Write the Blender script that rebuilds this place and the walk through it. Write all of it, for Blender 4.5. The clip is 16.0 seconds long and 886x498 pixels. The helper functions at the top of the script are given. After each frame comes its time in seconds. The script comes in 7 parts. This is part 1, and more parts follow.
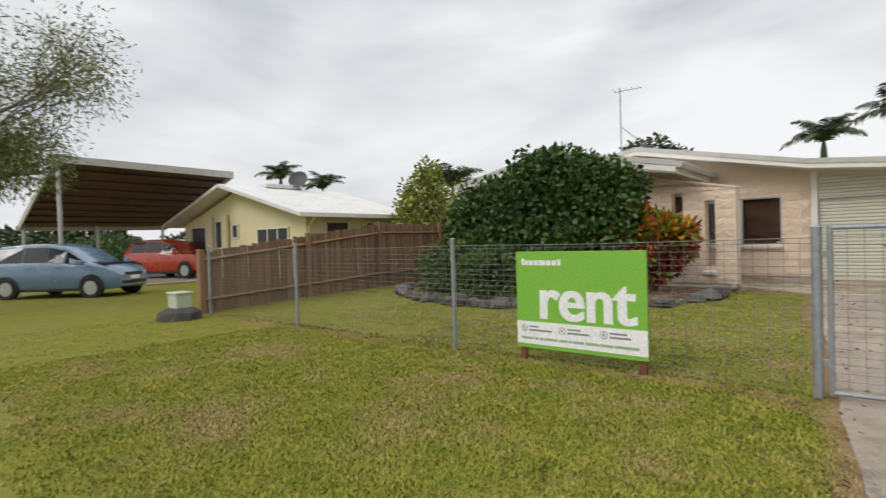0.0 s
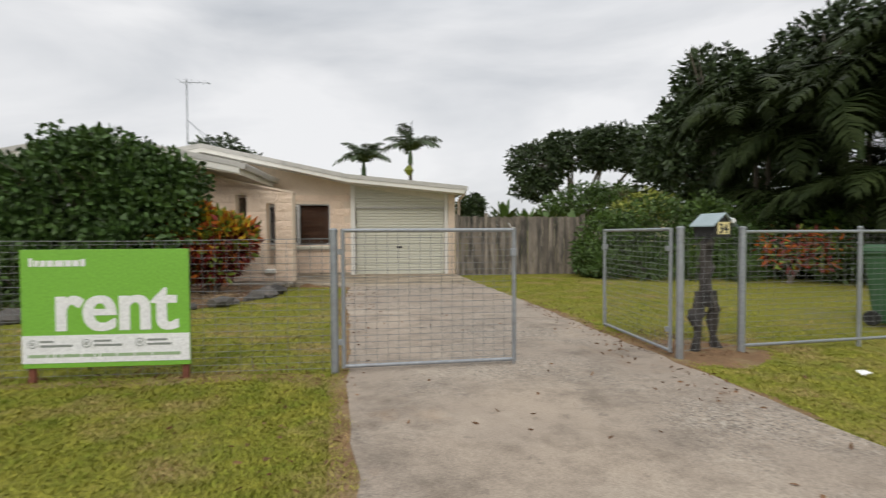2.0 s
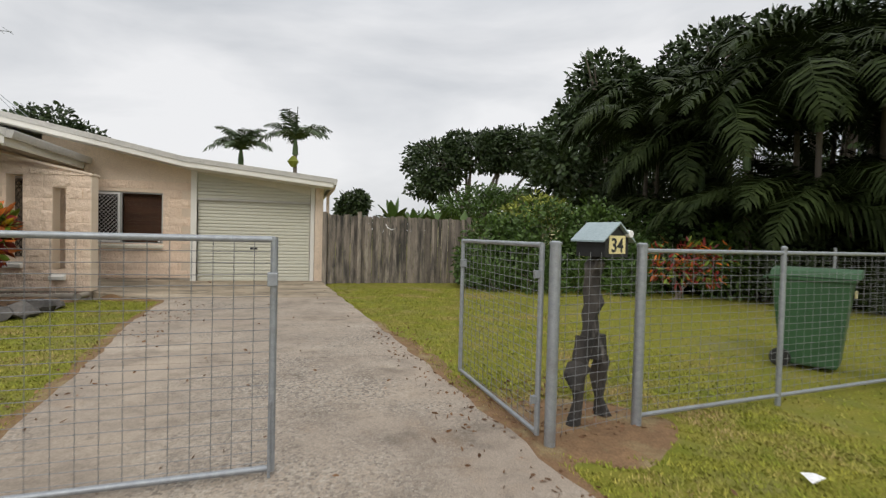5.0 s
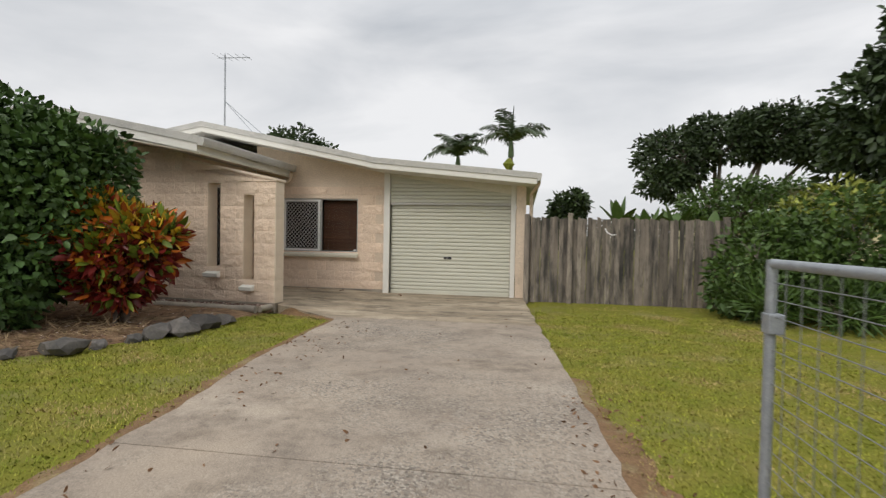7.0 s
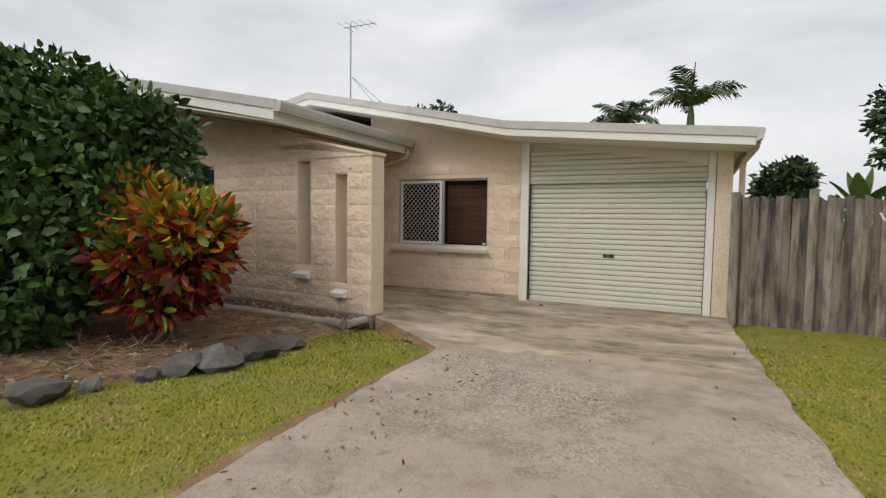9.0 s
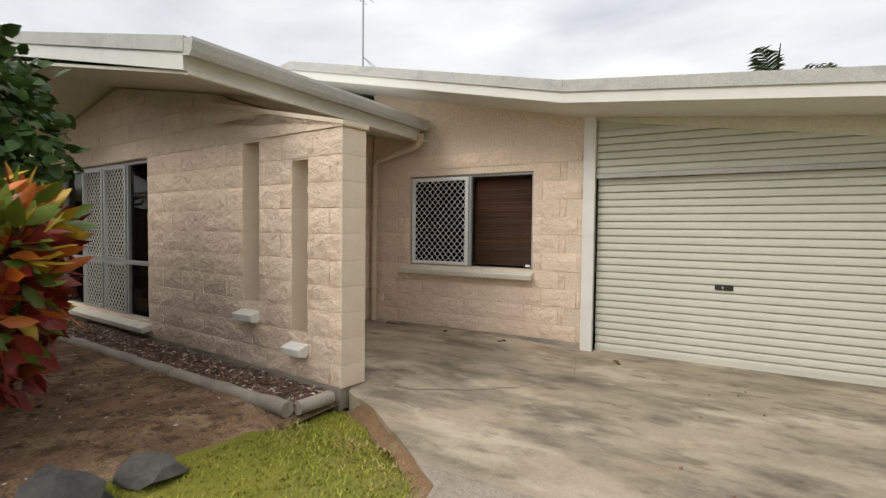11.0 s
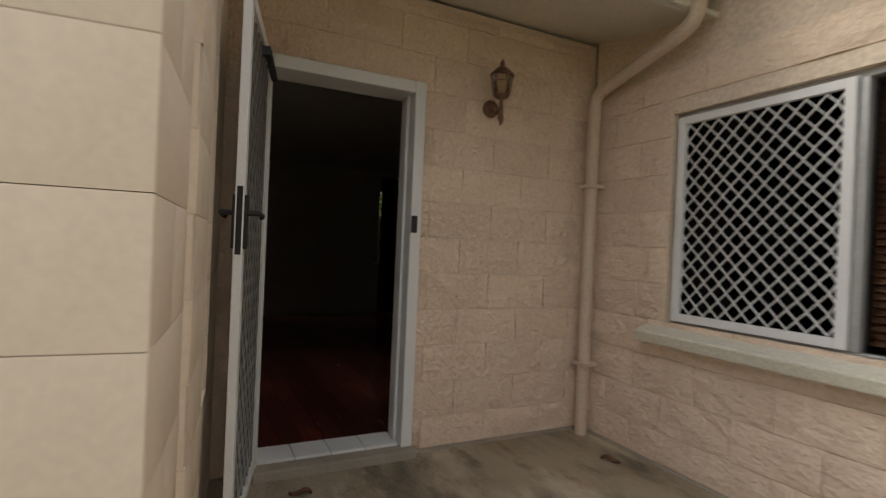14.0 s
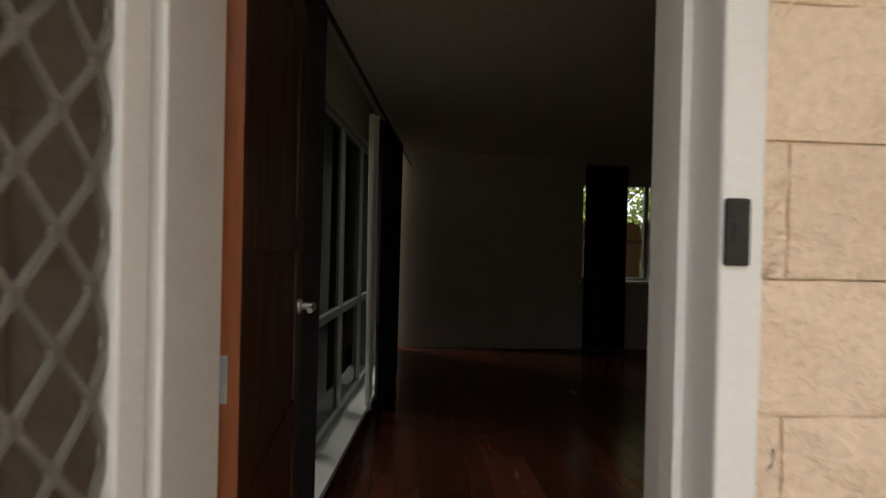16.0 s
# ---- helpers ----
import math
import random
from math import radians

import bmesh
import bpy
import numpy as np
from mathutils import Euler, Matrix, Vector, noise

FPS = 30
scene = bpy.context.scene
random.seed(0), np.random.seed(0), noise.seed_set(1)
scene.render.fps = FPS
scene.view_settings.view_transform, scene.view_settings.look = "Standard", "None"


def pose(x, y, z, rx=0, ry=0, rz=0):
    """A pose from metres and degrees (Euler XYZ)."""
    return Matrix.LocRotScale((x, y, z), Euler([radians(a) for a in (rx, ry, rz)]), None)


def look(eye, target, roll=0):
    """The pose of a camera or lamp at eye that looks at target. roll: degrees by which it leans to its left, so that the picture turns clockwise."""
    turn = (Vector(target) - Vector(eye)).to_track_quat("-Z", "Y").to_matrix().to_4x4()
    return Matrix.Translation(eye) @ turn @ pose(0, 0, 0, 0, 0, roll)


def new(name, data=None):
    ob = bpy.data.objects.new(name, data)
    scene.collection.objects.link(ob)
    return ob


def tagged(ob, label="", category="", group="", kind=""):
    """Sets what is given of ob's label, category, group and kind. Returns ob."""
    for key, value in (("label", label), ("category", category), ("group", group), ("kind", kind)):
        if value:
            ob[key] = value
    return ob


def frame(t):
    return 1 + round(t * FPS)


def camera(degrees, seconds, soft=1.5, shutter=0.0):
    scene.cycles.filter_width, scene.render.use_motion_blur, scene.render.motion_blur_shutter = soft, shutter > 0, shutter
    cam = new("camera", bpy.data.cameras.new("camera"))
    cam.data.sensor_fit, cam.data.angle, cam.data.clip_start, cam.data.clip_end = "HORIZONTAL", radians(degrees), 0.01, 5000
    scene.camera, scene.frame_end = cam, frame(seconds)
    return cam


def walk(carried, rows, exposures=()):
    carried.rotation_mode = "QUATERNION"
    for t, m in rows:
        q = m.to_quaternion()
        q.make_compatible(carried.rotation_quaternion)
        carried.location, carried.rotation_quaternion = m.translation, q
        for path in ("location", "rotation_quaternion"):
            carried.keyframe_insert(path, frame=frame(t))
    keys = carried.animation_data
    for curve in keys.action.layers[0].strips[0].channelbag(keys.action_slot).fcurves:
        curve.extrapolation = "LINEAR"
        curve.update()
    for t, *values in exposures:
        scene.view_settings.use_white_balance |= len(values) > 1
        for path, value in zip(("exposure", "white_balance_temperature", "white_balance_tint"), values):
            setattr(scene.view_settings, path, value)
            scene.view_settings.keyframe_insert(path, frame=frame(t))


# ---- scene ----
cam = camera(81.9, 16.0, soft=1.3, shutter=0.3)
PATH = [
    (0, (1.281, 0.018, 1.246), (0.005, 1.558, 1.216), -1.7),
    (0.5, (1.354, 0.007, 1.235), (0.367, 1.746, 1.205), -1.4),
    (1, (1.415, 0.007, 1.228), (0.802, 1.911, 1.196), -0.7),
    (1.5, (1.411, 0.041, 1.232), (1.154, 2.023, 1.191), -0.5),
    (2, (1.526, 0.097, 1.223), (1.718, 2.087, 1.166), -0.3),
    (2.5, (1.688, 0.156, 1.231), (2.198, 2.089, 1.17), -0.7),
    (3, (1.773, 0.256, 1.23), (2.432, 2.142, 1.152), 0.6),
    (3.2, (1.811, 0.329, 1.219), (2.493, 2.206, 1.119), 0.8),
    (5.5, (3.015, 2.578, 1.32), (3.439, 4.532, 1.283), 2.5),
    (6, (3.212, 3.208, 1.31), (3.44, 5.195, 1.273), 3.3),
    (6.5, (3.334, 3.811, 1.324), (3.291, 5.81, 1.274), 1.7),
    (7, (3.376, 4.513, 1.336), (3.064, 6.488, 1.285), 1.1),
    (7.5, (3.316, 5.135, 1.347), (2.869, 7.083, 1.272), 0.2),
    (8, (3.269, 5.881, 1.336), (2.576, 7.754, 1.226), 0.8),
    (8.5, (3.143, 6.506, 1.375), (2.359, 8.341, 1.253), -0.1),
    (9, (2.94, 7.22, 1.396), (2.058, 9.012, 1.281), 0.8),
    (11.5, (1.616, 10.409, 1.402), (0.564, 12.109, 1.336), 0.6),
    (12, (1.34, 11.052, 1.389), (0.232, 12.716, 1.319), 1.0),
    (12.5, (1.078, 11.602, 1.398), (-0.151, 13.176, 1.306), 2.0),
    (13, (0.681, 12.205, 1.428), (-0.695, 13.654, 1.337), 2.0),
    (13.5, (0.307, 12.672, 1.374), (-1.271, 13.899, 1.304), 3.4),
    (14, (-0.111, 13.229, 1.307), (-1.904, 14.116, 1.301), 2.5),
    (14.5, (-0.607, 13.518, 1.342), (-2.538, 14.036, 1.285), 2.5),
    (15, (-1.174, 13.724, 1.349), (-3.145, 14.06, 1.299), 1.1),
    (15.5, (-1.65, 13.872, 1.374), (-3.642, 14.041, 1.31), 1.4),
    (16, (-2.137, 13.911, 1.406), (-4.132, 14.048, 1.391), 1.3),
]
walk(cam, [(t, look(eye, target, roll)) for t, eye, target, roll in PATH],
     [(0, 0.10), (1.5, 0.03), (3.0, 0.0), (8.0, 0.0), (9.0, 0.05), (11.5, 0.32), (12.5, 0.22), (13.5, 0.13), (14.0, 0.42), (14.5, 0.75), (15.0, 1.05), (15.5, 1.38), (16.0, 1.83)])

# ---- world and light: a bright overcast day ----
world = bpy.data.worlds.new("overcast_sky")
scene.world = world
world.use_nodes = True
wn, wl = world.node_tree.nodes, world.node_tree.links
wn.clear()
w_out, w_bg = wn.new("ShaderNodeOutputWorld"), wn.new("ShaderNodeBackground")
w_sky = wn.new("ShaderNodeTexSky")
w_sky.sky_type, w_sky.sun_disc, w_sky.sun_elevation, w_sky.sun_rotation = "NISHITA", False, radians(40), radians(204)
w_sky.air_density, w_sky.dust_density = 1.0, 3.0
w_dim = wn.new("ShaderNodeVectorMath")
w_dim.operation = "SCALE"
w_dim.inputs["Scale"].default_value = 0.10
w_tc, w_map = wn.new("ShaderNodeTexCoord"), wn.new("ShaderNodeMapping")
w_map.inputs["Scale"].default_value = (1.0, 1.0, 3.2)
w_n1 = wn.new("ShaderNodeTexNoise")
w_n1.inputs["Scale"].default_value, w_n1.inputs["Detail"].default_value, w_n1.inputs["Roughness"].default_value = 1.7, 6.0, 0.5
w_n1.inputs["Distortion"].default_value = 0.35
w_ramp = wn.new("ShaderNodeValToRGB")
w_ramp.color_ramp.elements[0].position, w_ramp.color_ramp.elements[0].color = 0.34, (0.55, 0.575, 0.61, 1)
w_ramp.color_ramp.elements[1].position, w_ramp.color_ramp.elements[1].color = 0.64, (0.90, 0.90, 0.91, 1)
w_sep = wn.new("ShaderNodeSeparateXYZ")
w_up = wn.new("ShaderNodeMapRange")
w_up.inputs["From Min"].default_value, w_up.inputs["From Max"].default_value = 0.35, 1.0
w_up.inputs["To Min"].default_value, w_up.inputs["To Max"].default_value = 1.0, 1.75
w_zen = wn.new("ShaderNodeVectorMath")
w_zen.operation = "SCALE"
w_mix = wn.new("ShaderNodeMix")
w_mix.data_type = "RGBA"
w_mix.inputs[0].default_value = 0.93
wl.new(w_tc.outputs["Generated"], w_map.inputs["Vector"])
wl.new(w_map.outputs["Vector"], w_n1.inputs["Vector"])
wl.new(w_n1.outputs["Fac"], w_ramp.inputs["Fac"])
wl.new(w_tc.outputs["Generated"], w_sep.inputs["Vector"])
wl.new(w_sep.outputs["Z"], w_up.inputs["Value"])
wl.new(w_ramp.outputs["Color"], w_zen.inputs[0])
wl.new(w_up.outputs["Result"], w_zen.inputs["Scale"])
wl.new(w_sky.outputs["Color"], w_dim.inputs[0])
wl.new(w_dim.outputs["Vector"], w_mix.inputs[6])
wl.new(w_zen.outputs["Vector"], w_mix.inputs[7])
wl.new(w_mix.outputs[2], w_bg.inputs["Color"])
wl.new(w_bg.outputs["Background"], w_out.inputs["Surface"])
w_bg.inputs["Strength"].default_value = 1.0

sun = new("sun", bpy.data.lights.new("sun", "SUN"))
sun.data.energy, sun.data.angle, sun.data.color = 1.2, radians(25), (1.0, 0.96, 0.9)
sun.matrix_basis = look((-16, -26, 33), (0, 10, 0))
scene.view_settings.exposure = 0.0

# ---- helpers for building ----
def world_of(ob):
    m = ob.matrix_basis.copy()
    return world_of(ob.parent) @ ob.matrix_parent_inverse @ m if ob.parent else m


def geo_mesh(name, geos, material, smooth=False):
    verts, faces = [], []
    for v, f in geos:
        k = len(verts)
        verts.extend(v)
        faces.extend([tuple(i + k for i in q) for q in f])
    me = bpy.data.meshes.new(name)
    me.from_pydata([tuple(v) for v in verts], [], faces)
    if material:
        me.materials.append(material)
    if smooth:
        me.polygons.foreach_set("use_smooth", [True] * len(me.polygons))
        me.set_sharp_from_angle(angle=radians(40))
    me.update()
    return me


def part(name, geos, material, parent=None, label="", smooth=False):
    """Links geometry given in world metres as one mesh object, under parent if there is one."""
    me = geos if isinstance(geos, bpy.types.Mesh) else geo_mesh(name, geos, material, smooth)
    ob = new(name, me)
    if parent:
        ob.parent = parent
        ob.matrix_parent_inverse = world_of(parent).inverted()
    if label:
        tagged(ob, label)
    return ob


def thing(name, place, label, category, group="", kind=""):
    ob = new(name)
    ob.empty_display_size = 0.1
    ob.matrix_basis = place if isinstance(place, Matrix) else pose(*place)
    return tagged(ob, label, category, group, kind)


def structure(name, geos, material, label, category="", smooth=False):
    ob = part(name, geos, material, None, "", smooth)
    return tagged(ob, label, category or name.split("_")[0], kind="structure")


BOX_F = [(0, 3, 2, 1), (4, 5, 6, 7), (0, 1, 5, 4), (1, 2, 6, 5), (2, 3, 7, 6), (3, 0, 4, 7)]


def box(x0, y0, z0, x1, y1, z1, b=0.0):
    x0, x1, y0, y1, z0, z1 = min(x0, x1), max(x0, x1), min(y0, y1), max(y0, y1), min(z0, z1), max(z0, z1)
    if not b:
        return [(x0, y0, z0), (x1, y0, z0), (x1, y1, z0), (x0, y1, z0), (x0, y0, z1), (x1, y0, z1), (x1, y1, z1), (x0, y1, z1)], BOX_F
    bm = bmesh.new()
    bmesh.ops.create_cube(bm, size=1.0)
    for v in bm.verts:
        v.co = Vector(((x0 + x1) / 2 + v.co.x * (x1 - x0), (y0 + y1) / 2 + v.co.y * (y1 - y0), (z0 + z1) / 2 + v.co.z * (z1 - z0)))
    bmesh.ops.bevel(bm, geom=bm.edges[:], offset=min(b, 0.45 * min(x1 - x0, y1 - y0, z1 - z0)), segments=2, profile=0.5, affect="EDGES")
    return from_bm(bm)


def from_bm(bm):
    bm.verts.index_update()
    out = [tuple(v.co) for v in bm.verts], [tuple(v.index for v in f.verts) for f in bm.faces]
    bm.free()
    return out


def moved(geo, m):
    return [tuple(m @ Vector(v)) for v in geo[0]], geo[1]


def prism(poly, a, b, axis="y"):
    """A polygon, in the two other axes, drawn out from a to b."""
    n = len(poly)
    at = {"y": lambda p, q, t: (p, t, q), "x": lambda p, q, t: (t, p, q), "z": lambda p, q, t: (p, q, t)}[axis]
    v = [at(p, q, a) for p, q in poly] + [at(p, q, b) for p, q in poly]
    f = [tuple(range(n)), tuple(range(2 * n - 1, n - 1, -1))] + [(i, i + n, (i + 1) % n + n, (i + 1) % n) for i in range(n)]
    return v, f


def tube(points, radius, n=8, caps=True):
    """A round bar along points; radius one number or one a point."""
    pts = [Vector(p) for p in points]
    rad = [radius] * len(pts) if isinstance(radius, (int, float)) else radius
    v, f = [], []
    side = None
    for i, p in enumerate(pts):
        d = (pts[min(i + 1, len(pts) - 1)] - pts[max(i - 1, 0)]).normalized()
        if side is None:
            side = d.orthogonal().normalized()
        side = (side - d * side.dot(d)).normalized()
        up = d.cross(side)
        v += [tuple(p + rad[i] * (math.cos(2 * math.pi * (k + 0.5) / n) * side + math.sin(2 * math.pi * (k + 0.5) / n) * up)) for k in range(n)]
    for i in range(len(pts) - 1):
        f += [(i * n + k, i * n + (k + 1) % n, (i + 1) * n + (k + 1) % n, (i + 1) * n + k) for k in range(n)]
    if caps:
        f += [tuple(range(n - 1, -1, -1)), tuple((len(pts) - 1) * n + k for k in range(n))]
    return v, f


def lathe(profile, place, n=14):
    """Rings of (radius, height) about the upright at place."""
    x, y, z = place
    v = [(x + r * math.cos(2 * math.pi * k / n), y + r * math.sin(2 * math.pi * k / n), z + h) for r, h in profile for k in range(n)]
    f = [(i * n + k, i * n + (k + 1) % n, (i + 1) * n + (k + 1) % n, (i + 1) * n + k) for i in range(len(profile) - 1) for k in range(n)]
    return v, f + [tuple(range(n - 1, -1, -1)), tuple((len(profile) - 1) * n + k for k in range(n))]


def sheet(fn, nu, nv):
    """A grid of faces over fn(u, v), u and v from 0 to 1."""
    v = [fn(i / nu, j / nv) for j in range(nv + 1) for i in range(nu + 1)]
    return v, [(j * (nu + 1) + i, j * (nu + 1) + i + 1, (j + 1) * (nu + 1) + i + 1, (j + 1) * (nu + 1) + i) for j in range(nv) for i in range(nu)]


# ---- materials ----
def material(name, a, b, scale=8.0, rough=0.7, bump=0.2, fine=120.0, stain=None, stain_at=(0.55, 0.75), stain_scale=0.8, metal=0.0, vary=0.0, island=False,
             spec=0.4, squash=(1, 1, 1), bump_dist=0.01, coat=0.0, speck=0.15, stain_rough=0.65, patches=(), pebbles=None):
    """A two-scale surface: base colours a and b mixed by noise, stains of their own shape, fine grain in relief."""
    m = bpy.data.materials.new(name)
    m.use_nodes = True
    nt = m.node_tree
    n, l = nt.nodes, nt.links
    p = n["Principled BSDF"]
    g = n.new("ShaderNodeNewGeometry")
    mp = n.new("ShaderNodeMapping")
    mp.inputs["Scale"].default_value = squash
    l.new(g.outputs["Position"], mp.inputs["Vector"])

    def noise_at(s, detail=4.0, rou=0.55):
        t = n.new("ShaderNodeTexNoise")
        t.inputs["Scale"].default_value, t.inputs["Detail"].default_value, t.inputs["Roughness"].default_value = s, detail, rou
        l.new(mp.outputs["Vector"], t.inputs["Vector"])
        return t.outputs["Fac"]

    def ranged(sock, lo, hi, c=0.0, d=1.0):
        r = n.new("ShaderNodeMapRange")
        for key, value in zip(("From Min", "From Max", "To Min", "To Max"), (lo, hi, c, d)):
            r.inputs[key].default_value = value
        l.new(sock, r.inputs["Value"])
        return r.outputs["Result"]

    def mixed(fac, c1, c2):
        x = n.new("ShaderNodeMix")
        x.data_type = "RGBA"
        for sock, c in ((x.inputs[0], fac), (x.inputs[6], c1), (x.inputs[7], c2)):
            if isinstance(c, (int, float)):
                sock.default_value = c
            elif isinstance(c, tuple):
                sock.default_value = (*c, 1)
            else:
                l.new(c, sock)
        return x.outputs[2]

    col = mixed(ranged(noise_at(scale), 0.3, 0.7), a, b)
    if stain:
        col = mixed(ranged(noise_at(stain_scale, 6.0 if stain_rough < 0.7 else 14.0, stain_rough), *stain_at, 0.0, 1.0), col, stain)
    for tone, lo, hi, size, much in patches:
        col = mixed(ranged(noise_at(size, 7.0, 0.62), lo, hi, 0.0, much), col, tone)
    grain = noise_at(fine, 3.0)
    if pebbles:
        size, much, lo, hi, spread = pebbles
        vo, grey = n.new("ShaderNodeTexVoronoi"), n.new("ShaderNodeSeparateColor")
        vo.inputs["Scale"].default_value = size
        l.new(mp.outputs["Vector"], vo.inputs["Vector"])
        l.new(vo.outputs["Color"], grey.inputs["Color"])
        shade = mixed(ranged(grey.outputs[0], 0.1, 0.9), (0.12, 0.105, 0.09), (0.43, 0.38, 0.315))
        mask = n.new("ShaderNodeMath")
        mask.operation = "MULTIPLY"
        l.new(ranged(noise_at(spread, 5.0, 0.6), lo, hi, 0.0, much), mask.inputs[0])
        l.new(ranged(grey.outputs[1], 0.25, 0.45), mask.inputs[1])
        col = mixed(mask.outputs[0], col, shade)
    hsv = n.new("ShaderNodeHueSaturation")
    l.new(col, hsv.inputs["Color"])
    val = ranged(grain, 0.3, 0.7, 1 - speck, 1 + speck)
    if vary:
        src = g.outputs["Random Per Island"] if island else n.new("ShaderNodeObjectInfo").outputs["Random"]
        mul = n.new("ShaderNodeMath")
        mul.operation = "MULTIPLY"
        l.new(val, mul.inputs[0])
        l.new(ranged(src, 0.0, 1.0, 1 - vary, 1 + vary), mul.inputs[1])
        val = mul.outputs[0]
    l.new(val, hsv.inputs["Value"])
    l.new(hsv.outputs["Color"], p.inputs["Base Color"])
    l.new(ranged(noise_at(scale * 2.3), 0.2, 0.8, max(0.02, rough - 0.12), min(1.0, rough + 0.12)), p.inputs["Roughness"])
    p.inputs["Metallic"].default_value, p.inputs["Specular IOR Level"].default_value = metal, spec
    if coat:
        p.inputs["Coat Weight"].default_value = coat
    if bump:
        bp = n.new("ShaderNodeBump")
        bp.inputs["Strength"].default_value, bp.inputs["Distance"].default_value = bump, bump_dist
        add = n.new("ShaderNodeMath")
        add.operation = "MULTIPLY_ADD"
        l.new(grain, add.inputs[0])
        add.inputs[1].default_value = 0.25
        l.new(noise_at(fine * 0.22, 4.0), add.inputs[2])
        l.new(add.outputs[0], bp.inputs["Height"])
        l.new(bp.outputs["Normal"], p.inputs["Normal"])
    return m


def glass_material(name, tint, rough=0.02, clear=0.9):
    """Clear sheet glass: straight through, with a Fresnel gloss."""
    m = bpy.data.materials.new(name)
    m.use_nodes = True
    n, l = m.node_tree.nodes, m.node_tree.links
    n.remove(n["Principled BSDF"])
    tr, gl, fr, mx = n.new("ShaderNodeBsdfTransparent"), n.new("ShaderNodeBsdfGlossy"), n.new("ShaderNodeFresnel"), n.new("ShaderNodeMixShader")
    tr.inputs["Color"].default_value = (*tint, 1)
    gl.inputs["Roughness"].default_value, fr.inputs["IOR"].default_value = rough, 1.22
    l.new(fr.outputs[0], mx.inputs[0])
    l.new(tr.outputs[0], mx.inputs[1])
    l.new(gl.outputs[0], mx.inputs[2])
    l.new(mx.outputs[0], n["Material Output"].inputs["Surface"])
    return m


LAWN = material("lawn_soil", (0.15, 0.165, 0.022), (0.22, 0.20, 0.038), 3.2, 0.95, 0.8, 60, (0.20, 0.185, 0.075), (0.52, 0.72), 0.9, spec=0.1, bump_dist=0.03)
BLADE = material("grass_blade", (0.17, 0.21, 0.020), (0.325, 0.303, 0.048), 3.5, 0.7, 0.0, 30, (0.37, 0.27, 0.12), (0.49, 0.64), 1.0, vary=0.35, island=True, spec=0.2)
DIRT = material("bare_soil", (0.235, 0.145, 0.085), (0.13, 0.082, 0.05), 3, 0.95, 1.0, 70, (0.33, 0.23, 0.14), (0.46, 0.66), 2.2, spec=0.1, bump_dist=0.03, speck=0.4, patches=(((0.05, 0.033, 0.022), 0.52, 0.62, 9.0, 0.7), ((0.14, 0.14, 0.03), 0.60, 0.72, 3.0, 0.6)))
CONCRETE = material("weathered_concrete", (0.395, 0.325, 0.252), (0.295, 0.245, 0.197), 0.9, 0.85, 0.7, 95, (0.13, 0.108, 0.086), (0.47, 0.72), 1.1, spec=0.25, bump_dist=0.008, speck=0.22, stain_rough=0.82, pebbles=(58, 0.85, 0.45, 0.62, 0.5),
                    patches=(((0.45, 0.38, 0.30), 0.54, 0.66, 0.7, 0.8), ((0.12, 0.095, 0.07), 0.56, 0.72, 1.9, 0.6), ((0.32, 0.21, 0.12), 0.60, 0.75, 0.9, 0.5), ((0.06, 0.055, 0.05), 0.62, 0.70, 5.0, 0.4)))
PORCHFLOOR = material("stained_porch_concrete", (0.40, 0.325, 0.235), (0.31, 0.255, 0.185), 1.3, 0.8, 0.35, 95, (0.14, 0.114, 0.078), (0.46, 0.68), 1.0, spec=0.3, bump_dist=0.005, speck=0.16, stain_rough=0.7, squash=(0.75, 1.5, 1),
                      patches=(((0.50, 0.42, 0.31), 0.52, 0.62, 0.9, 0.8), ((0.085, 0.07, 0.05), 0.54, 0.68, 1.6, 0.7), ((0.075, 0.06, 0.042), 0.55, 0.70, 4.5, 0.6), ((0.33, 0.21, 0.11), 0.60, 0.72, 2.2, 0.5)))
PLINTH = material("plinth_concrete", (0.38, 0.33, 0.26), (0.30, 0.26, 0.21), 4, 0.85, 0.4, 110, (0.2, 0.18, 0.15), (0.5, 0.75), 2.0)
BLOCK = material("painted_split_block", (0.80, 0.635, 0.49), (0.745, 0.58, 0.44), 3.5, 0.75, 0.9, 54, (0.45, 0.36, 0.27), (0.60, 0.85), 2.2, vary=0.06, spec=0.3, bump_dist=0.035, speck=0.08)
SMOOTH_BLOCK = material("painted_smooth_block", (0.76, 0.635, 0.495), (0.71, 0.585, 0.45), 3.5, 0.7, 0.25, 60, (0.5, 0.4, 0.3), (0.62, 0.85), 2.5, vary=0.03, spec=0.3, bump_dist=0.003, speck=0.04)
RENDERWALL = material("painted_wall_sheet", (0.74, 0.61, 0.475), (0.69, 0.56, 0.43), 2.0, 0.75, 0.3, 45, (0.5, 0.4, 0.3), (0.6, 0.85), 1.5, spec=0.3)
WHITE = material("white_paint", (0.76, 0.74, 0.68), (0.70, 0.68, 0.62), 4, 0.5, 0.04, 80, (0.55, 0.52, 0.46), (0.62, 0.85), 3.0, speck=0.04)
JAMBWHITE = material("satin_white_enamel", (0.79, 0.785, 0.77), (0.74, 0.735, 0.72), 4, 0.4, 0.03, 80, (0.62, 0.60, 0.57), (0.64, 0.85), 3.0, speck=0.03)
CREAM_TRIM = material("cream_trim", (0.70, 0.66, 0.55), (0.64, 0.60, 0.50), 4, 0.5, 0.12, 80, (0.48, 0.44, 0.36), (0.62, 0.85), 2.5)
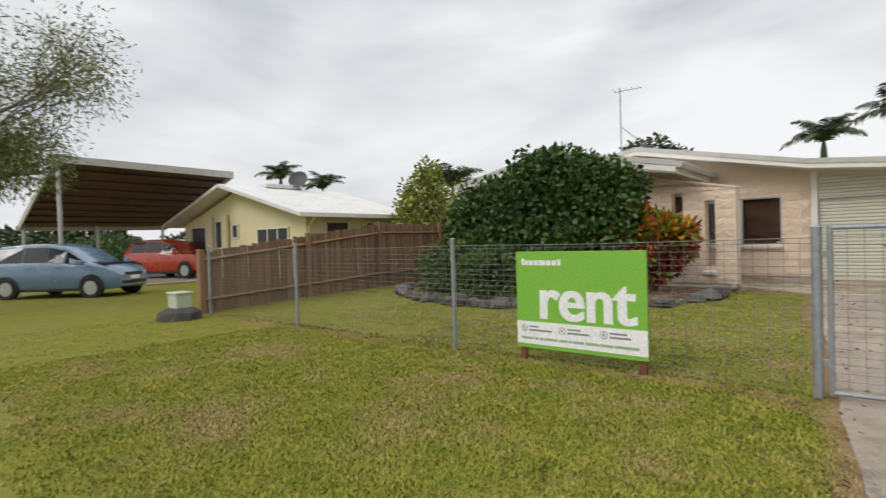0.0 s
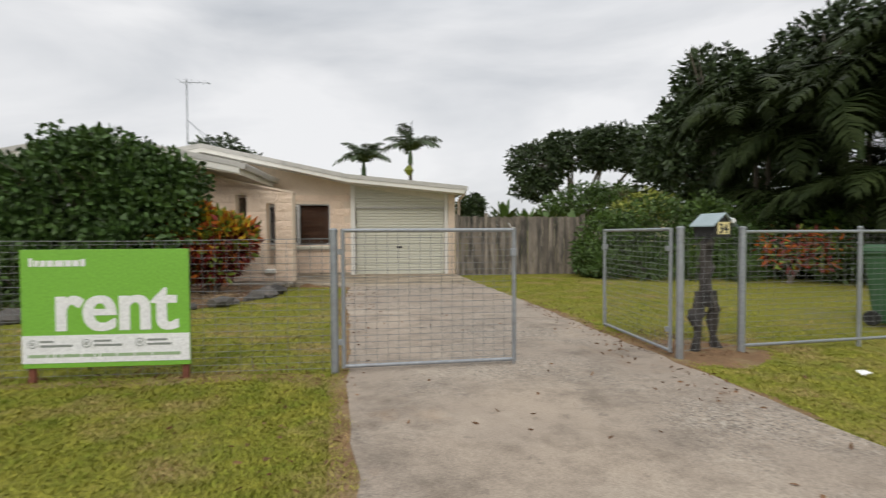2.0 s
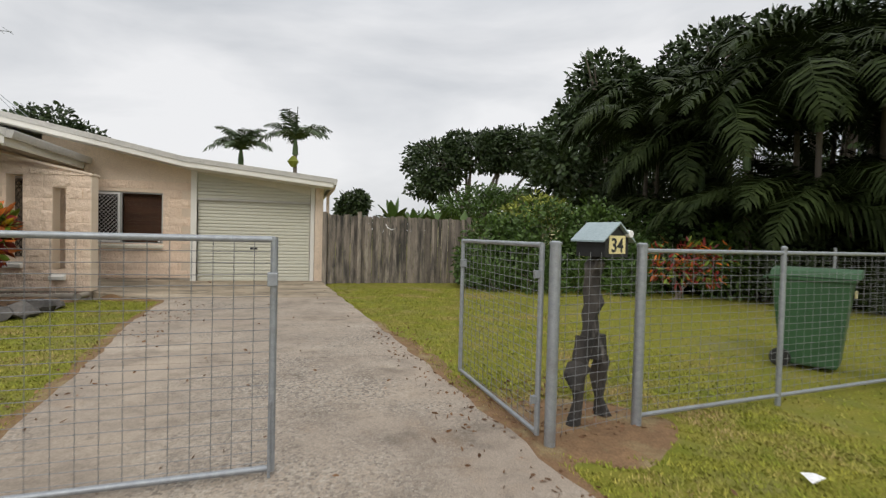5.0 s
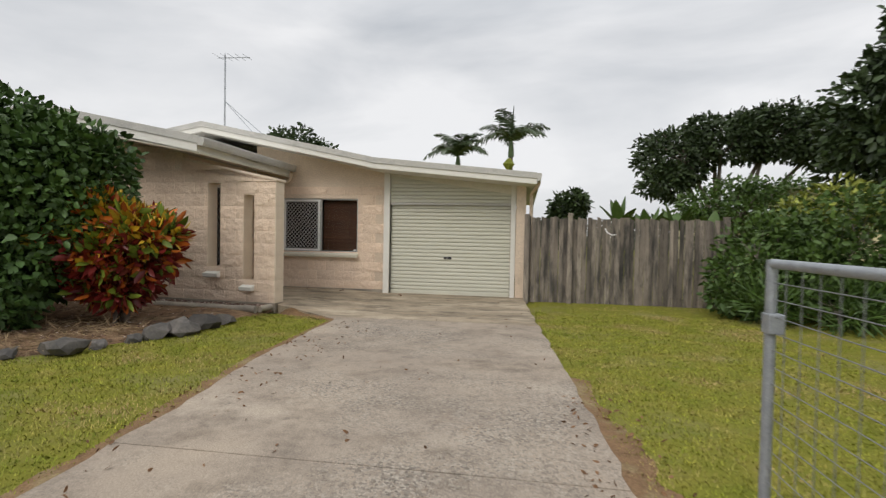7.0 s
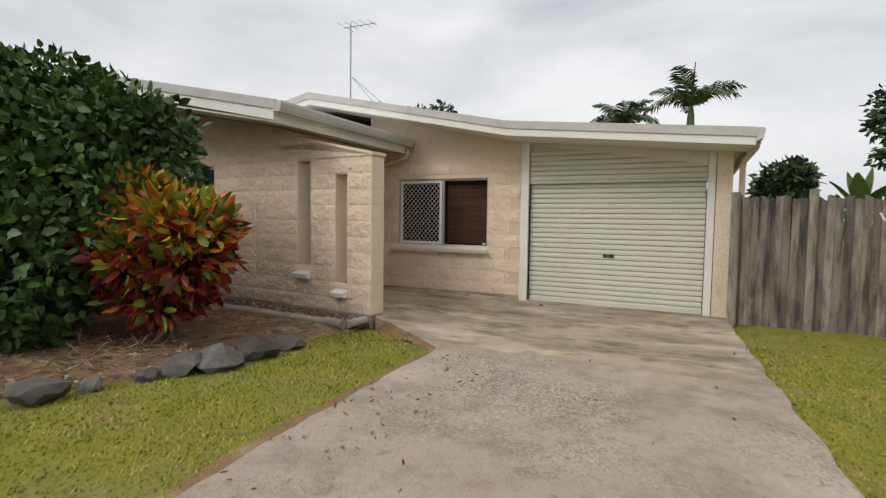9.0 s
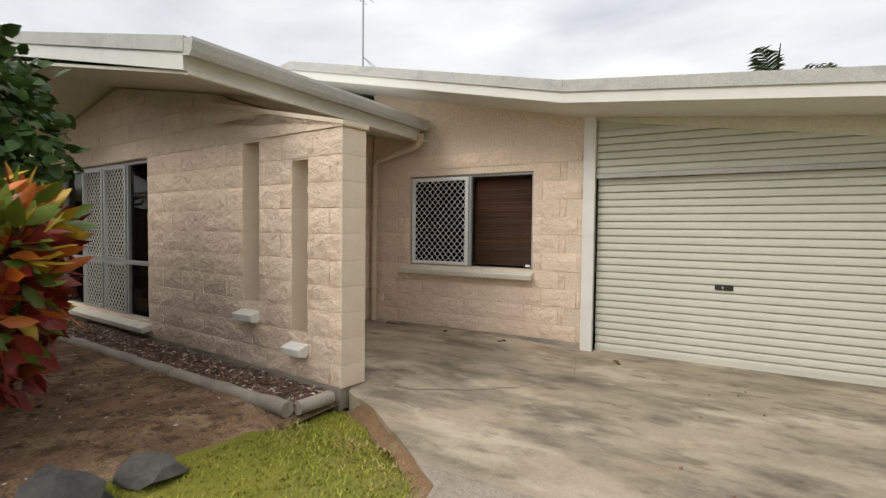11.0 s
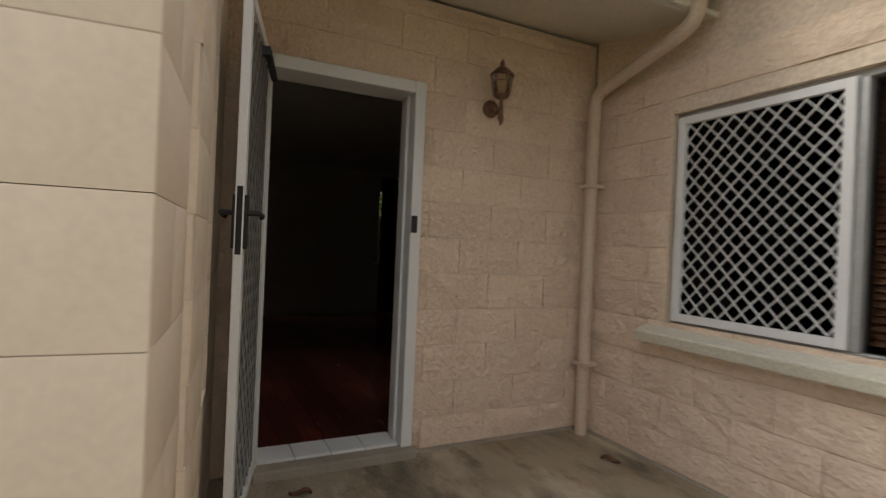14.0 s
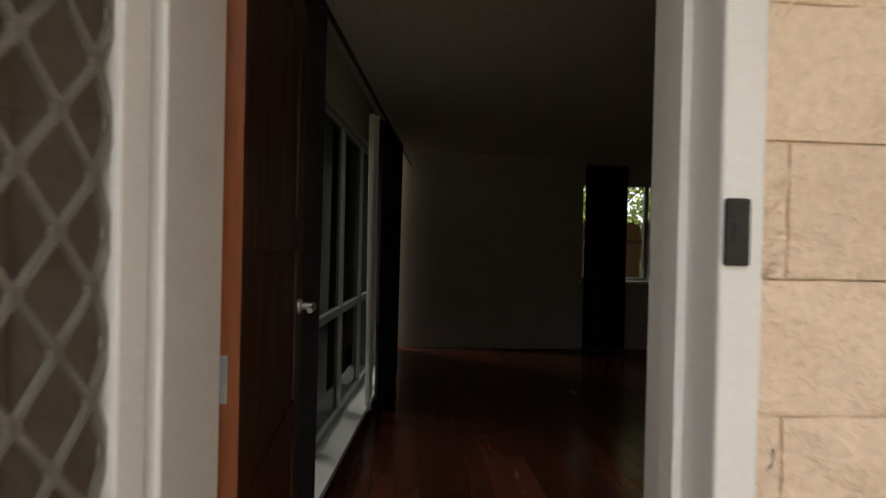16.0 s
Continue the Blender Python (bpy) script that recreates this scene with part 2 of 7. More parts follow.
ROOFMETAL = material("white_roof_sheet", (0.74, 0.73, 0.70), (0.66, 0.65, 0.62), 2, 0.45, 0.1, 60, (0.45, 0.43, 0.40), (0.58, 0.8), 2.0)
BARGE = material("grey_barge_metal", (0.52, 0.50, 0.46), (0.44, 0.43, 0.40), 5, 0.5, 0.15, 70, (0.3, 0.29, 0.27), (0.55, 0.8), 3.0)
SLAT = material("roller_door_enamel", (0.60, 0.59, 0.495), (0.57, 0.56, 0.465), 0.6, 0.4, 0.0, 60, (0.47, 0.455, 0.37), (0.6, 0.85), 0.8, spec=0.5, speck=0.03)
GALV = material("galvanised_steel", (0.36, 0.38, 0.40), (0.28, 0.30, 0.32), 25, 0.5, 0.15, 200, (0.24, 0.23, 0.22), (0.55, 0.8), 6, metal=0.55)
WIRE = material("galvanised_wire", (0.25, 0.255, 0.26), (0.18, 0.185, 0.19), 30, 0.5, 0.0, 200, metal=0.5)
GREYWOOD = material("weathered_palings", (0.22, 0.185, 0.15), (0.11, 0.095, 0.08), 9, 0.9, 0.6, 90, (0.045, 0.042, 0.038), (0.50, 0.66), 4.5, vary=0.38, squash=(1, 1, 0.16), patches=(((0.30, 0.26, 0.21), 0.56, 0.66, 6.0, 0.7), ((0.05, 0.048, 0.042), 0.55, 0.62, 14.0, 0.6)))
BROWNWOOD = material("brown_palings", (0.27, 0.165, 0.095), (0.19, 0.115, 0.068), 5, 0.85, 0.5, 90, (0.13, 0.09, 0.06), (0.52, 0.75), 1.6, vary=0.22, squash=(1, 1, 0.12))
REDPOST = material("red_brown_stake", (0.20, 0.07, 0.04), (0.14, 0.05, 0.03), 8, 0.8, 0.4, 90)
GREEN = material("sign_green", (0.20, 0.46, 0.055), (0.19, 0.44, 0.05), 2, 0.45, 0.03, 60)
SIGNWHITE = material("sign_white", (0.82, 0.82, 0.82), (0.78, 0.78, 0.78), 2, 0.45, 0.03, 60)
SIGNGREY = material("sign_grey_print", (0.22, 0.24, 0.22), (0.25, 0.27, 0.25), 2, 0.5, 0.0, 60)
FLOORWOOD = material("red_timber_floor", (0.115, 0.029, 0.017), (0.062, 0.017, 0.011), 3, 0.2, 0.12, 60, vary=0.3, squash=(0.15, 1, 1))
DOOREDGE = material("varnished_door_edge", (0.26, 0.078, 0.024), (0.19, 0.055, 0.018), 9, 0.4, 0.1, 90, squash=(1, 1, 0.1))
DOORWOOD = material("stained_door_timber", (0.06, 0.020, 0.010), (0.04, 0.013, 0.007), 9, 0.4, 0.15, 90, squash=(1, 1, 0.1))
PLASTER = material("interior_plaster", (0.54, 0.51, 0.45), (0.50, 0.47, 0.41), 2, 0.8, 0.1, 60)
CURTAIN = material("dark_curtain", (0.020, 0.018, 0.020), (0.012, 0.011, 0.013), 6, 0.9, 0.3, 160)
BLIND = material("brown_timber_blind", (0.22, 0.085, 0.04), (0.14, 0.052, 0.026), 3, 0.5, 0.1, 80, vary=0.2, squash=(0.2, 1, 1))
BLACK = material("black_plastic", (0.015, 0.015, 0.016), (0.025, 0.025, 0.026), 12, 0.45, 0.1, 120)
MESHBLACK = material("bronze_security_mesh", (0.27, 0.255, 0.235), (0.21, 0.20, 0.18), 20, 0.35, 0.0, 300, metal=0.3)
ALU = material("silver_aluminium", (0.55, 0.55, 0.54), (0.48, 0.48, 0.47), 12, 0.4, 0.08, 150, metal=0.6)
GLASS = glass_material("window_glass", (0.75, 0.78, 0.78))
SCREENGLASS = glass_material("screened_glass", (0.58, 0.60, 0.60))
# the dark of the unlit bedroom is put into this pane's tint
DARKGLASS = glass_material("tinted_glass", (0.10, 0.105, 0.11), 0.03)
ROCK = material("garden_rock", (0.13, 0.115, 0.10), (0.06, 0.058, 0.056), 6, 0.85, 0.9, 30, (0.26, 0.23, 0.20), (0.58, 0.75), 3, vary=0.4, bump_dist=0.03)
MULCH = material("bark_and_gravel", (0.19, 0.11, 0.075), (0.10, 0.06, 0.045), 20, 0.9, 0.8, 60, (0.55, 0.47, 0.40), (0.55, 0.60), 16, vary=0.45, island=True, bump_dist=0.02)
BARK = material("grey_bark", (0.20, 0.17, 0.14), (0.12, 0.10, 0.08), 8, 0.9, 0.9, 40, squash=(1, 1, 0.25), bump_dist=0.03)


def leaf_material(name, a, b, vary=0.35, rough=0.5, spec=0.35):
    m = material(name, a, b, 1.4, rough, 0.0, 12, vary=vary, island=True, spec=spec)
    return m


LEAF_BUSH = leaf_material("hibiscus_leaf", (0.042, 0.086, 0.019), (0.068, 0.122, 0.027))
LEAF_DARK = leaf_material("dark_tree_leaf", (0.026, 0.046, 0.014), (0.042, 0.064, 0.020))
LEAF_HEDGE = leaf_material("hedge_leaf", (0.045, 0.088, 0.017), (0.078, 0.13, 0.026))
LEAF_FINE = leaf_material("olive_fine_leaf", (0.15, 0.185, 0.06), (0.22, 0.24, 0.09))
LEAF_LIME = leaf_material("lime_leaf", (0.20, 0.24, 0.035), (0.28, 0.30, 0.06))
# nearly black: the shade inside the palm clump is put into this colour
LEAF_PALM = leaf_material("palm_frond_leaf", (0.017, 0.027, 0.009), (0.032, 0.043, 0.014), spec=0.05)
LEAF_ROYAL = leaf_material("royal_palm_leaf", (0.045, 0.07, 0.030), (0.075, 0.105, 0.045))
LEAF_PALM_LIGHT = leaf_material("light_palm_leaf", (0.07, 0.12, 0.045), (0.10, 0.15, 0.06))
CROTON = [leaf_material("croton_leaf_" + k, a, b, 0.3, 0.4) for k, a, b in (
    ("green", (0.10, 0.16, 0.02), (0.16, 0.20, 0.025)), ("yellow", (0.55, 0.36, 0.03), (0.42, 0.26, 0.02)),
    ("orange", (0.42, 0.12, 0.015), (0.32, 0.07, 0.012)), ("red", (0.20, 0.02, 0.014), (0.12, 0.014, 0.012)))]

# ---- ground and paving ----
def lawn_height(x, y):
    n = noise.noise(Vector((x * 0.35, y * 0.35, 0))) * 0.025 + noise.noise(Vector((x * 1.7, y * 1.7, 3))) * 0.010
    house = 1.0 if (y > 12.4 and -9.6 < x < 3.6) else 0.0
    return -0.012 + n - 0.06 * house


def axis_steps(lo, hi, step, far):
    core = list(np.arange(lo, hi + 1e-6, step))
    out, d = [], step
    while (out[-1] if out else 0) < far:
        d *= 1.6
        out.append((out[-1] if out else 0) + d)
    return [lo - o for o in reversed(out)] + core + [hi + o for o in out]


gx, gy = axis_steps(-12, 14, 0.35, 1500), axis_steps(-4, 17, 0.35, 1500)
DRIVE_LEFT = [(-6.0, 1.55), (0.0, 1.44), (2.65, 1.335), (4.2, 1.14), (4.9, 1.11), (6.9, 0.94), (8.5, 0.77), (9.4, 0.64), (10.2, 0.58), (11.3, 0.55), (12.07, 0.51), (12.38, 0.12), (12.85, -0.58), (12.95, -0.88), (13.05, -0.93)]
DRIVE_RIGHT = [(-6.0, 5.5), (0.0, 4.38), (1.9, 4.28), (3.9, 4.20), (6.0, 4.07), (9.7, 3.82), (11.1, 3.71), (15.1, 3.42), (15.8, 3.40)]




def along(table, y):
    for (y0, x0), (y1, x1) in zip(table, table[1:]):
        if y <= y1:
            return x0 + (x1 - x0) * max(0.0, (y - y0) / (y1 - y0))
    return table[-1][1]


def drive_height(x, y):
    rise = max(0.0, min(1.0, (0.3 - x) / 1.3)) * max(0.0, min(1.0, (y - 12.4) / 0.7))
    return 0.018 + 0.065 * rise + noise.noise(Vector((x * 0.6, y * 0.6, 7))) * 0.008


def on_drive(x, y, pad=0.0):
    left = along(DRIVE_LEFT, y) if y < 13.05 else -2.88
    return left - pad < x < along(DRIVE_RIGHT, y) + pad and y < 15.9


def ground_at(x, y):
    return lawn_height(x, y) - (0.05 if on_drive(x, y, -0.25) else 0.0) if abs(x) < 40 and abs(y) < 60 else -0.01


ground = structure("ground", [([(x, y, ground_at(x, y)) for y in gy for x in gx],
                               [(j * len(gx) + i, j * len(gx) + i + 1, (j + 1) * len(gx) + i + 1, (j + 1) * len(gx) + i)
                                for j in range(len(gy) - 1) for i in range(len(gx) - 1)])], LAWN, "patchy mown green lawn with dry yellow patches", "lawn", True)


PORCH_LEFT = [(13.0, -0.93), (13.05, -0.93), (13.22, -2.88), (16.0, -2.88)]


def slab(y0, y1, n_len, n_wide, left=None):
    def edge(table, y, k):
        return along(table, y) + noise.noise(Vector((y * 2.1, k, 0))) * 0.05 + noise.noise(Vector((y * 7.0, k, 5))) * 0.025

    def at(u, v):
        y = y0 + (y1 - y0) * v
        a = along(left, y) if left is not None else edge(DRIVE_LEFT, y, 0)
        x = a + (edge(DRIVE_RIGHT, y, 9) - a) * u
        return x, y, drive_height(x, y)
    top = sheet(at, n_wide, n_len)
    ring = [i for i in range(n_wide + 1)] + [j * (n_wide + 1) + n_wide for j in range(1, n_len + 1)]
    ring += [n_len * (n_wide + 1) + i for i in range(n_wide - 1, -1, -1)] + [j * (n_wide + 1) for j in range(n_len - 1, 0, -1)]
    k = len(top[0])
    v = top[0] + [(top[0][i][0], top[0][i][1], -0.09) for i in ring]
    f = top[1] + [(ring[i], k + i, k + (i + 1) % len(ring), ring[(i + 1) % len(ring)]) for i in range(len(ring))]
    return v, f


driveway = thing("driveway", (2.4, 4, 0), "stained grey concrete driveway with cracks and worn edges", "driveway", kind="structure")
part("driveway_slab", [slab(-6.0, 7.28, 60, 14)], CONCRETE, driveway, smooth=True)
part("driveway_slab", [slab(7.292, 12.26, 30, 14)], CONCRETE, driveway, smooth=True)
part("driveway_slab", [slab(12.264, 13.02, 16, 14)], PORCHFLOOR, driveway, smooth=True)
part("driveway_slab", [slab(13.025, 15.86, 40, 24, PORCH_LEFT)], PORCHFLOOR, driveway, smooth=True)

# ---- house walls ----
EAVE_X, RIDGE_X, WING_Y = -1.98, -5.14, 12.22


def wing_top(x):
    return 2.66 + 0.195 * (EAVE_X - max(x, 2 * RIDGE_X - x)) if x < EAVE_X else 2.66 - 0.195 * (x - EAVE_X)


def soffit_z(x):
    return 2.62 + 0.177 * (EAVE_X - max(x, 2 * RIDGE_X - x))


def wing_under(x):
    """Top of the wing's wall: the free end slopes up to the soffit."""
    return 2.28 + 0.21 * (-0.97 - x) if x > -2.88 else soffit_z(x)


# the wing stands five degrees askew to the garage front
PIVOT = Matrix.Translation((-0.97, 12.95, 0))
WING = Matrix.Translation((0, -0.04, 0)) @ PIVOT @ Matrix.Rotation(radians(-5), 4, "Z") @ PIVOT.inverted()


def on_wing(geos):
    return [moved(g, WING) for g in geos]


def main_top(x):
    if x < -3.8:
        return 3.80 - 0.185 * (-3.8 - x)
    return 3.80 + (2.975 - 3.80) * (x + 3.8) / 4.0 if x < 0.20 else 2.975 + (2.65 - 2.975) * (x - 0.20) / 3.41


def wall_cells(u0, u1, z0, z1, openings):
    """Boxes (u0, z0, u1, z1) that fill a wall round its openings."""
    us = sorted({u0, u1, *(o[0] for o in openings), *(o[2] for o in openings)})
    cells = []
    for a, b in zip(us, us[1:]):
        z = z0
        for o in sorted((o for o in openings if o[0] < b - 1e-6 and o[2] > a + 1e-6), key=lambda o: o[1]):
            if o[1] > z:
                cells.append((a, z, b, o[1]))
            z = o[3]
        if z < z1:
            cells.append((a, z, b, z1))
    return cells


WING_OPEN = [(-7.15, 0.23, -4.29, 2.23), (-2.33, 0.635, -2.065, 2.22), (-1.582, 0.41, -1.365, 2.003)]
FRONT_OPEN = [(-2.22, 0.90, -0.38, 2.15)]
DOOR_OPEN = [(13.545, 0.13, 14.44, 2.27)]

# wing front wall, with the free-standing fin and its two slots
wall_wing = thing("wall_wing", (-5, 13.05, 0), "cream painted split-face concrete block wall with two narrow slots", "wall", kind="structure")
geos = [box(a, 12.972, z0, b, 13.131, z1) for a, z0, b, z1 in wall_cells(-8.5, -0.95, 0.09, 2.238, WING_OPEN)]
geos += [prism([(-0.95, 2.238), (-0.95, 2.27), (-2.87, wing_under(-2.87)), (-2.89, wing_under(-2.89)), (RIDGE_X, wing_under(RIDGE_X)), (-8.5, wing_under(-8.5)), (-8.5, 2.238)], 12.972, 13.131)]
geos += [box(a, 13.131, z0, b, 13.20, z1) for a, z0, b, z1 in wall_cells(-2.89, -0.95, 0.09, 2.238, WING_OPEN[1:])]
geos += [prism([(-0.95, 2.238), (-0.95, 2.27), (-2.89, wing_under(-2.87)), (-2.89, 2.238)], 13.131, 13.20)]
part("wall_core", on_wing(geos), RENDERWALL, wall_wing)
part("footing", on_wing([box(-8.5, 12.965, -0.1, -2.89, 13.13, 0.09, 0.006), box(-2.885, 12.965, -0.1, -0.955, 13.22, 0.09, 0.006)]), PLINTH, wall_wing)
part("fin_cap", on_wing([prism([(-0.918, 2.239), (-0.918, 2.245), (-2.88, 2.645), (-2.88, 2.457), (-1.95, 2.457), (-1.95, 2.239)], 12.951, 13.24)]), BLOCK, wall_wing)
part("cap_strip", on_wing([prism([(-0.914, 2.247), (-0.914, 2.285), (-2.88, 2.69), (-2.88, 2.647)], 12.947, 13.244)]), SMOOTH_BLOCK, wall_wing)

# front wall between door corner and garage, and the piers of the garage
wall_front = thing("wall_front", (-1, 15.8, 0), "cream painted split-face concrete block wall beside the garage", "wall", kind="structure")
geos = [box(a, 15.752, z0, b, 15.92, z1) for a, z0, b, z1 in wall_cells(-2.88, 0.25, 0.09, 2.4, FRONT_OPEN)]
geos += [prism([(-2.88, 2.4), (0.25, 2.4), (0.25, main_top(0.25) - 0.19), (-2.88, main_top(-2.88) - 0.19)], 15.752, 15.92)]
geos += [box(3.2, 15.72, -0.05, 3.41, 15.92, 2.46, 0.005)]
part("wall_core", geos, RENDERWALL, wall_front)
part("footing", [box(-2.88, 15.71, -0.1, 0.25, 15.9, 0.09, 0.008)], PLINTH, wall_front)

# entrance wall
wall_entry = thing("wall_entry", (-2.95, 14.4, 0), "cream painted split-face block wall round the front door", "wall", kind="structure")
part("wall_core", [box(-3.06, a, z0, -2.912, b, z1) for a, z0, b, z1 in wall_cells(13.2, 15.77, 0.09, 2.775, DOOR_OPEN)], RENDERWALL, wall_entry)
part("footing", [box(-3.06, 13.2, -0.1, -2.865, 13.55, 0.09, 0.006), box(-3.06, 14.45, -0.1, -2.865, 15.71, 0.09, 0.006), box(-3.06, 13.55, -0.1, -2.80, 14.45, 0.13, 0.008)], PLINTH, wall_entry)

# rest of the house shell
REAR_OPEN = [(16.12, 1.0, 17.9, 2.26)]
structure("wall_side", [box(-8.7, a, z0, -8.55, b, z1) for a, z0, b, z1 in wall_cells(13.7, 24, -0.05, 2.62, REAR_OPEN)], RENDERWALL, "cream painted side wall with a sliding window", "wall")
structure("wall_rear", [box(-8.7, 24, -0.05, 3.41, 24.15, 2.4)], RENDERWALL, "plain painted rear wall", "wall")
structure("wall_garage_side", [box(3.26, 15.92, -0.05, 3.41, 24, 2.43)], RENDERWALL, "plain painted garage side wall", "wall")
structure("wall_inner", [box(-8.55, 19.5, 0, -3.06, 19.6, 2.56), box(-3.06, 15.92, 0, -2.95, 19.5, 2.56)], PLASTER, "plain plaster interior wall", "wall")
ROOM = [(-3.06, 13.28), (-3.06, 19.5), (-8.55, 19.5), (-8.55, 13.76)]
structure("ceiling", [prism(ROOM, 2.56, 2.6, "z")], PLASTER, "plain white plaster ceiling", "ceiling")
structure("wall_lining_front", on_wing([box(a, 13.115, z0, b, 13.14, z1) for a, z0, b, z1 in wall_cells(-8.5, -3.07, 0.13, 2.56, WING_OPEN[:1])]), PLASTER, "off-white plaster lining round the front window", "wall")
structure("wall_lining_side", [box(-8.545, a, z0, -8.52, b, z1) for a, z0, b, z1 in wall_cells(13.8, 19.5, 0.13, 2.56, REAR_OPEN)], PLASTER, "off-white plaster lining round the side window", "wall")
structure("wall_lining_entry", [box(-3.085, a, z0, -3.062, b, z1) for a, z0, b, z1 in wall_cells(13.36, 19.5, 0.13, 2.56, DOOR_OPEN)], PLASTER, "off-white plaster lining round the front door", "wall")
floor = structure("floor", [prism(ROOM, -0.05, 0.112, "z")], FLOORWOOD, "dark red timber boards of the front room", "floor")

# ---- roofs ----
roof_wing = thing("roof_wing", (-5, 12.3, 2.6), "low white metal gable roof with deep eaves", "roof", kind="structure")
LX = 2 * RIDGE_X - EAVE_X
line = [(EAVE_X, 2.84), (RIDGE_X, 3.48), (LX, 2.84)]
part("roof_sheet", [prism(line + [(x, z + 0.03) for x, z in reversed(line)], WING_Y + 0.02, 15.9)], ROOFMETAL, roof_wing)
part("soffit", [prism([(EAVE_X + 0.02, 2.62), (RIDGE_X, 3.20), (LX, 2.62), (LX, 2.65), (RIDGE_X, 3.23), (EAVE_X + 0.02, 2.65)], WING_Y + 0.03, 15.8)], CREAM_TRIM, roof_wing)
part("barge_board", [prism([(EAVE_X, 2.65), (RIDGE_X, 3.28), (LX, 2.65), (LX, 2.79), (RIDGE_X, 3.42), (EAVE_X, 2.79)], WING_Y, WING_Y + 0.03)], WHITE, roof_wing)
part("barge_cap", [prism([(EAVE_X + 0.03, 2.785), (RIDGE_X, 3.415), (LX, 2.785), (LX, 2.91), (RIDGE_X, 3.54), (EAVE_X + 0.03, 2.91)], WING_Y - 0.02, WING_Y + 0.05)], BARGE, roof_wing)
gut = [(-0.004, 2.745), (0.0, 2.78), (0.0, 2.86), (0.03, 2.87), (0.13, 2.87), (0.135, 2.84), (0.12, 2.77), (0.10, 2.73)]
part("gutter", [prism([(EAVE_X + 0.01 + p, q + 0.015) for p, q in gut], WING_Y - 0.015, 15.64)], BARGE, roof_wing)
part("eave_board", [box(EAVE_X - 0.035, WING_Y + 0.031, 2.62, EAVE_X + 0.0, 15.62, 2.79)], WHITE, roof_wing)

roof_main = thing("roof_main", (0, 15, 2.6), "white metal roof with a bent fascia over the garage", "roof", kind="structure")
xs = [3.61, 0.20, -3.8, -10.0]
tops = [(x, main_top(x)) for x in xs]
part("roof_sheet", [prism([(x, z - 0.045) for x, z in tops] + [(x, z - 0.015) for x, z in reversed(tops)], 15.03, 25)], ROOFMETAL, roof_main)
part("soffit", [prism([(x, z - 0.235) for x, z in tops] + [(x, z - 0.205) for x, z in reversed(tops)], 15.03, 15.76)], WHITE, roof_main)
part("fascia_board", [prism([(x, z - 0.23) for x, z in tops] + [(x, z - 0.115) for x, z in reversed(tops)], 15.0, 15.03)], WHITE, roof_main)
part("barge_cap", [prism([(x, z - 0.12) for x, z in tops] + [(x, z) for x, z in reversed(tops)], 14.98, 15.06)], BARGE, roof_main)
part("cap_joint", [box(0.193, 14.974, main_top(0.2) - 0.12, 0.207, 14.998, main_top(0.2) + 0.003)], BARGE, roof_main)
part("gutter", [prism([(3.612, 2.47), (3.612, 2.64), (3.69, 2.64), (3.71, 2.61), (3.69, 2.50)], 14.98, 24)], BARGE, roof_main)

# ---- house fittings ----
def diamonds(u0, z0, u1, z1, pitch, high, bar, depth):
    """A grille of zigzag strips that meet at short upright joints, in the local plane y = 0, inside the rectangle."""
    geos = []
    half = high / 2
    for k in range(int((u1 - u0) / pitch) + 2):
        for sgn in (1, -1):
            mid = u0 + (k + 0.25 + (0.5 if sgn > 0 else 0.0)) * pitch - pitch * 0.25
            pts, z, side = [], z0, 1
            while z < z1 - 0.004:
                pts += [(mid + side * sgn * (pitch * 0.25 - bar * 0.25), z), (mid + side * sgn * (pitch * 0.25 - bar * 0.25), min(z1, z + half * 0.16))]
                z, side = z + half, -side
            end = mid + side * sgn * pitch * 0.25
            last = (z1 - pts[-1][1]) / (half * 0.84)
            if last > 0.02:
                pts.append((pts[-1][0] + (end - pts[-1][0]) * min(1, last), z1))
            v, f = [], []
            for i, (u, w) in enumerate(pts):
                u = min(u1, max(u0, u))
                q = i * 4
                v += [(u - bar / 2, -depth / 2, w), (u + bar / 2, -depth / 2, w), (u + bar / 2, depth / 2, w), (u - bar / 2, depth / 2, w)]
                if i:
                    f += [(q - 4 + j, q - 4 + (j + 1) % 4, q + (j + 1) % 4, q + j) for j in range(4)]
            if mid < u1 + pitch * 0.25:
                geos.append((v, f))
    return geos


def ring(u0, z0, u1, z1, w, y0, y1, b=0.004):
    """A rectangular frame of four bars."""
    return [box(u0, y0, z0, u0 + w, y1, z1, b), box(u1 - w, y0, z0, u1, y1, z1, b), box(u0 + w, y0, z0, u1 - w, y1, z0 + w, b), box(u0 + w, y0, z1 - w, u1 - w, y1, z1, b)]


def placed(geos, m):
    return [moved(g, m) for g in geos]


# bedroom window: sliding sash behind a diamond grille, brown blinds behind the glass
window_1 = thing("window_1", (-1.3, 15.8, 0.9), "aluminium sliding window with white diamond security screen and brown blinds", "window", kind="structure")
part("window_frame", ring(-2.22, 0.90, -0.38, 2.15, 0.035, 15.79, 15.86), ALU, window_1)
part("screen_frame", ring(-2.19, 0.94, -1.30, 2.12, 0.045, 15.755, 15.785), JAMBWHITE, window_1)
part("grille", placed(diamonds(-2.145, 0.985, -1.345, 2.075, 0.088, 0.094, 0.0082, 0.008), pose(0, 15.77, 0)), JAMBWHITE, window_1)
part("mullion", [box(-1.30, 15.785, 0.935, -1.265, 15.85, 2.115, 0.004)], ALU, window_1)
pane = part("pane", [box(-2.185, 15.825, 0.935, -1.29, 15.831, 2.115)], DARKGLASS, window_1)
pane.visible_shadow = False
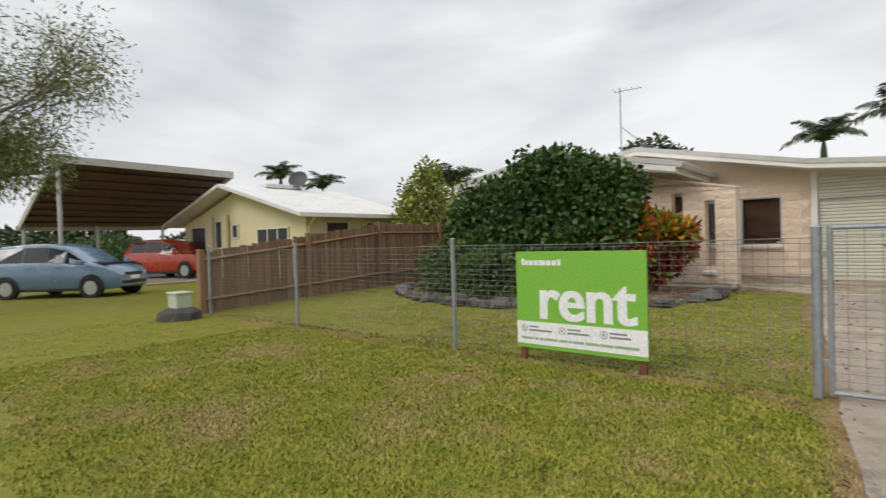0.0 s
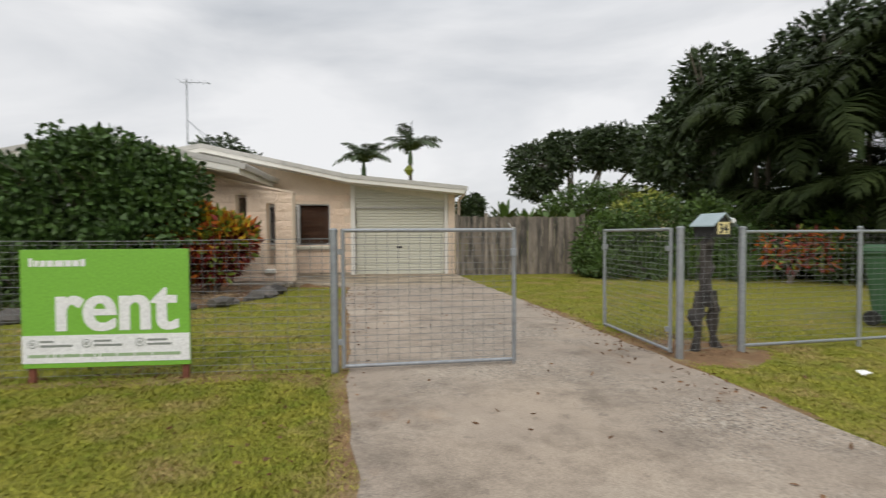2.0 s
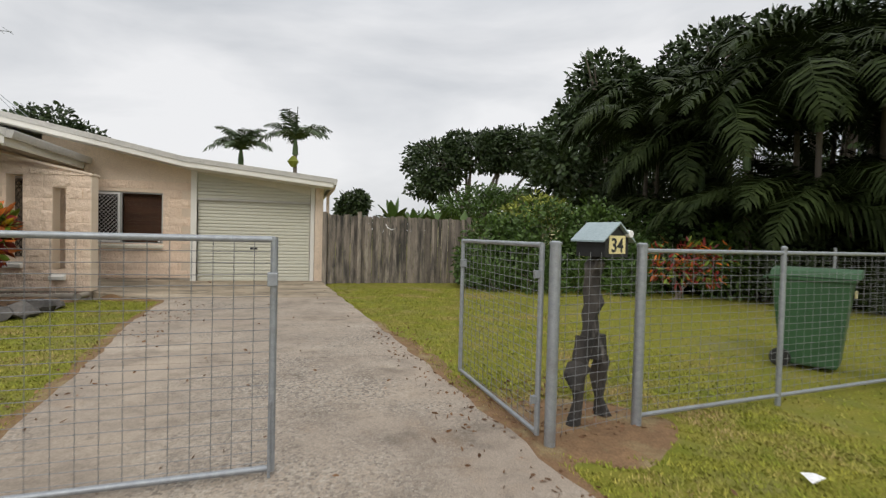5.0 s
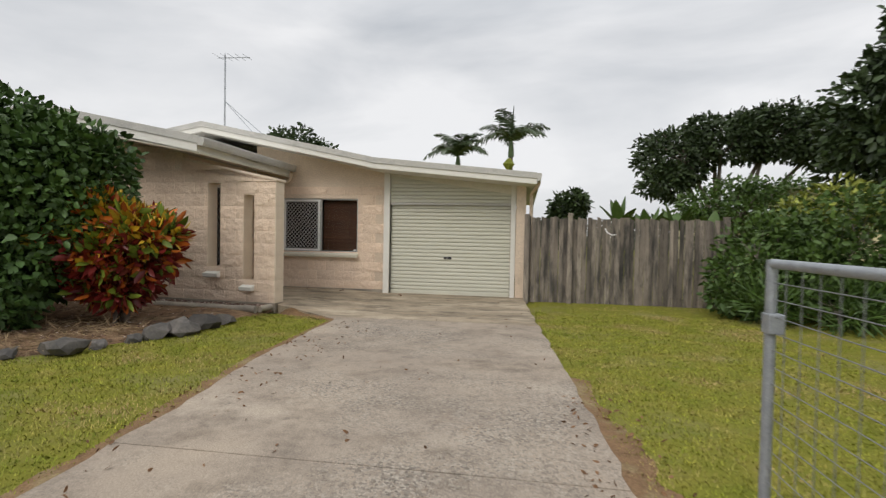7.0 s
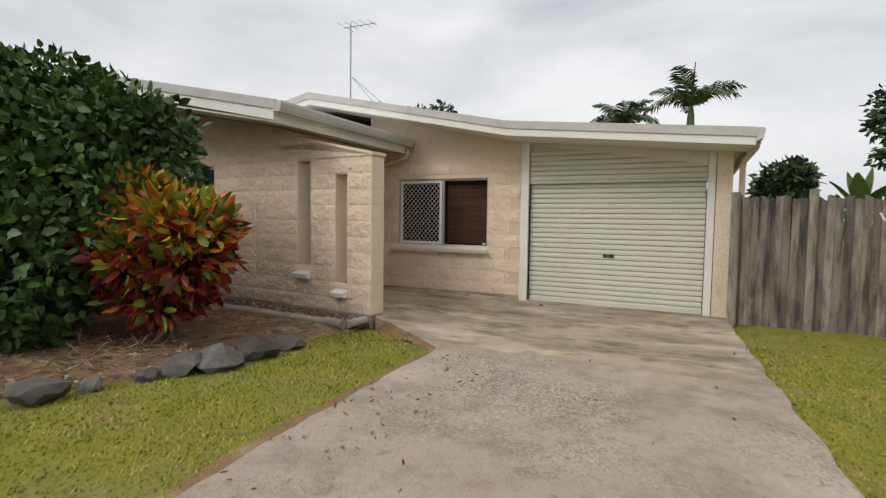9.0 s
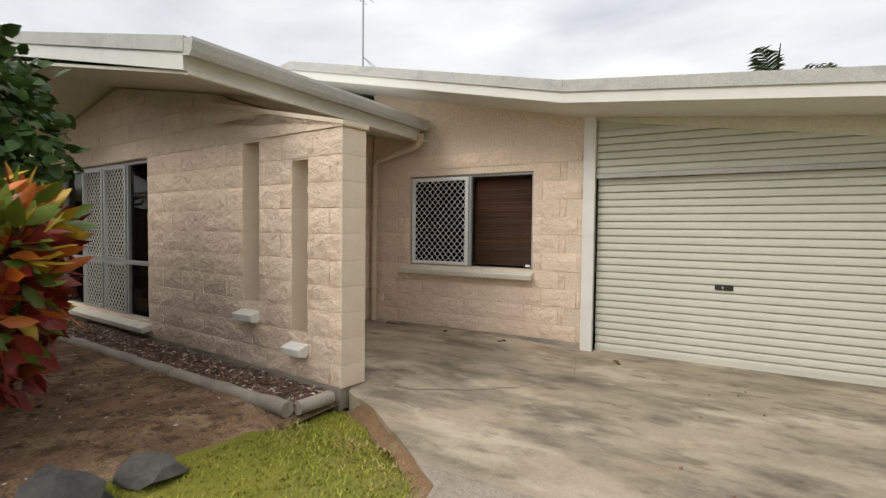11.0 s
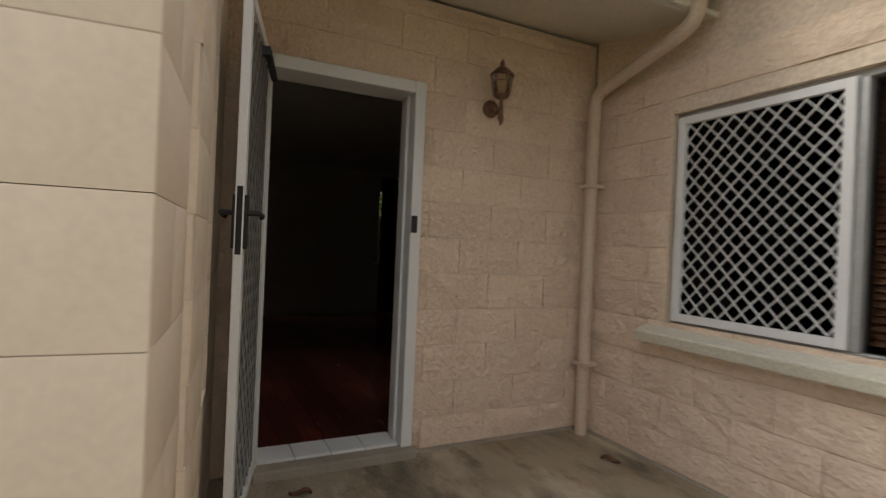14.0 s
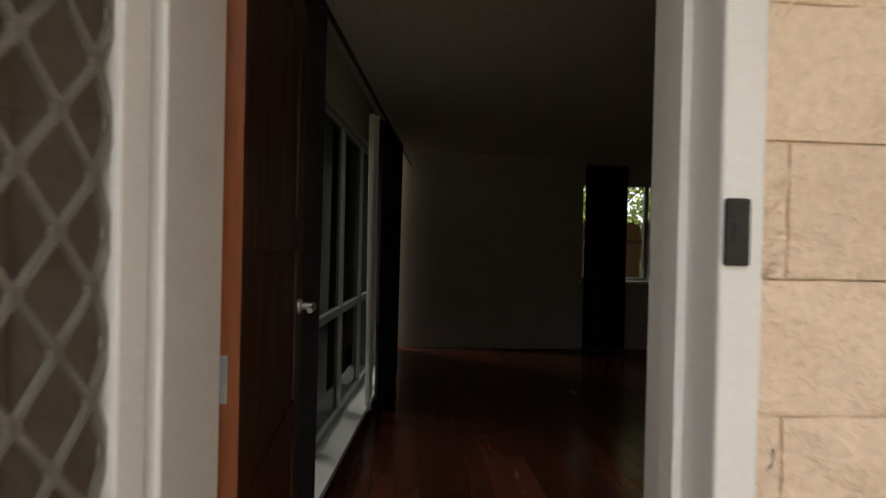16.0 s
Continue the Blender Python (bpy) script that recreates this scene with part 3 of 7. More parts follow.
pane = part("pane", [box(-1.265, 15.825, 0.935, -0.415, 15.831, 2.115)], GLASS, window_1)
pane.visible_shadow = False
part("sticker", [box(-0.50, 15.818, 0.955, -0.44, 15.8225, 0.985)], SIGNWHITE, window_1)
sill = part("window_sill", [moved(box(-2.34, -0.10, -0.075, -0.36, 0.09, 0.0, 0.012), pose(0, 15.72, 0.895, 14, 0, 0))], CREAM_TRIM, window_1)
blinds = thing("venetian_blind", (-0.85, 15.9, 0.95), "brown timber venetian blind half closed behind the window glass", "blind")
for i in range(34):
    part("slat", [moved(box(-0.86, -0.022, -0.0015, -0.0, 0.022, 0.0015), pose(-0.41, 15.90, 0.98 + i * 0.0335, 52 + (i * 7 % 5) * 2, 0, 0))], BLIND, blinds)
part("headrail", [box(-1.28, 15.875, 2.105, -0.40, 15.925, 2.145, 0.004)], BLIND, blinds)
part("cord", [tube([(-0.62, 15.873, 0.97), (-0.62, 15.873, 2.11)], 0.0025, 5)], BLACK, blinds)
structure("room_behind_window", [box(-2.9, 17.6, 0.0, 0.24, 17.65, 2.6), box(-2.9, 15.93, 2.56, 0.24, 17.6, 2.6), box(0.2, 15.93, 0, 0.24, 17.6, 2.56), box(-2.9, 15.93, -0.02, 0.24, 17.6, 0.1)], PLASTER, "plain plaster walls of the bedroom behind the window", "wall")

# wing window: four bays, grilles on the two in the middle
window_2 = thing("window_2", WING @ pose(-5.65, 13.05, 0.24), "four-bay aluminium window with silver diamond security screens", "window", kind="structure")
wx0, wx1, wz0, wz1, bay = -7.15, -4.29, 0.23, 2.23, 0.715
part("window_frame", on_wing(ring(wx0, wz0, wx1, wz1, 0.04, 13.03, 13.10)), ALU, window_2)
for i in range(1, 4):
    part("mullion", on_wing([box(wx0 + i * bay - 0.022, 13.03, wz0 + 0.04, wx0 + i * bay + 0.022, 13.095, wz1 - 0.04, 0.004)]), ALU, window_2)
part("transom", on_wing([box(wx0 + 0.04, 13.022, 0.92, wx1 - 0.04, 13.098, 0.97, 0.004)]), ALU, window_2)
for i in range(4):
    for z0, z1 in ((wz0 + 0.04, 0.92), (0.97, wz1 - 0.04)):
        a, b = wx0 + i * bay + 0.022, wx0 + (i + 1) * bay - 0.022
        part("pane", on_wing([box(a, 13.068, z0, b, 13.073, z1)]), SCREENGLASS, window_2)
        if i in (1, 2):
            part("screen_frame", on_wing(ring(a, z0, b, z1, 0.03, 13.012, 13.03)), ALU, window_2)
            part("grille", placed(diamonds(a + 0.03, z0 + 0.03, b - 0.03, z1 - 0.03, 0.088, 0.094, 0.009, 0.008), WING @ pose(0, 13.02, 0)), WHITE, window_2)
part("window_sill", on_wing([moved(box(wx0 - 0.08, -0.13, -0.075, wx1 + 0.08, 0.10, 0.0, 0.012), pose(0, 12.96, 0.24, 16, 0, 0))]), CREAM_TRIM, window_2)
part("window_reveal", on_wing([box(wx0 - 0.001, 13.102, wz0 - 0.03, wx0 + 0.02, 13.25, wz1), box(wx1 - 0.02, 13.102, wz0 - 0.03, wx1, 13.25, wz1), box(wx0 + 0.02, 13.102, wz0 - 0.03, wx1 - 0.02, 13.26, wz0 + 0.005)]), WHITE, window_2)

# window in the far wall of the front room
window_3 = thing("window_3", (-8.6, 17.5, 1.05), "aluminium sliding window facing the side fence", "window", kind="structure")
m3 = pose(-8.63, 0, 0, 0, 0, 90)
part("window_frame", placed(ring(16.12, 1.0, 17.9, 2.26, 0.04, -0.03, 0.04), m3), ALU, window_3)
part("mullion", placed([box(16.98, -0.025, 1.04, 17.03, 0.035, 2.22, 0.004)], m3), ALU, window_3)
for a, b in ((16.16, 16.98), (17.03, 17.86)):
    part("pane", placed([box(a, 0.0, 1.04, b, 0.005, 2.22)], m3), GLASS, window_3).visible_shadow = False
part("grille", placed(diamonds(17.03, 1.04, 17.86, 2.22, 0.088, 0.094, 0.0095, 0.008), pose(-8.66, 0, 0, 0, 0, 90)), ALU, window_3)
part("window_sill", [box(-8.515, 16.08, 0.965, -8.46, 17.94, 0.998, 0.005)], WHITE, window_3)


# sills of the two slots
def slot_sill(x0, x1, z):
    th = thing("slot_sill", WING @ pose((x0 + x1) / 2, 12.95, z), "white painted sloping sill block under a wall slot", "sill", "slot sills")
    v = [(x0 - 0.02, 12.86, z - 0.10), (x1 + 0.02, 12.86, z - 0.10), (x1 + 0.02, 12.93, z - 0.115), (x0 - 0.02, 12.93, z - 0.115), (x0 - 0.02, 12.85, z - 0.035), (x1 + 0.02, 12.85, z - 0.035),
         (x1 + 0.005, 13.1, z + 0.045), (x0 - 0.005, 13.1, z + 0.045)]
    bm = bmesh.new()
    vs = [bm.verts.new(p) for p in v]
    for f in BOX_F:
        bm.faces.new([vs[i] for i in f])
    bmesh.ops.bevel(bm, geom=bm.edges[:], offset=0.008, segments=2, profile=0.5, affect="EDGES")
    part("sill_block", on_wing([from_bm(bm)]), WHITE, th)


slot_sill(-2.33, -2.065, 0.62)
slot_sill(-1.582, -1.365, 0.40)

# garage: roller door of ribbed slats, ribbed panel above, cream posts
garage_door = thing("garage_roller_door", (1.72, 15.84, 0), "closed cream steel roller door with horizontal ribs and stains", "garage door")
PITCH = 0.0832


def rib_mesh(name, x0, x1, h):
    prof = [(0.008, 0.0), (-0.012, 0.02), (-0.018, 0.08), (-0.021, 0.45), (-0.018, 0.80), (-0.012, 0.87), (0.008, 0.90), (0.010, 0.97), (0.008, 1.0), (0.014, 1.0), (0.014, 0.0)]
    return geo_mesh(name, [prism([(y, z * h) for y, z in prof], x0, x1, "x")], SLAT)


slat_mesh = rib_mesh("door_slat", 0.385, 3.075, PITCH)
for i in range(24):
    part("slat", slat_mesh, None, garage_door).location = (0, 15.845, 0.035 + i * PITCH)
part("bottom_rail", [box(0.385, 15.828, 0.012, 3.075, 15.86, 0.05, 0.006)], SLAT, garage_door)
lock = part("lock_plate", [box(1.615, 15.812, 0.815, 1.785, 15.826, 0.87, 0.004)], BLACK, garage_door, "black lock plate")
part("lock_handle", [box(1.68, 15.79, 0.833, 1.70, 15.812, 0.853, 0.003)], ALU, lock)
panel = thing("garage_header_panel", (1.72, 15.84, 2.05), "cream ribbed steel panel above the roller door", "panel")
RAKE = lambda x: 2.70 - 0.152 * (x - 0.33)
for i in range(8):
    z = 2.075 + i * PITCH
    prof = [(0.008, 0.0), (-0.012, 0.02), (-0.018, 0.08), (-0.021, 0.45), (-0.018, 0.80), (-0.012, 0.87), (0.008, 0.90), (0.010, 0.97), (0.008, 1.0), (0.014, 1.0), (0.014, 0.0)]
    cut = [min(3.07, 0.33 + (2.70 - z - q * PITCH) / 0.152) for p, q in prof]
    if min(cut) > 0.7:
        k = len(prof)
        v = [(0.38, 15.79 + p, z + q * PITCH) for p, q in prof] + [(c, 15.79 + p, z + q * PITCH) for c, (p, q) in zip(cut, prof)]
        part("slat", [(v, [tuple(range(k)), tuple(range(2 * k - 1, k - 1, -1))] + [(n, n + k, (n + 1) % k + k, (n + 1) % k) for n in range(k)])], SLAT, panel)
part("backing", [prism([(0.27, 2.024), (3.2, 2.024), (3.2, RAKE(3.2)), (0.27, RAKE(0.27))], 15.806, 15.82)], SLAT, panel)
part("rake_board", [prism([(0.376, RAKE(0.376) - 0.01), (3.2, RAKE(3.2) - 0.01), (3.2, main_top(3.2) - 0.215), (0.376, main_top(0.376) - 0.215)], 15.768, 15.80)], CREAM_TRIM, panel, "cream raking board under the eave")
part("shadow_rail", [box(0.38, 15.752, 2.022, 3.08, 15.799, 2.073, 0.004)], BARGE, panel)
frame_1 = thing("trim_garage", (1.72, 15.75, 0), "cream painted steel posts beside the roller door", "trim", kind="structure")
part("post", [box(0.24, 15.70, -0.03, 0.375, 15.765, main_top(0.24) - 0.20, 0.005)], WHITE, frame_1)
part("post", [box(3.085, 15.74, -0.03, 3.19, 15.80, main_top(3.1) - 0.20, 0.005)], WHITE, frame_1)

# front door frame, open timber door, open security screen door
door_1 = thing("door_1", (-2.95, 14.0, 0.13), "open front doorway with white painted steel frame", "doorway", kind="structure")
for y0, y1 in ((13.545, 13.577), (14.372, 14.44)):
    part("jamb", [box(-3.088, y0, 0.13, -2.862, y1, 2.27, 0.006)], JAMBWHITE, door_1)
part("stop", [box(-3.0, 14.355, 0.13, -2.95, 14.372, 2.20, 0.003)], JAMBWHITE, door_1)
part("head", [box(-3.088, 13.577, 2.20, -2.862, 14.372, 2.27, 0.006)], JAMBWHITE, door_1)
strike = part("strike_plate", [box(-2.8635, 14.375, 1.385, -2.854, 14.414, 1.485, 0.007), box(-2.854, 14.385, 1.42, -2.8515, 14.397, 1.45, 0.001)], BLACK, door_1, "black latch plate")
for i in range(4):
    part("tile", [box(-3.10, 13.582 + i * 0.1975, 0.112, -2.90, 13.582 + i * 0.1975 + 0.192, 0.145, 0.003)], JAMBWHITE, door_1)
part("grout", [box(-3.11, 13.578, 0.10, -2.905, 14.371, 0.138)], PLINTH, door_1)

front_door = thing("front_door", (-3.10, 13.586, 0.15), "open stained timber panelled front door with chrome lever", "door")
dy0, dy1, dx0, dx1 = 13.565, 13.607, -3.92, -3.10
part("edge", [box(dx1 - 0.001, dy0 + 0.001, 0.152, dx1 + 0.0025, dy1 - 0.001, 2.188)], DOOREDGE, front_door, "bright varnished door edge")
part("leaf", [box(dx0 + 0.02, dy0 + 0.008, 0.17, dx1 - 0.02, dy1 - 0.008, 2.17), box(dx0, dy0, 0.15, dx0 + 0.12, dy1, 2.19, 0.003), box(dx1 - 0.12, dy0, 0.15, dx1, dy1, 2.19, 0.003)] +
     [box(dx0 + 0.12, dy0, z, dx1 - 0.12, dy1, z + h, 0.003) for z, h in ((0.15, 0.22), (0.80, 0.10), (1.38, 0.10), (2.07, 0.12))], DOORWOOD, front_door)
handle = part("door_handle", [lathe([(0.026, 0), (0.026, 0.008), (0.012, 0.012), (0.012, 0.05)], (0, 0, 0), 12)], ALU, front_door, "chrome lever handle")
handle.matrix_basis = pose(-3.85, dy1, 1.195, -90, 0, 0)
part("lever", [tube([(-3.85, dy1 + 0.05, 1.195), (-3.80, dy1 + 0.055, 1.195), (-3.73, dy1 + 0.05, 1.195)], 0.009, 8)], ALU, front_door, "chrome lever")
for z in (0.35, 1.15, 1.95):
    part("hinge", [box(dx1 - 0.002, dy0 + 0.004, z - 0.045, dx1 + 0.003, dy0 + 0.020, z + 0.045, 0.001)], GALV, front_door, "steel butt hinge")
front_door.matrix_basis = pose(-3.10, 13.586, 0.15, 0, 0, 4)

screen_door = thing("security_screen_door", pose(-2.845, 13.552, 0, 0, 0, -12.4), "open white-framed security screen door with dark diamond grille", "screen door")
sm = screen_door.matrix_basis.copy()
part("door_frame", placed(ring(0.0, 0.15, 0.80, 2.22, 0.052, -0.016, 0.016), sm), JAMBWHITE, screen_door)
part("grille", placed(diamonds(0.05, 0.20, 0.75, 2.17, 0.096, 0.134, 0.0105, 0.009), sm), MESHBLACK, screen_door)
FLY = bpy.data.materials.new("fly_mesh")
FLY.use_nodes = True
fn, fl = FLY.node_tree.nodes, FLY.node_tree.links
f_mix, f_tr = fn.new("ShaderNodeMixShader"), fn.new("ShaderNodeBsdfTransparent")
fn["Principled BSDF"].inputs["Base Color"].default_value, fn["Principled BSDF"].inputs["Roughness"].default_value = (0.03, 0.028, 0.026, 1), 0.7
f_mix.inputs[0].default_value = 0.45
fl.new(f_tr.outputs[0], f_mix.inputs[1])
fl.new(fn["Principled BSDF"].outputs[0], f_mix.inputs[2])
fl.new(f_mix.outputs[0], fn["Material Output"].inputs["Surface"])
part("fly_screen", placed([box(0.05, -0.0095, 0.20, 0.75, -0.0085, 2.17)], sm), FLY, screen_door, "dark insect mesh")
sl = part("lock_case", placed([box(0.752, -0.026, 1.27, 0.798, -0.014, 1.465, 0.004), box(0.798, -0.010, 1.25, 0.803, 0.010, 1.495, 0.002)], sm), BLACK, screen_door, "black lock case")
part("lever", placed([tube([(0.775, -0.02, 1.40), (0.775, -0.065, 1.40), (0.71, -0.07, 1.395), (0.685, -0.065, 1.39)], 0.010, 8)], sm), BLACK, sl)
sl2 = part("lock_case", placed([box(0.752, 0.014, 1.27, 0.798, 0.026, 1.465, 0.004)], sm), BLACK, screen_door, "black lock case")
part("lever", placed([tube([(0.775, 0.02, 1.40), (0.775, 0.065, 1.40), (0.71, 0.07, 1.395), (0.685, 0.065, 1.39)], 0.010, 8)], sm), BLACK, sl2)
part("closer", placed([tube([(0.02, 0.03, 2.12), (0.40, 0.035, 2.12)], 0.016, 8), box(0.38, 0.012, 2.10, 0.42, 0.045, 2.14, 0.003)], sm), BLACK, screen_door, "black door closer")

# carriage lamp on the entrance wall
lamp = thing("wall_lantern", (-2.88, 15.0, 2.3), "weathered bronze carriage lantern on a scroll bracket", "wall lamp")
BRONZE = material("worn_bronze", (0.24, 0.12, 0.075), (0.13, 0.08, 0.06), 20, 0.5, 0.3, 160, (0.36, 0.20, 0.13), (0.55, 0.7), 14, metal=0.5)
lx, ly = -2.76, 15.0
bp = part("backplate", [lathe([(0.055, 0), (0.055, 0.012), (0.03, 0.022)], (0, 0, 0), 14)], BRONZE, lamp)
bp.matrix_basis = pose(-2.885, ly, 2.36, 0, 90, 0)
part("bracket", [tube([(-2.88, ly, 2.36), (-2.84, ly, 2.33), (-2.79, ly, 2.32), (lx, ly, 2.345), (lx, ly, 2.40)], 0.011, 8),
                 tube([(lx, ly, 2.36), (lx, ly, 2.28), (lx + 0.01, ly, 2.25), (lx, ly, 2.235)], [0.012, 0.02, 0.012, 0.004], 8)], BRONZE, lamp)
part("cage", [lathe([(0.035, 0), (0.05, 0.015), (0.05, 0.022)], (lx, ly, 2.40), 8)] + [tube([(lx + 0.046 * math.cos(a), ly + 0.046 * math.sin(a), 2.42), (lx + 0.066 * math.cos(a), ly + 0.066 * math.sin(a), 2.535)], 0.005, 5) for a in (k * math.pi / 3 for k in range(6))], BRONZE, lamp)
part("glass", [lathe([(0.04, 0), (0.058, 0.112)], (lx, ly, 2.422), 6)], glass_material("lantern_glass", (0.8, 0.75, 0.6), 0.15), lamp)
part("roof_cap", [lathe([(0.078, 0), (0.07, 0.012), (0.03, 0.05), (0.012, 0.06), (0.016, 0.075), (0.004, 0.10)], (lx, ly, 2.535), 10)], BRONZE, lamp)

lamp.matrix_basis = pose(-2.88, 14.89, 2.13)

# downpipe from the wing's gutter
PIPE = material("painted_downpipe", (0.62, 0.50, 0.38), (0.57, 0.455, 0.34), 6, 0.5, 0.1, 90, (0.45, 0.36, 0.27), (0.6, 0.8), 4)
pipe = thing("downpipe", (-2.78, 15.64, 0.08), "cream painted round downpipe in the corner", "downpipe")
part("pipe", [tube([(-1.93, 15.56, 2.70), (-1.94, 15.56, 2.60), (-1.98, 15.57, 2.555), (-2.05, 15.58, 2.53), (-2.66, 15.64, 2.405), (-2.74, 15.65, 2.38), (-2.775, 15.65, 2.33), (-2.78, 15.65, 1.2), (-2.78, 15.65, 0.05)], 0.042, 14)], PIPE, pipe, smooth=True)
for z in (0.55, 1.75):
    part("clip", [box(-2.84, 15.60, z, -2.72, 15.71, z + 0.025, 0.003)], PIPE, pipe)
pipe2 = thing("downpipe", (3.55, 15.55, 0.0), "cream painted downpipe at the garage corner", "downpipe")
part("pipe", [tube([(3.66, 15.3, 2.50), (3.64, 15.35, 2.42), (3.53, 15.66, 2.28), (3.52, 15.68, 2.2), (3.52, 15.68, -0.02)], 0.04, 12)], PIPE, pipe2, smooth=True)

# aerial on the roof
aerial = thing("television_aerial", (-5.57, 18.7, 3.3), "thin galvanised television aerial with stays on the roof", "aerial")
part("mast", [tube([(-5.57, 18.7, 3.3), (-5.57, 18.7, 6.62)], 0.022, 6)], GALV, aerial)
part("boom", [tube([(-5.80, 18.7, 6.54), (-4.78, 18.7, 6.52)], 0.013, 5)], GALV, aerial)
for k in range(5):
    part("element", [tube([(-5.75 + k * 0.22, 18.35 + 0.02 * k, 6.555 - k * 0.004), (-5.75 + k * 0.22, 19.05 - 0.02 * k, 6.555 - k * 0.004)], 0.007, 4)], GALV, aerial)
part("element", [tube([(-5.57, 18.7, 6.45), (-5.57, 18.7, 6.68)], 0.01, 4)], GALV, aerial)
for p in ((-4.0, 18.7, 3.62), (-3.85, 19.6, 3.62)):
    part("stay", [tube([(-5.57, 18.7, 5.25), p], 0.009, 4)], GALV, aerial)

# doormat, and a leaf and pebbles on the porch
doormat = thing("doormat", (-2.03, 13.9, 0.09), "dark rubber doormat on the concrete porch", "doormat")
part("mat", [box(-2.22, 13.62, drive_height(-2.0, 14) + 0.004, -1.84, 14.17, drive_height(-2.0, 14) + 0.018, 0.005)], BLACK, doormat)

CRACKFILL = material("crack_dirt", (0.05, 0.042, 0.034), (0.035, 0.03, 0.025), 20, 0.95, 0.0, 90)


def crack(ends, seed, wide=0.007):
    """A thin wandering crack along the slab."""
    pts = []
    for (x0, y0), (x1, y1) in zip(ends, ends[1:]):
        for k in range(12):
            x, y = x0 + (x1 - x0) * k / 12, y0 + (y1 - y0) * k / 12
            pts.append((x + 0.05 * noise.noise(Vector((x * 5, y * 5, seed))), y + 0.05 * noise.noise(Vector((x * 5, y * 5, seed + 9)))))
    v, f = [], []
    for k, (x, y) in enumerate(pts):
        w = wide * (0.4 + 0.6 * abs(math.sin(k * 1.9 + seed))) * math.sin(math.pi * (k + 1) / (len(pts) + 1)) ** 0.3
        v += [(x, y - w, drive_height(x, y) + 0.0025), (x, y + w, drive_height(x, y) + 0.0025)]
        if k:
            f.append((2 * k - 2, 2 * k, 2 * k + 1, 2 * k - 1))
    part("crack", [(v, f)], CRACKFILL, driveway)


crack([(-0.82, 13.2), (-0.45, 13.35), (-0.15, 13.55), (0.2, 13.95), (0.5, 14.6), (0.3, 15.4)], 3)
LEAFBROWN = material("curled_dead_leaf", (0.16, 0.075, 0.04), (0.10, 0.05, 0.03), 25, 0.85, 0.2, 90)
for k, (x, y) in enumerate(((-2.35, 15.50), (-1.45, 15.45), (-0.62, 15.40), (-2.6, 13.75), (0.75, 15.3))):
    leaf = thing("dead_leaf", (x, y, drive_height(x, y)), "curled dry brown leaf on the porch concrete", "leaf", "porch leaves")
    part("blade", placed([sheet(lambda u, v: ((v - 0.5) * 0.11, (u - 0.5) * 0.05 * math.sin(math.pi * (0.08 + 0.84 * v)), 0.006 + 0.03 * abs(u - 0.5) + 0.012 * math.sin(6 * v)), 4, 6)], pose(x, y, drive_height(x, y), 0, 0, 40 + 70 * k)), LEAFBROWN, leaf, smooth=True)

# curtains inside
def curtain(name, a, b, z0, z1, label, cloth=None):
    th = thing(name, (*a, z0), label, "curtain", "dark curtains")
    A, B = Vector((*a, 0)), Vector((*b, 0))
    d = (B - A).normalized()
    nrm = Vector((-d.y, d.x, 0))
    folds = max(3, int((B - A).length / 0.09))

    def at(u, v):
        p = A + (B - A) * u + nrm * (0.035 * math.sin(u * folds * 2 * math.pi) * (0.6 + 0.4 * v))
        return p.x, p.y, z0 + (z1 - z0) * v
    front = sheet(at, folds * 8, 4)
    back = sheet(lambda u, v: tuple(Vector(at(u, v)) + nrm * 0.006), folds * 8, 4)
    part("cloth", [front, back], cloth or CURTAIN, th, smooth=True)


def wing_xy(x, y):
    v = WING @ Vector((x, y, 0))
    return v.x, v.y


curtain("curtain", wing_xy(-4.02, 13.28), wing_xy(-4.32, 13.28), 0.14, 2.35, "dark floor-length curtain drawn aside at the front window")
curtain("curtain", wing_xy(-5.86, 13.27), wing_xy(-6.06, 13.24), 0.20, 2.33, "white lining edge of the drawn curtain at the front window", WHITE)
curtain("curtain", wing_xy(-6.10, 13.30), wing_xy(-7.10, 13.32), 0.14, 2.35, "dark floor-length curtain drawn aside at the front window")
curtain("curtain", (-8.40, 16.12), (-8.40, 16.66), 0.14, 2.45, "dark floor-length curtain beside the side window")
rod = thing("curtain_rod", (*wing_xy(-6, 13.3), 2.37), "thin dark curtain rod above the front window", "curtain rod")
part("rod", [tube([(*wing_xy(-3.6, 13.30), 2.37), (*wing_xy(-8.4, 13.32), 2.37)], 0.012, 8)], BLACK, rod)

# ---- fences and gates ----
def weldmesh(a, b, z0, z1, wide=0.10, high=0.058, r=0.0019):
    """Welded wire between two uprights at a and b, one mesh."""
    A, B = Vector((*a, 0)), Vector((*b, 0))
    d = B - A
    out = []
    n = max(1, round(d.length / wide))
    for i in range(1, n):
        p = A + d * (i / n)
        out.append(tube([(p.x, p.y, z0), (p.x, p.y, z1)], r, 4, False))
    z, k = z0 + 0.02, 0
    while z < z1 - 0.01:
        sag = 0.004 * math.sin(k * 2.3)
        out.append(tube([A + Vector((0, 0, z)), A + d * 0.35 + Vector((0, 0, z + sag)), A + d * 0.7 + Vector((0, 0, z - sag)), B + Vector((0, 0, z))], r, 4, False))
        z += high
        k += 1
    return out


def post(parent, x, y, h, r=0.026):
    p = part("post", [tube([(x, y, -0.05), (x, y, h)], r, 12)], GALV, parent, smooth=True)
    part("cap", [lathe([(r + 0.004, 0), (r + 0.004, 0.014), (r * 0.6, 0.024)], (x, y, h - 0.008), 12)], GALV, p)
    return p


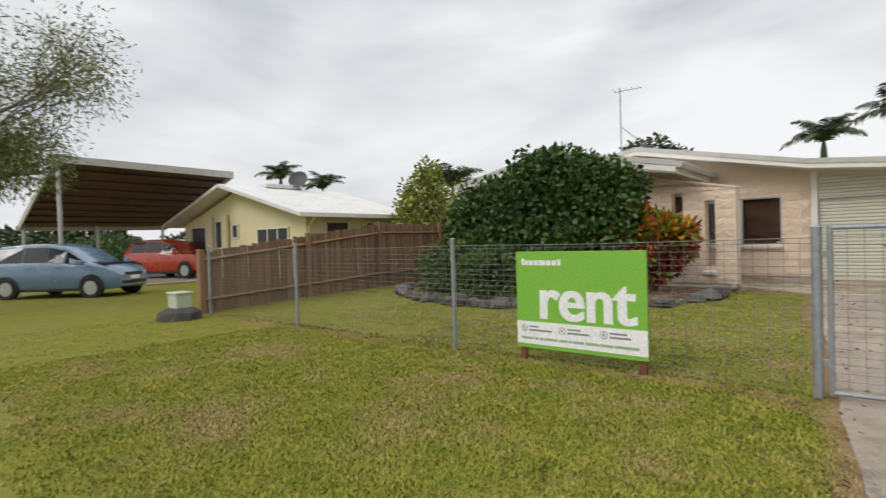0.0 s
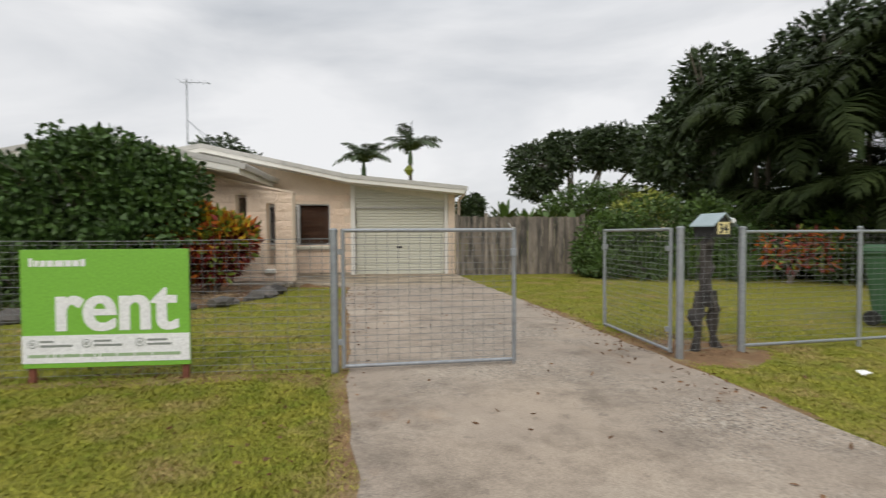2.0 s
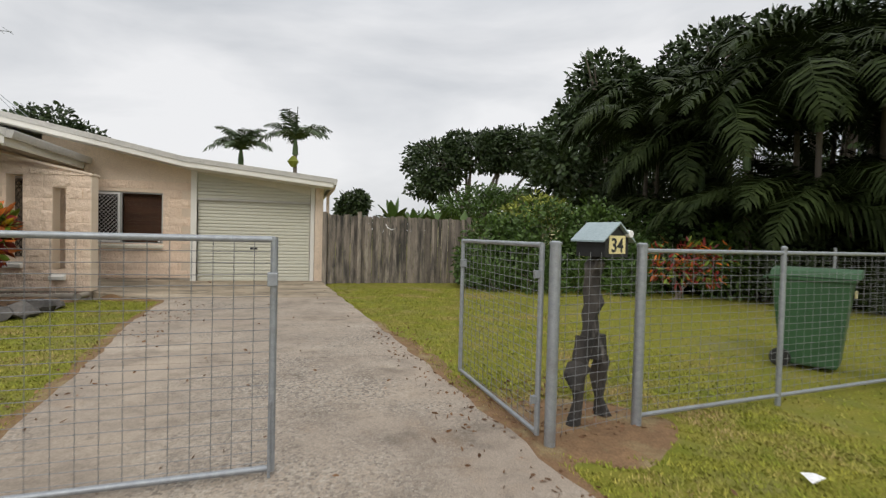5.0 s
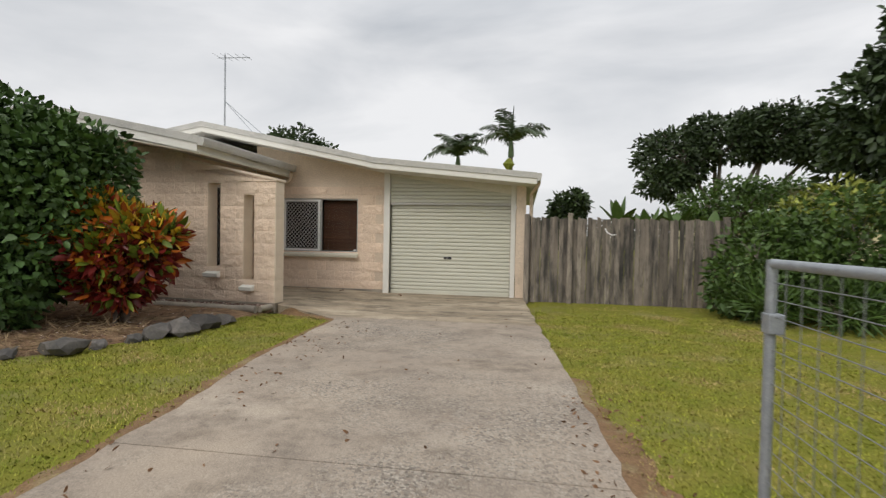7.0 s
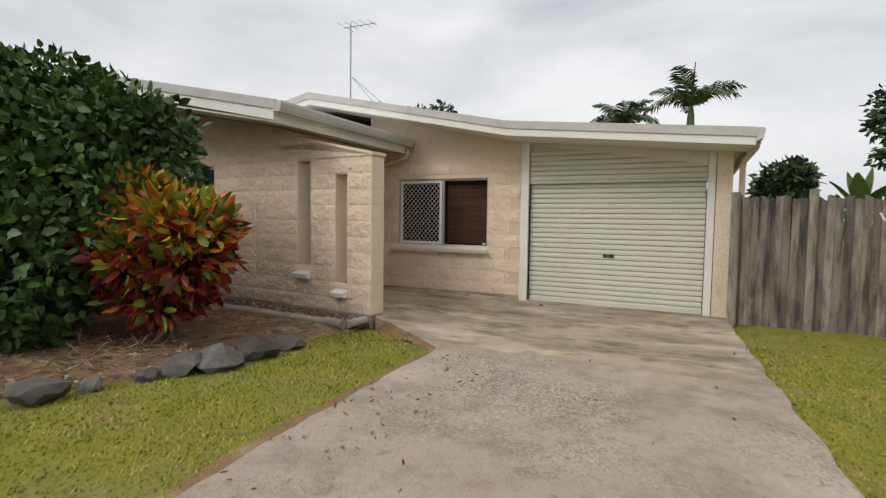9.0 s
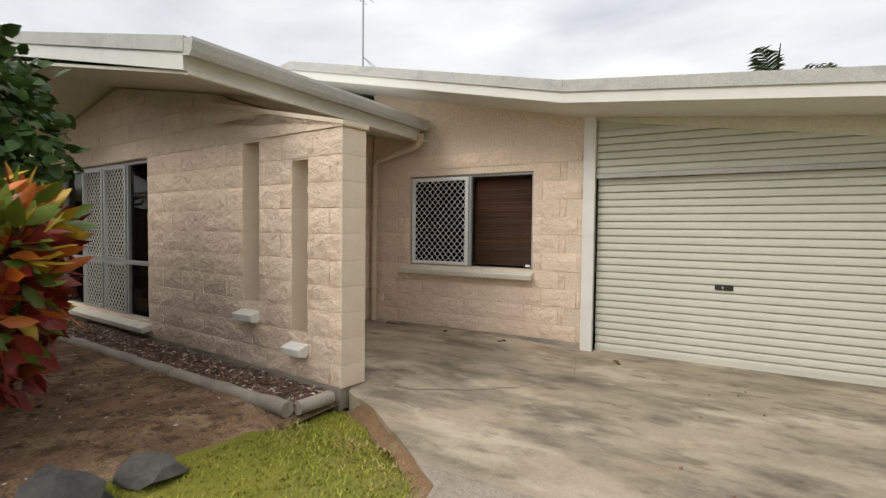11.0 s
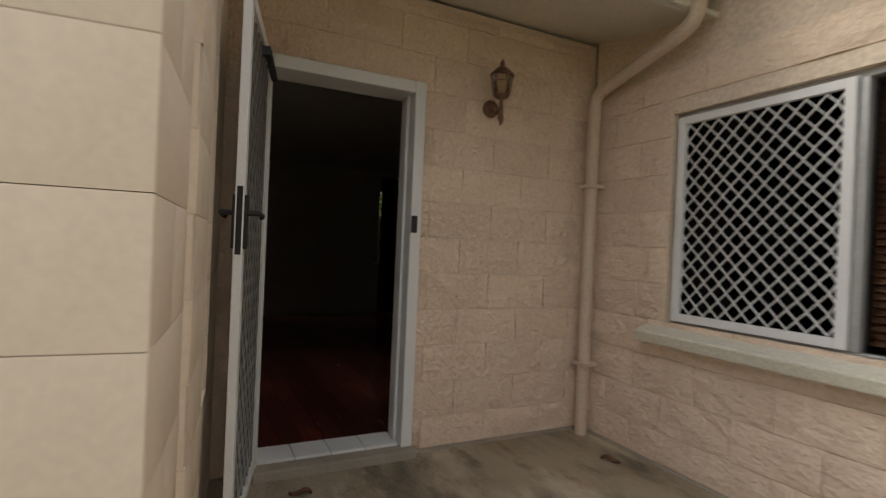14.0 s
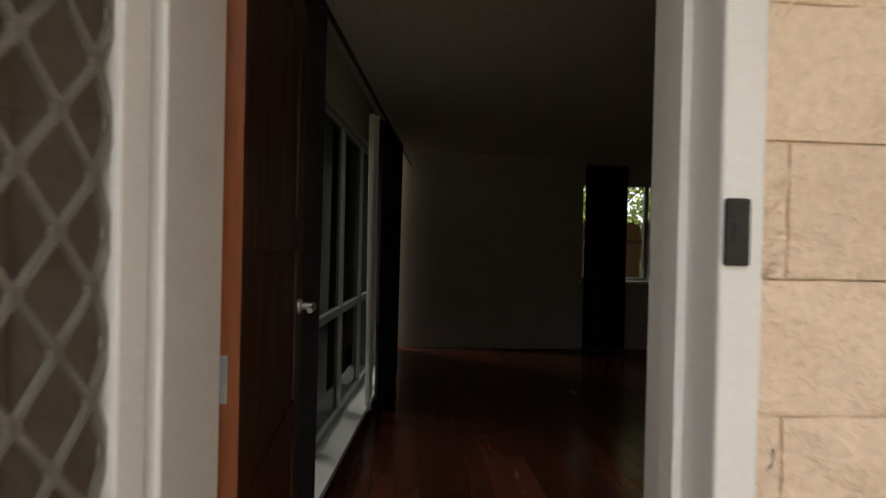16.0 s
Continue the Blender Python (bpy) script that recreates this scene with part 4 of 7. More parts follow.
FY = 4.66
fence = thing("wire_fence", (-4, FY, 0), "galvanised weldmesh front fence on steel posts", "fence")
LEFT_POSTS = [-8.37, -5.54, -2.42, 1.0]
for x in LEFT_POSTS:
    post(fence, x, FY, 1.265, 0.026 if x < 0 else 0.034)
for a, b in zip(LEFT_POSTS, LEFT_POSTS[1:]):
    part("wire_mesh", weldmesh((a, FY - 0.02), (b, FY - 0.02), 0.03, 1.19), WIRE, fence)
    part("top_wire", [tube([(a, FY - 0.02, 1.19), ((a + b) / 2, FY - 0.025, 1.178), (b, FY - 0.02, 1.192)], 0.0035, 5)], WIRE, fence)

fence2 = thing("wire_fence", (8, 5.4, 0), "galvanised weldmesh fence panels beside the letterbox", "fence")
RIGHT_POSTS = [(4.30, 4.815), (5.09, 5.02), (6.58, 5.19), (8.17, 5.37), (10.8, 5.70), (11.9, 5.92)]
for i, (x, y) in enumerate(RIGHT_POSTS):
    post(fence2, x, y, 1.275, 0.036 if i < 2 else 0.022 if i == 2 else 0.03)
for i, (a, b) in enumerate(zip(RIGHT_POSTS, RIGHT_POSTS[1:])):
    part("wire_mesh", weldmesh(a, b, 0.05, 1.22), WIRE, fence2)
    if i in (1, 2):
        part("rail", [tube([(*a, 1.235), (*b, 1.235)], 0.017, 8)], GALV, fence2, smooth=True)
        part("rail", [tube([(*a, 0.06), (*b, 0.06)], 0.017, 8)], GALV, fence2, smooth=True)
fence3 = thing("wire_fence", (12, 9, 0), "galvanised weldmesh side fence among shrubs", "fence")
for a, b in (((11.9, 5.92), (12.3, 9.0)), ((12.3, 9.0), (12.6, 12.0))):
    post(fence3, *b, 1.25)
    part("wire_mesh", weldmesh(a, b, 0.05, 1.2, 0.2, 0.1), WIRE, fence3)


def gate(a, b, label):
    g = thing("gate_leaf", (*a, 0), label, "gate", "driveway gates")
    A, B = Vector((*a, 0)), Vector((*b, 0))
    for p in (A, B):
        part("stile", [tube([(p.x, p.y, 0.045), (p.x, p.y, 1.275)], 0.019, 10)], GALV, g, smooth=True)
    for z in (0.06, 1.262):
        part("rail", [tube([A + Vector((0, 0, z)), B + Vector((0, 0, z))], 0.017, 10)], GALV, g, smooth=True)
    part("wire_mesh", weldmesh(a, b, 0.075, 1.25), WIRE, g)
    q = B - (B - A).normalized() * 0.01
    part("latch", [box(q.x - 0.022, q.y - 0.03, 1.02, q.x + 0.03, q.y + 0.03, 1.09, 0.004)], GALV, g)
    part("drop_bolt", [tube([(q.x, q.y - 0.03, 0.02), (q.x, q.y - 0.03, 0.42)], 0.008, 6)], GALV, g)
    for z in (0.25, 1.05):
        part("hinge", [box(A.x - 0.05, A.y - 0.015, z, A.x + 0.01, A.y + 0.015, z + 0.05, 0.003)], GALV, g)


gate((1.08, FY - 0.01), (2.635, 4.745), "closed galvanised pipe-frame gate leaf with weldmesh")
gate((4.245, 4.89), (4.23, 6.44), "galvanised weldmesh gate leaf swung open inward")


def paling_fence(name, pts, mat, label, front, h0, h1, wide=0.105, gap=-0.004, rails=True):
    """Upright palings from point to point; the height runs from h0 to h1 over the first stretch."""
    th = thing(name, (*pts[0], 0), label, "fence")
    rnd = random.Random(len(label))
    metas = [geo_mesh("paling", [prism([(0, 0), (1, 0), (1, 1 - 0.012 * (k % 3)), (0.5, 1 - 0.004 * k), (0, 1 - 0.006 * (k % 2))], 0, 0.016)], mat) for k in range(3)]
    for s, (a, b) in enumerate(zip(pts, pts[1:])):
        A, B = Vector((*a, 0)), Vector((*b, 0))
        ang = math.atan2((B - A).y, (B - A).x)
        L = (B - A).length
        n = int(L / wide)
        for i in range(n):
            f = i / n
            h = (h0 + (h1 - h0) * f) if s == 0 else h1
            ob = part("paling", rnd.choice(metas), None, th)
            p = A + (B - A) * f
            ob.matrix_basis = Matrix.Translation((p.x, p.y, -0.02)) @ Matrix.Rotation(ang, 4, "Z") @ Matrix.Rotation(radians(rnd.uniform(-0.5, 0.5)), 4, "Y") @ pose(0, ((i % 2) * 0.02 + rnd.uniform(0, 0.006)) * front, 0) @ Matrix.Diagonal((wide - gap, 1, h + rnd.uniform(-0.03, 0.02), 1))
        nrm = Vector((-math.sin(ang), math.cos(ang), 0)) * front
        if rails:
            for zf in (0.2, 0.84):
                za, zb = (h0 if s == 0 else h1) * zf, h1 * zf
                q = [A + nrm * 0.035 + Vector((0, 0, za)), B + nrm * 0.035 + Vector((0, 0, zb))]
                part("rail", [tube(q, 0.038, 4)], mat, th)
        k = max(1, round(L / 2.6))
        for i in range(k + 1):
            p = A + (B - A) * (i / k) + nrm * 0.07
            h = (h0 + (h1 - h0) * i / k) if s == 0 else h1
            part("fence_post", [moved(box(-0.055, -0.05, -0.05, 0.055, 0.05, h + 0.03, 0.006), Matrix.Translation(p) @ Matrix.Rotation(ang, 4, "Z"))], mat, th)
    return th


paling_fence("timber_fence", [(-8.72, 4.62), (-9.62, 10.24), (-9.95, 24.0)], BROWNWOOD, "brown hardwood paling fence with posts and rails", -1, 1.2, 1.84)
paling_fence("timber_fence", [(3.44, 15.45), (7.3, 15.35)], GREYWOOD, "weathered grey timber paling fence and gate", -1, 1.80, 1.78, 0.092, 0.002, rails=False)
part("fence_post", [box(4.27, 15.315, -0.05, 4.37, 15.395, 1.86, 0.006)], GREYWOOD, bpy.data.objects["timber_fence.001"])
hook = thing("hose_fitting", (5.26, 15.42, 1.4), "small white plastic fitting on the grey fence", "fitting")
part("body", [tube([(5.28, 15.41, 1.30), (5.24, 15.40, 1.44)], 0.022, 8), tube([(5.02, 15.40, 1.56), (5.06, 15.39, 1.47), (5.16, 15.39, 1.42), (5.25, 15.40, 1.43), (5.30, 15.40, 1.55)], 0.012, 8)], SIGNWHITE, hook)
grip = thing("gate_ring", (6.05, 15.42, 1.2), "small dark iron ring on the grey fence", "ring")
part("ring", [lathe([(0.035, 0), (0.035, 0.015), (0.02, 0.02)], (0, 0, 0), 10)], BLACK, grip).matrix_basis = pose(5.84, 15.425, 1.14, 90, 0, 0)

# ---- real estate board ----
sign = thing("rental_sign", (-0.9, 4.585, 0), "green and white rental sign board on two red-brown stakes", "sign")
SX0, SX1, SZ0, SZ1, SY = -1.522, -0.198, 0.135, 1.115, 4.582
part("board", [box(SX0, SY, SZ0, SX1, SY + 0.018, SZ1, 0.002)], GREEN, sign)
part("band", [box(SX0 + 0.001, SY - 0.004, 0.175, SX1 - 0.001, SY - 0.0005, 0.405)], SIGNWHITE, sign)
for x in (SX0 + 0.03, SX1 - 0.075):
    part("stake", [box(x, SY + 0.02, -0.1, x + 0.05, SY + 0.06, 0.95, 0.003)], REDPOST, sign)


def lettering(words, size, material_, m, parent, width=None, fat=0.0):
    cu = bpy.data.curves.new("lettering", "FONT")
    cu.body, cu.size, cu.extrude, cu.offset = words, size, 0.0012, fat
    tmp = new("lettering", cu)
    bpy.context.view_layer.update()
    me = bpy.data.meshes.new_from_object(tmp.evaluated_get(bpy.context.evaluated_depsgraph_get()))
    bpy.data.objects.remove(tmp)
    me.materials.clear()
    me.materials.append(material_)
    xs_ = [v.co.x for v in me.vertices]
    if width:
        k = width / (max(xs_) - min(xs_))
        for v in me.vertices:
            v.co.x = (v.co.x - min(xs_)) * k
    ob = part("lettering", me, None, parent)
    ob.matrix_basis = m
    return ob


for dx_ in (-0.009, 0.0, 0.009):
    lettering("rent", 0.60, SIGNWHITE, pose(SX0 + 0.275 + dx_, SY - 0.002 - dx_ * 0.02, 0.448, 90, 0, 0), sign, 0.955, 0.009)
wx = SX0 + 0.07
for w, h in ((0.028, 0.07), (0.035, 0.05), (0.045, 0.05), (0.045, 0.05), (0.07, 0.05), (0.05, 0.05), (0.05, 0.05), (0.035, 0.06)):
    part("logo_bar", [box(wx, SY - 0.004, 0.975, wx + w, SY - 0.0005, 0.975 + h, 0.001)], SIGNWHITE, sign)
    wx += w + 0.011
for k in range(3):
    cx = SX0 + 0.085 + k * 0.42
    part("badge", [lathe([(0.036, 0), (0.036, 0.003)], (0, 0, 0), 20)], SIGNGREY, sign).matrix_basis = pose(cx, SY - 0.0045, 0.335, 90, 0, 0)
    part("badge_centre", [lathe([(0.029, 0), (0.029, 0.002)], (0, 0, 0), 20)], SIGNWHITE, sign).matrix_basis = pose(cx, SY - 0.0062, 0.335, 90, 0, 0)
    part("badge_mark", [box(cx - 0.01, SY - 0.0105, 0.322, cx + 0.01, SY - 0.0088, 0.350)], SIGNGREY, sign)
    part("print_bar", [box(cx + 0.055, SY - 0.0055, 0.345, cx + 0.16 + 0.03 * k, SY - 0.0042, 0.362)], SIGNGREY, sign)
    part("print_bar", [box(cx + 0.055, SY - 0.0055, 0.308, cx + 0.31 - 0.03 * k, SY - 0.0042, 0.327)], SIGNGREY, sign)
wx = SX0 + 0.05
for w in (0.14, 0.045, 0.045, 0.14, 0.09, 0.03, 0.12, 0.13, 0.13, 0.22):
    part("print_bar", [box(wx, SY - 0.0055, 0.222, wx + w, SY - 0.0042, 0.248)], material("sign_green_print", (0.30, 0.42, 0.24), (0.32, 0.44, 0.25), 2, 0.5, 0) if wx < SX0 + 0.06 else bpy.data.materials["sign_green_print"], sign)
    wx += w + 0.012

# ---- letterbox on an old stump ----
STUMP = material("charred_stump", (0.075, 0.066, 0.058), (0.018, 0.017, 0.016), 7, 0.9, 1.0, 45, (0.24, 0.22, 0.20), (0.58, 0.72), 5, squash=(1, 1, 0.3), bump_dist=0.03)
stump = thing("tree_stump", (4.66, 5.09, 0), "forked dark weathered tree stump behind the fence", "stump")


def lumpy(points, radii, seed, n=12):
    v, f = tube(points, radii, n)
    return [tuple(Vector(p) + Vector((noise.noise(Vector(p) * 9 + Vector((seed, 0, 0))), noise.noise(Vector(p) * 9 + Vector((0, seed, 5))), 0)) * 0.075) for p in v], f


zs = [0.45, 0.55, 0.65, 0.75, 0.85, 0.95, 1.05, 1.13, 1.18]
part("trunk", [lumpy([(4.68 + 0.01 * math.sin(z * 7), 5.09, z) for z in zs], [0.07, 0.08, 0.07, 0.06, 0.066, 0.052, 0.056, 0.066, 0.03], 1)], STUMP, stump, smooth=True)
part("root_leg", [lumpy([(4.62, 5.07, 0.60), (4.58, 5.05, 0.45), (4.55, 5.04, 0.30), (4.54, 5.03, 0.15), (4.52, 5.01, -0.04)], [0.05, 0.055, 0.048, 0.04, 0.06], 2)], STUMP, stump, smooth=True)
part("root_leg", [lumpy([(4.74, 5.11, 0.60), (4.78, 5.12, 0.42), (4.80, 5.13, 0.28), (4.80, 5.15, 0.12), (4.84, 5.17, -0.04)], [0.05, 0.055, 0.05, 0.042, 0.062], 3)], STUMP, stump, smooth=True)
part("root_stub", [lumpy([(4.56, 5.04, 0.40), (4.50, 5.01, 0.33), (4.48, 5.00, 0.26)], [0.06, 0.06, 0.04], 4)], STUMP, stump, smooth=True)

stump.matrix_basis = pose(4.80, 5.20, 0)

BOXROOF = material("pale_green_roof_metal", (0.34, 0.42, 0.44), (0.27, 0.34, 0.36), 5, 0.4, 0.1, 90)
PLATE = material("cream_number_plate", (0.80, 0.70, 0.36), (0.74, 0.64, 0.32), 6, 0.5, 0.05, 90)
letterbox = thing("letterbox", pose(4.835, 5.13, 1.185, 0, 0, 14) @ Matrix.Diagonal((0.92, 0.66, 1.0, 1)), "black gabled letterbox with pale roof and cream number plate", "letterbox")
bm_ = letterbox.matrix_basis.copy()
part("body", placed([prism([(-0.125, 0.0), (0.125, 0.0), (0.125, 0.135), (0.0, 0.225), (-0.125, 0.135)], -0.20, 0.20)], bm_), BLACK, letterbox)
for sgn in (1, -1):
    part("roof_panel", placed([prism([(0.0, 0.232), (0.0, 0.244), (sgn * 0.172, 0.115), (sgn * 0.172, 0.103)], -0.245, 0.225)], bm_), BOXROOF, letterbox)
part("number_plate", placed([box(-0.085, -0.214, 0.025, 0.085, -0.202, 0.150, 0.002)], bm_), PLATE, letterbox, "cream number plate")
lettering("34", 0.135, BLACK, bm_ @ pose(-0.066, -0.216, 0.038, 90, 0, 0), letterbox, 0.125, 0.003)
paper = thing("folded_newspaper", bm_ @ pose(0.08, -0.1, 0.2), "rolled white and blue newspaper wedged under the letterbox roof", "newspaper")
part("roll", placed([tube([(0.115, -0.25, 0.165), (0.125, -0.05, 0.172), (0.12, 0.10, 0.17)], [0.026, 0.036, 0.03], 10)], bm_), SIGNWHITE, paper)

# ---- wheelie bin ----
BIN = material("green_bin_plastic", (0.040, 0.105, 0.045), (0.032, 0.085, 0.036), 5, 0.5, 0.1, 90)
wheelie = thing("wheelie_bin", pose(8.1, 6.1, 0.0, 0, 0, 32), "dark green plastic wheelie bin with closed lid", "bin")
wm = wheelie.matrix_basis.copy()
bm = bmesh.new()
lo = [(-0.21, -0.24), (0.21, -0.24), (0.21, 0.26), (-0.21, 0.26)]
hi = [(-0.28, -0.34), (0.28, -0.34), (0.28, 0.36), (-0.28, 0.36)]
vs = [bm.verts.new((*p, 0.03)) for p in lo] + [bm.verts.new((*p, 0.96)) for p in hi]
for f in BOX_F:
    bm.faces.new([vs[i] for i in f])
bmesh.ops.bevel(bm, geom=bm.edges[:], offset=0.03, segments=2, profile=0.5, affect="EDGES")
part("body", placed([from_bm(bm)], wm), BIN, wheelie)
part("rim", placed([box(-0.30, -0.365, 0.93, 0.30, 0.38, 0.975, 0.012)], wm), BIN, wheelie)
part("lid", placed([prism([(-0.31, 0.976), (0.31, 0.976), (0.29, 1.03), (0.12, 1.06), (-0.12, 1.06), (-0.29, 1.03)], -0.40, 0.36)], wm), BIN, wheelie)
part("handle", placed([tube([(-0.26, 0.42, 0.95), (0.26, 0.42, 0.95)], 0.016, 8)], wm), BIN, wheelie)
part("sticker", placed([box(0.05, -0.352, 0.76, 0.22, -0.336, 0.83, 0.001)], wm), PLATE, wheelie)
for x in (-0.27, 0.27):
    w = part("wheel", placed([moved(lathe([(0.09, -0.022), (0.10, -0.01), (0.10, 0.01), (0.09, 0.022)], (0, 0, 0), 16), pose(x, 0.25, 0.10, 0, 90, 0))], wm), BLACK, wheelie)

# ---- small service pillar on the verge ----
pillar = thing("service_pillar", (-8.25, 4.05, 0), "small pale green utility pillar on a dark rock base", "utility box")
part("base", [lumpy([(-8.25, 4.05, -0.05), (-8.25, 4.05, 0.12), (-8.25, 4.05, 0.2)], [0.40, 0.36, 0.20], 8)], ROCK, pillar, smooth=True)
part("cabinet", [box(-8.42, 3.91, 0.18, -8.08, 4.19, 0.46, 0.02)], material("pale_green_enamel", (0.50, 0.54, 0.42), (0.44, 0.48, 0.37), 6, 0.5, 0.1, 80), pillar)
part("lid", [box(-8.44, 3.89, 0.44, -8.06, 4.21, 0.48, 0.012)], bpy.data.materials["pale_green_enamel"], pillar)

# ---- garden bed ----
BED = [(-0.95, 12.45), (-0.98, 11.3), (-0.98, 10.5), (-1.2, 9.95), (-1.5, 9.25), (-1.85, 8.9), (-2.6, 8.4), (-4.1, 7.75), (-5.2, 7.85), (-6.5, 8.3), (-7.6, 9.0), (-8.3, 10.2), (-8.9, 13.6)]


def inside(poly, x, y):
    c = False
    for (x0, y0), (x1, y1) in zip(poly, poly[1:] + poly[:1]):
        if (y0 > y) != (y1 > y) and x < (x1 - x0) * (y - y0) / (y1 - y0) + x0:
            c = not c
    return c


bed_poly = BED + [(-0.95, 13.02)]
cx, cy = -4.6, 11.2


def bed_at(u, v):
    k = u * len(bed_poly)
    i, f = int(k) % len(bed_poly), k - int(k)
    a, b = bed_poly[i], bed_poly[(i + 1) % len(bed_poly)]
    ex, ey = a[0] + (b[0] - a[0]) * f, a[1] + (b[1] - a[1]) * f
    x, y = cx + (ex - cx) * v, cy + (ey - cy) * v
    lift = 0.05 * min(1, (1 - v) * 6)
    return x, y, 0.0 + lift + noise.noise(Vector((x * 2, y * 2, 1))) * 0.012 + (0.0 if v < 0.99 else -0.05)


garden = structure("garden_bed", [sheet(bed_at, 120, 24)], DIRT, "bare brown garden soil under the shrubs", "garden bed", True)


def rock_mesh(seed):
    bm = bmesh.new()
    bmesh.ops.create_icosphere(bm, subdivisions=2, radius=1.0)
    for v in bm.verts:
        d = noise.noise(v.co * 1.3 + Vector((seed * 3.1, seed, 0))) * 0.45 + noise.noise(v.co * 3.1 + Vector((seed, 0, 9))) * 0.16
        v.co = v.co * (0.85 + d)
        v.co.z = max(-0.45, v.co.z)
    me = bpy.data.meshes.new("rock")
    bm.to_mesh(me)
    bm.free()
    me.materials.append(ROCK)
    me.polygons.foreach_set("use_smooth", [True] * len(me.polygons))
    me.set_sharp_from_angle(angle=radians(28))
    return me


rocks = [rock_mesh(k) for k in range(6)]
rr = random.Random(11)
edge_pts = []
for (x0, y0), (x1, y1) in zip(BED[1:], BED[2:]):
    L = math.hypot(x1 - x0, y1 - y0)
    edge_pts += [(x0 + (x1 - x0) * k / max(1, round(L / 0.34)), y0 + (y1 - y0) * k / max(1, round(L / 0.34))) for k in range(max(1, round(L / 0.34)))]
for x, y in edge_pts:
    s = rr.uniform(0.10, 0.25)
    ob = new("border_rock", rr.choice(rocks))
    ob.matrix_basis = pose(x + rr.uniform(-0.06, 0.06), y + rr.uniform(-0.06, 0.06), s * 0.25, rr.uniform(-12, 12), rr.uniform(-12, 12), rr.uniform(0, 360)) @ Matrix.Diagonal((s * 1.2, s, s * 0.75, 1))
    tagged(ob, "rough grey and brown rock edging the garden bed", "rock", "garden border rocks")

kerb = thing("log_edging", (-4, 12.6, 0), "weathered grey round log edging beside the gravel strip", "edging")
KERB = [(-1.02, 12.43), (-2.6, 12.50), (-4.4, 12.62), (-6.2, 12.76), (-8.4, 12.94)]
for a, b in zip(KERB, KERB[1:]):
    A, B = Vector((*a, 0.045)), Vector((*b, 0.045))
    pts = [A + (B - A) * (0.004 + 0.992 * k / 8) + Vector((0, 0, 0.006 * math.sin(k * 2.1))) for k in range(9)]
    part("log", [tube(pts, [0.062 + 0.004 * math.sin(k * 1.7) for k in range(9)], 12)], PLINTH, kerb, smooth=True)
part("log", [tube([(-1.0, 12.50, 0.04), (-0.97, 12.83, 0.04)], 0.055, 12)], PLINTH, kerb, smooth=True)

# dry grass clippings lying on the bed
rng = np.random.default_rng(41)
sx, sy = rng.uniform(-4.6, -1.4, 2600), rng.uniform(8.4, 10.6, 2600)
ok = np.array([inside(BED, x, y) and noise.noise(Vector((x * 1.3, y * 1.3, 2))) > -0.12 for x, y in zip(sx, sy)])
STRAW_AT = np.stack([sx[ok], sy[ok], rng.uniform(0.05, 0.085, ok.sum())], 1)
STRAW_TO = np.stack([rng.normal(0, 1, ok.sum()), rng.normal(0, 1, ok.sum()), rng.uniform(-0.1, 0.35, ok.sum())], 1)

# bark and gravel chips between log edging and wall
rr = random.Random(21)
chips = []
for k in range(5200):
    x = rr.uniform(-8.3, -1.0)
    lo_y, hi_y = 12.49 + 0.066 * (-1.0 - x), 12.89 + 0.088 * (-0.97 - x)
    y = rr.uniform(lo_y, hi_y)
    if k > 4200:
        x, y = rr.uniform(-6.5, -1.3), rr.uniform(9.0, 12.4)
        if not inside(BED, x, y):
            continue
    s = rr.uniform(0.008, 0.03)
    m = pose(x, y, 0.055 + rr.uniform(0, 0.012), rr.uniform(-25, 25), rr.uniform(-25, 25), rr.uniform(0, 360))
    chips.append(moved(([(-s, -s * 0.5, 0), (s, -s * 0.4, 0), (s * 0.8, s * 0.6, 0.002), (-s * 0.7, s * 0.5, 0), (0, 0, s * 0.35)], [(0, 1, 4), (1, 2, 4), (2, 3, 4), (3, 0, 4)]), m))
tagged(part("mulch_chips", chips, MULCH), "brown bark and pale gravel chips beside the wall", "mulch", kind="stuff")

# bare soil worn along the edges of the driveway
def soil_strip(name, table, y0, y1, side, wide, seed):
    def at(u, v):
        y = y0 + (y1 - y0) * v
        w = wide * (0.55 + 0.6 * noise.noise(Vector((y * 1.3, seed, 0))) + 0.35 * noise.noise(Vector((y * 5.0, seed, 3)))) * math.sin(math.pi * min(0.94, max(0.06, v))) ** 0.4
        x = along(table, y) + side * (-0.04 + max(0.20, w + 0.06) * u)
        low = lawn_height(x, y) + 0.007 - 0.012 * u ** 4
        return x, y, max(low, drive_height(x, y) - 0.004) * (1 - u) ** 2 + low * (1 - (1 - u) ** 2)
    return structure(name, [sheet(at, 6, 70)], SOIL, "bare orange-brown soil beside the driveway", "soil", True)


SOIL = material("orange_soil", (0.25, 0.155, 0.085), (0.17, 0.105, 0.06), 6, 0.95, 0.8, 80, (0.30, 0.24, 0.13), (0.5, 0.7), 3, spec=0.1, bump_dist=0.02, speck=0.3)
soil_strip("soil_edge_left", DRIVE_LEFT, 0.6, 12.9, -1, 0.30, 1)
soil_strip("soil_edge_right", DRIVE_RIGHT, 3.2, 9.5, 1, 0.48, 2)
scrap = thing("paper_scrap", (5.5, 4.04, 0), "small crumpled white paper scrap on the grass", "litter")
part("paper", [([(5.44, 4.0, 0.02), (5.55, 4.01, 0.035), (5.56, 4.08, 0.02), (5.46, 4.09, 0.04), (5.5, 4.04, 0.055)], [(0, 1, 4), (1, 2, 4), (2, 3, 4), (3, 0, 4)])], SIGNWHITE, scrap)


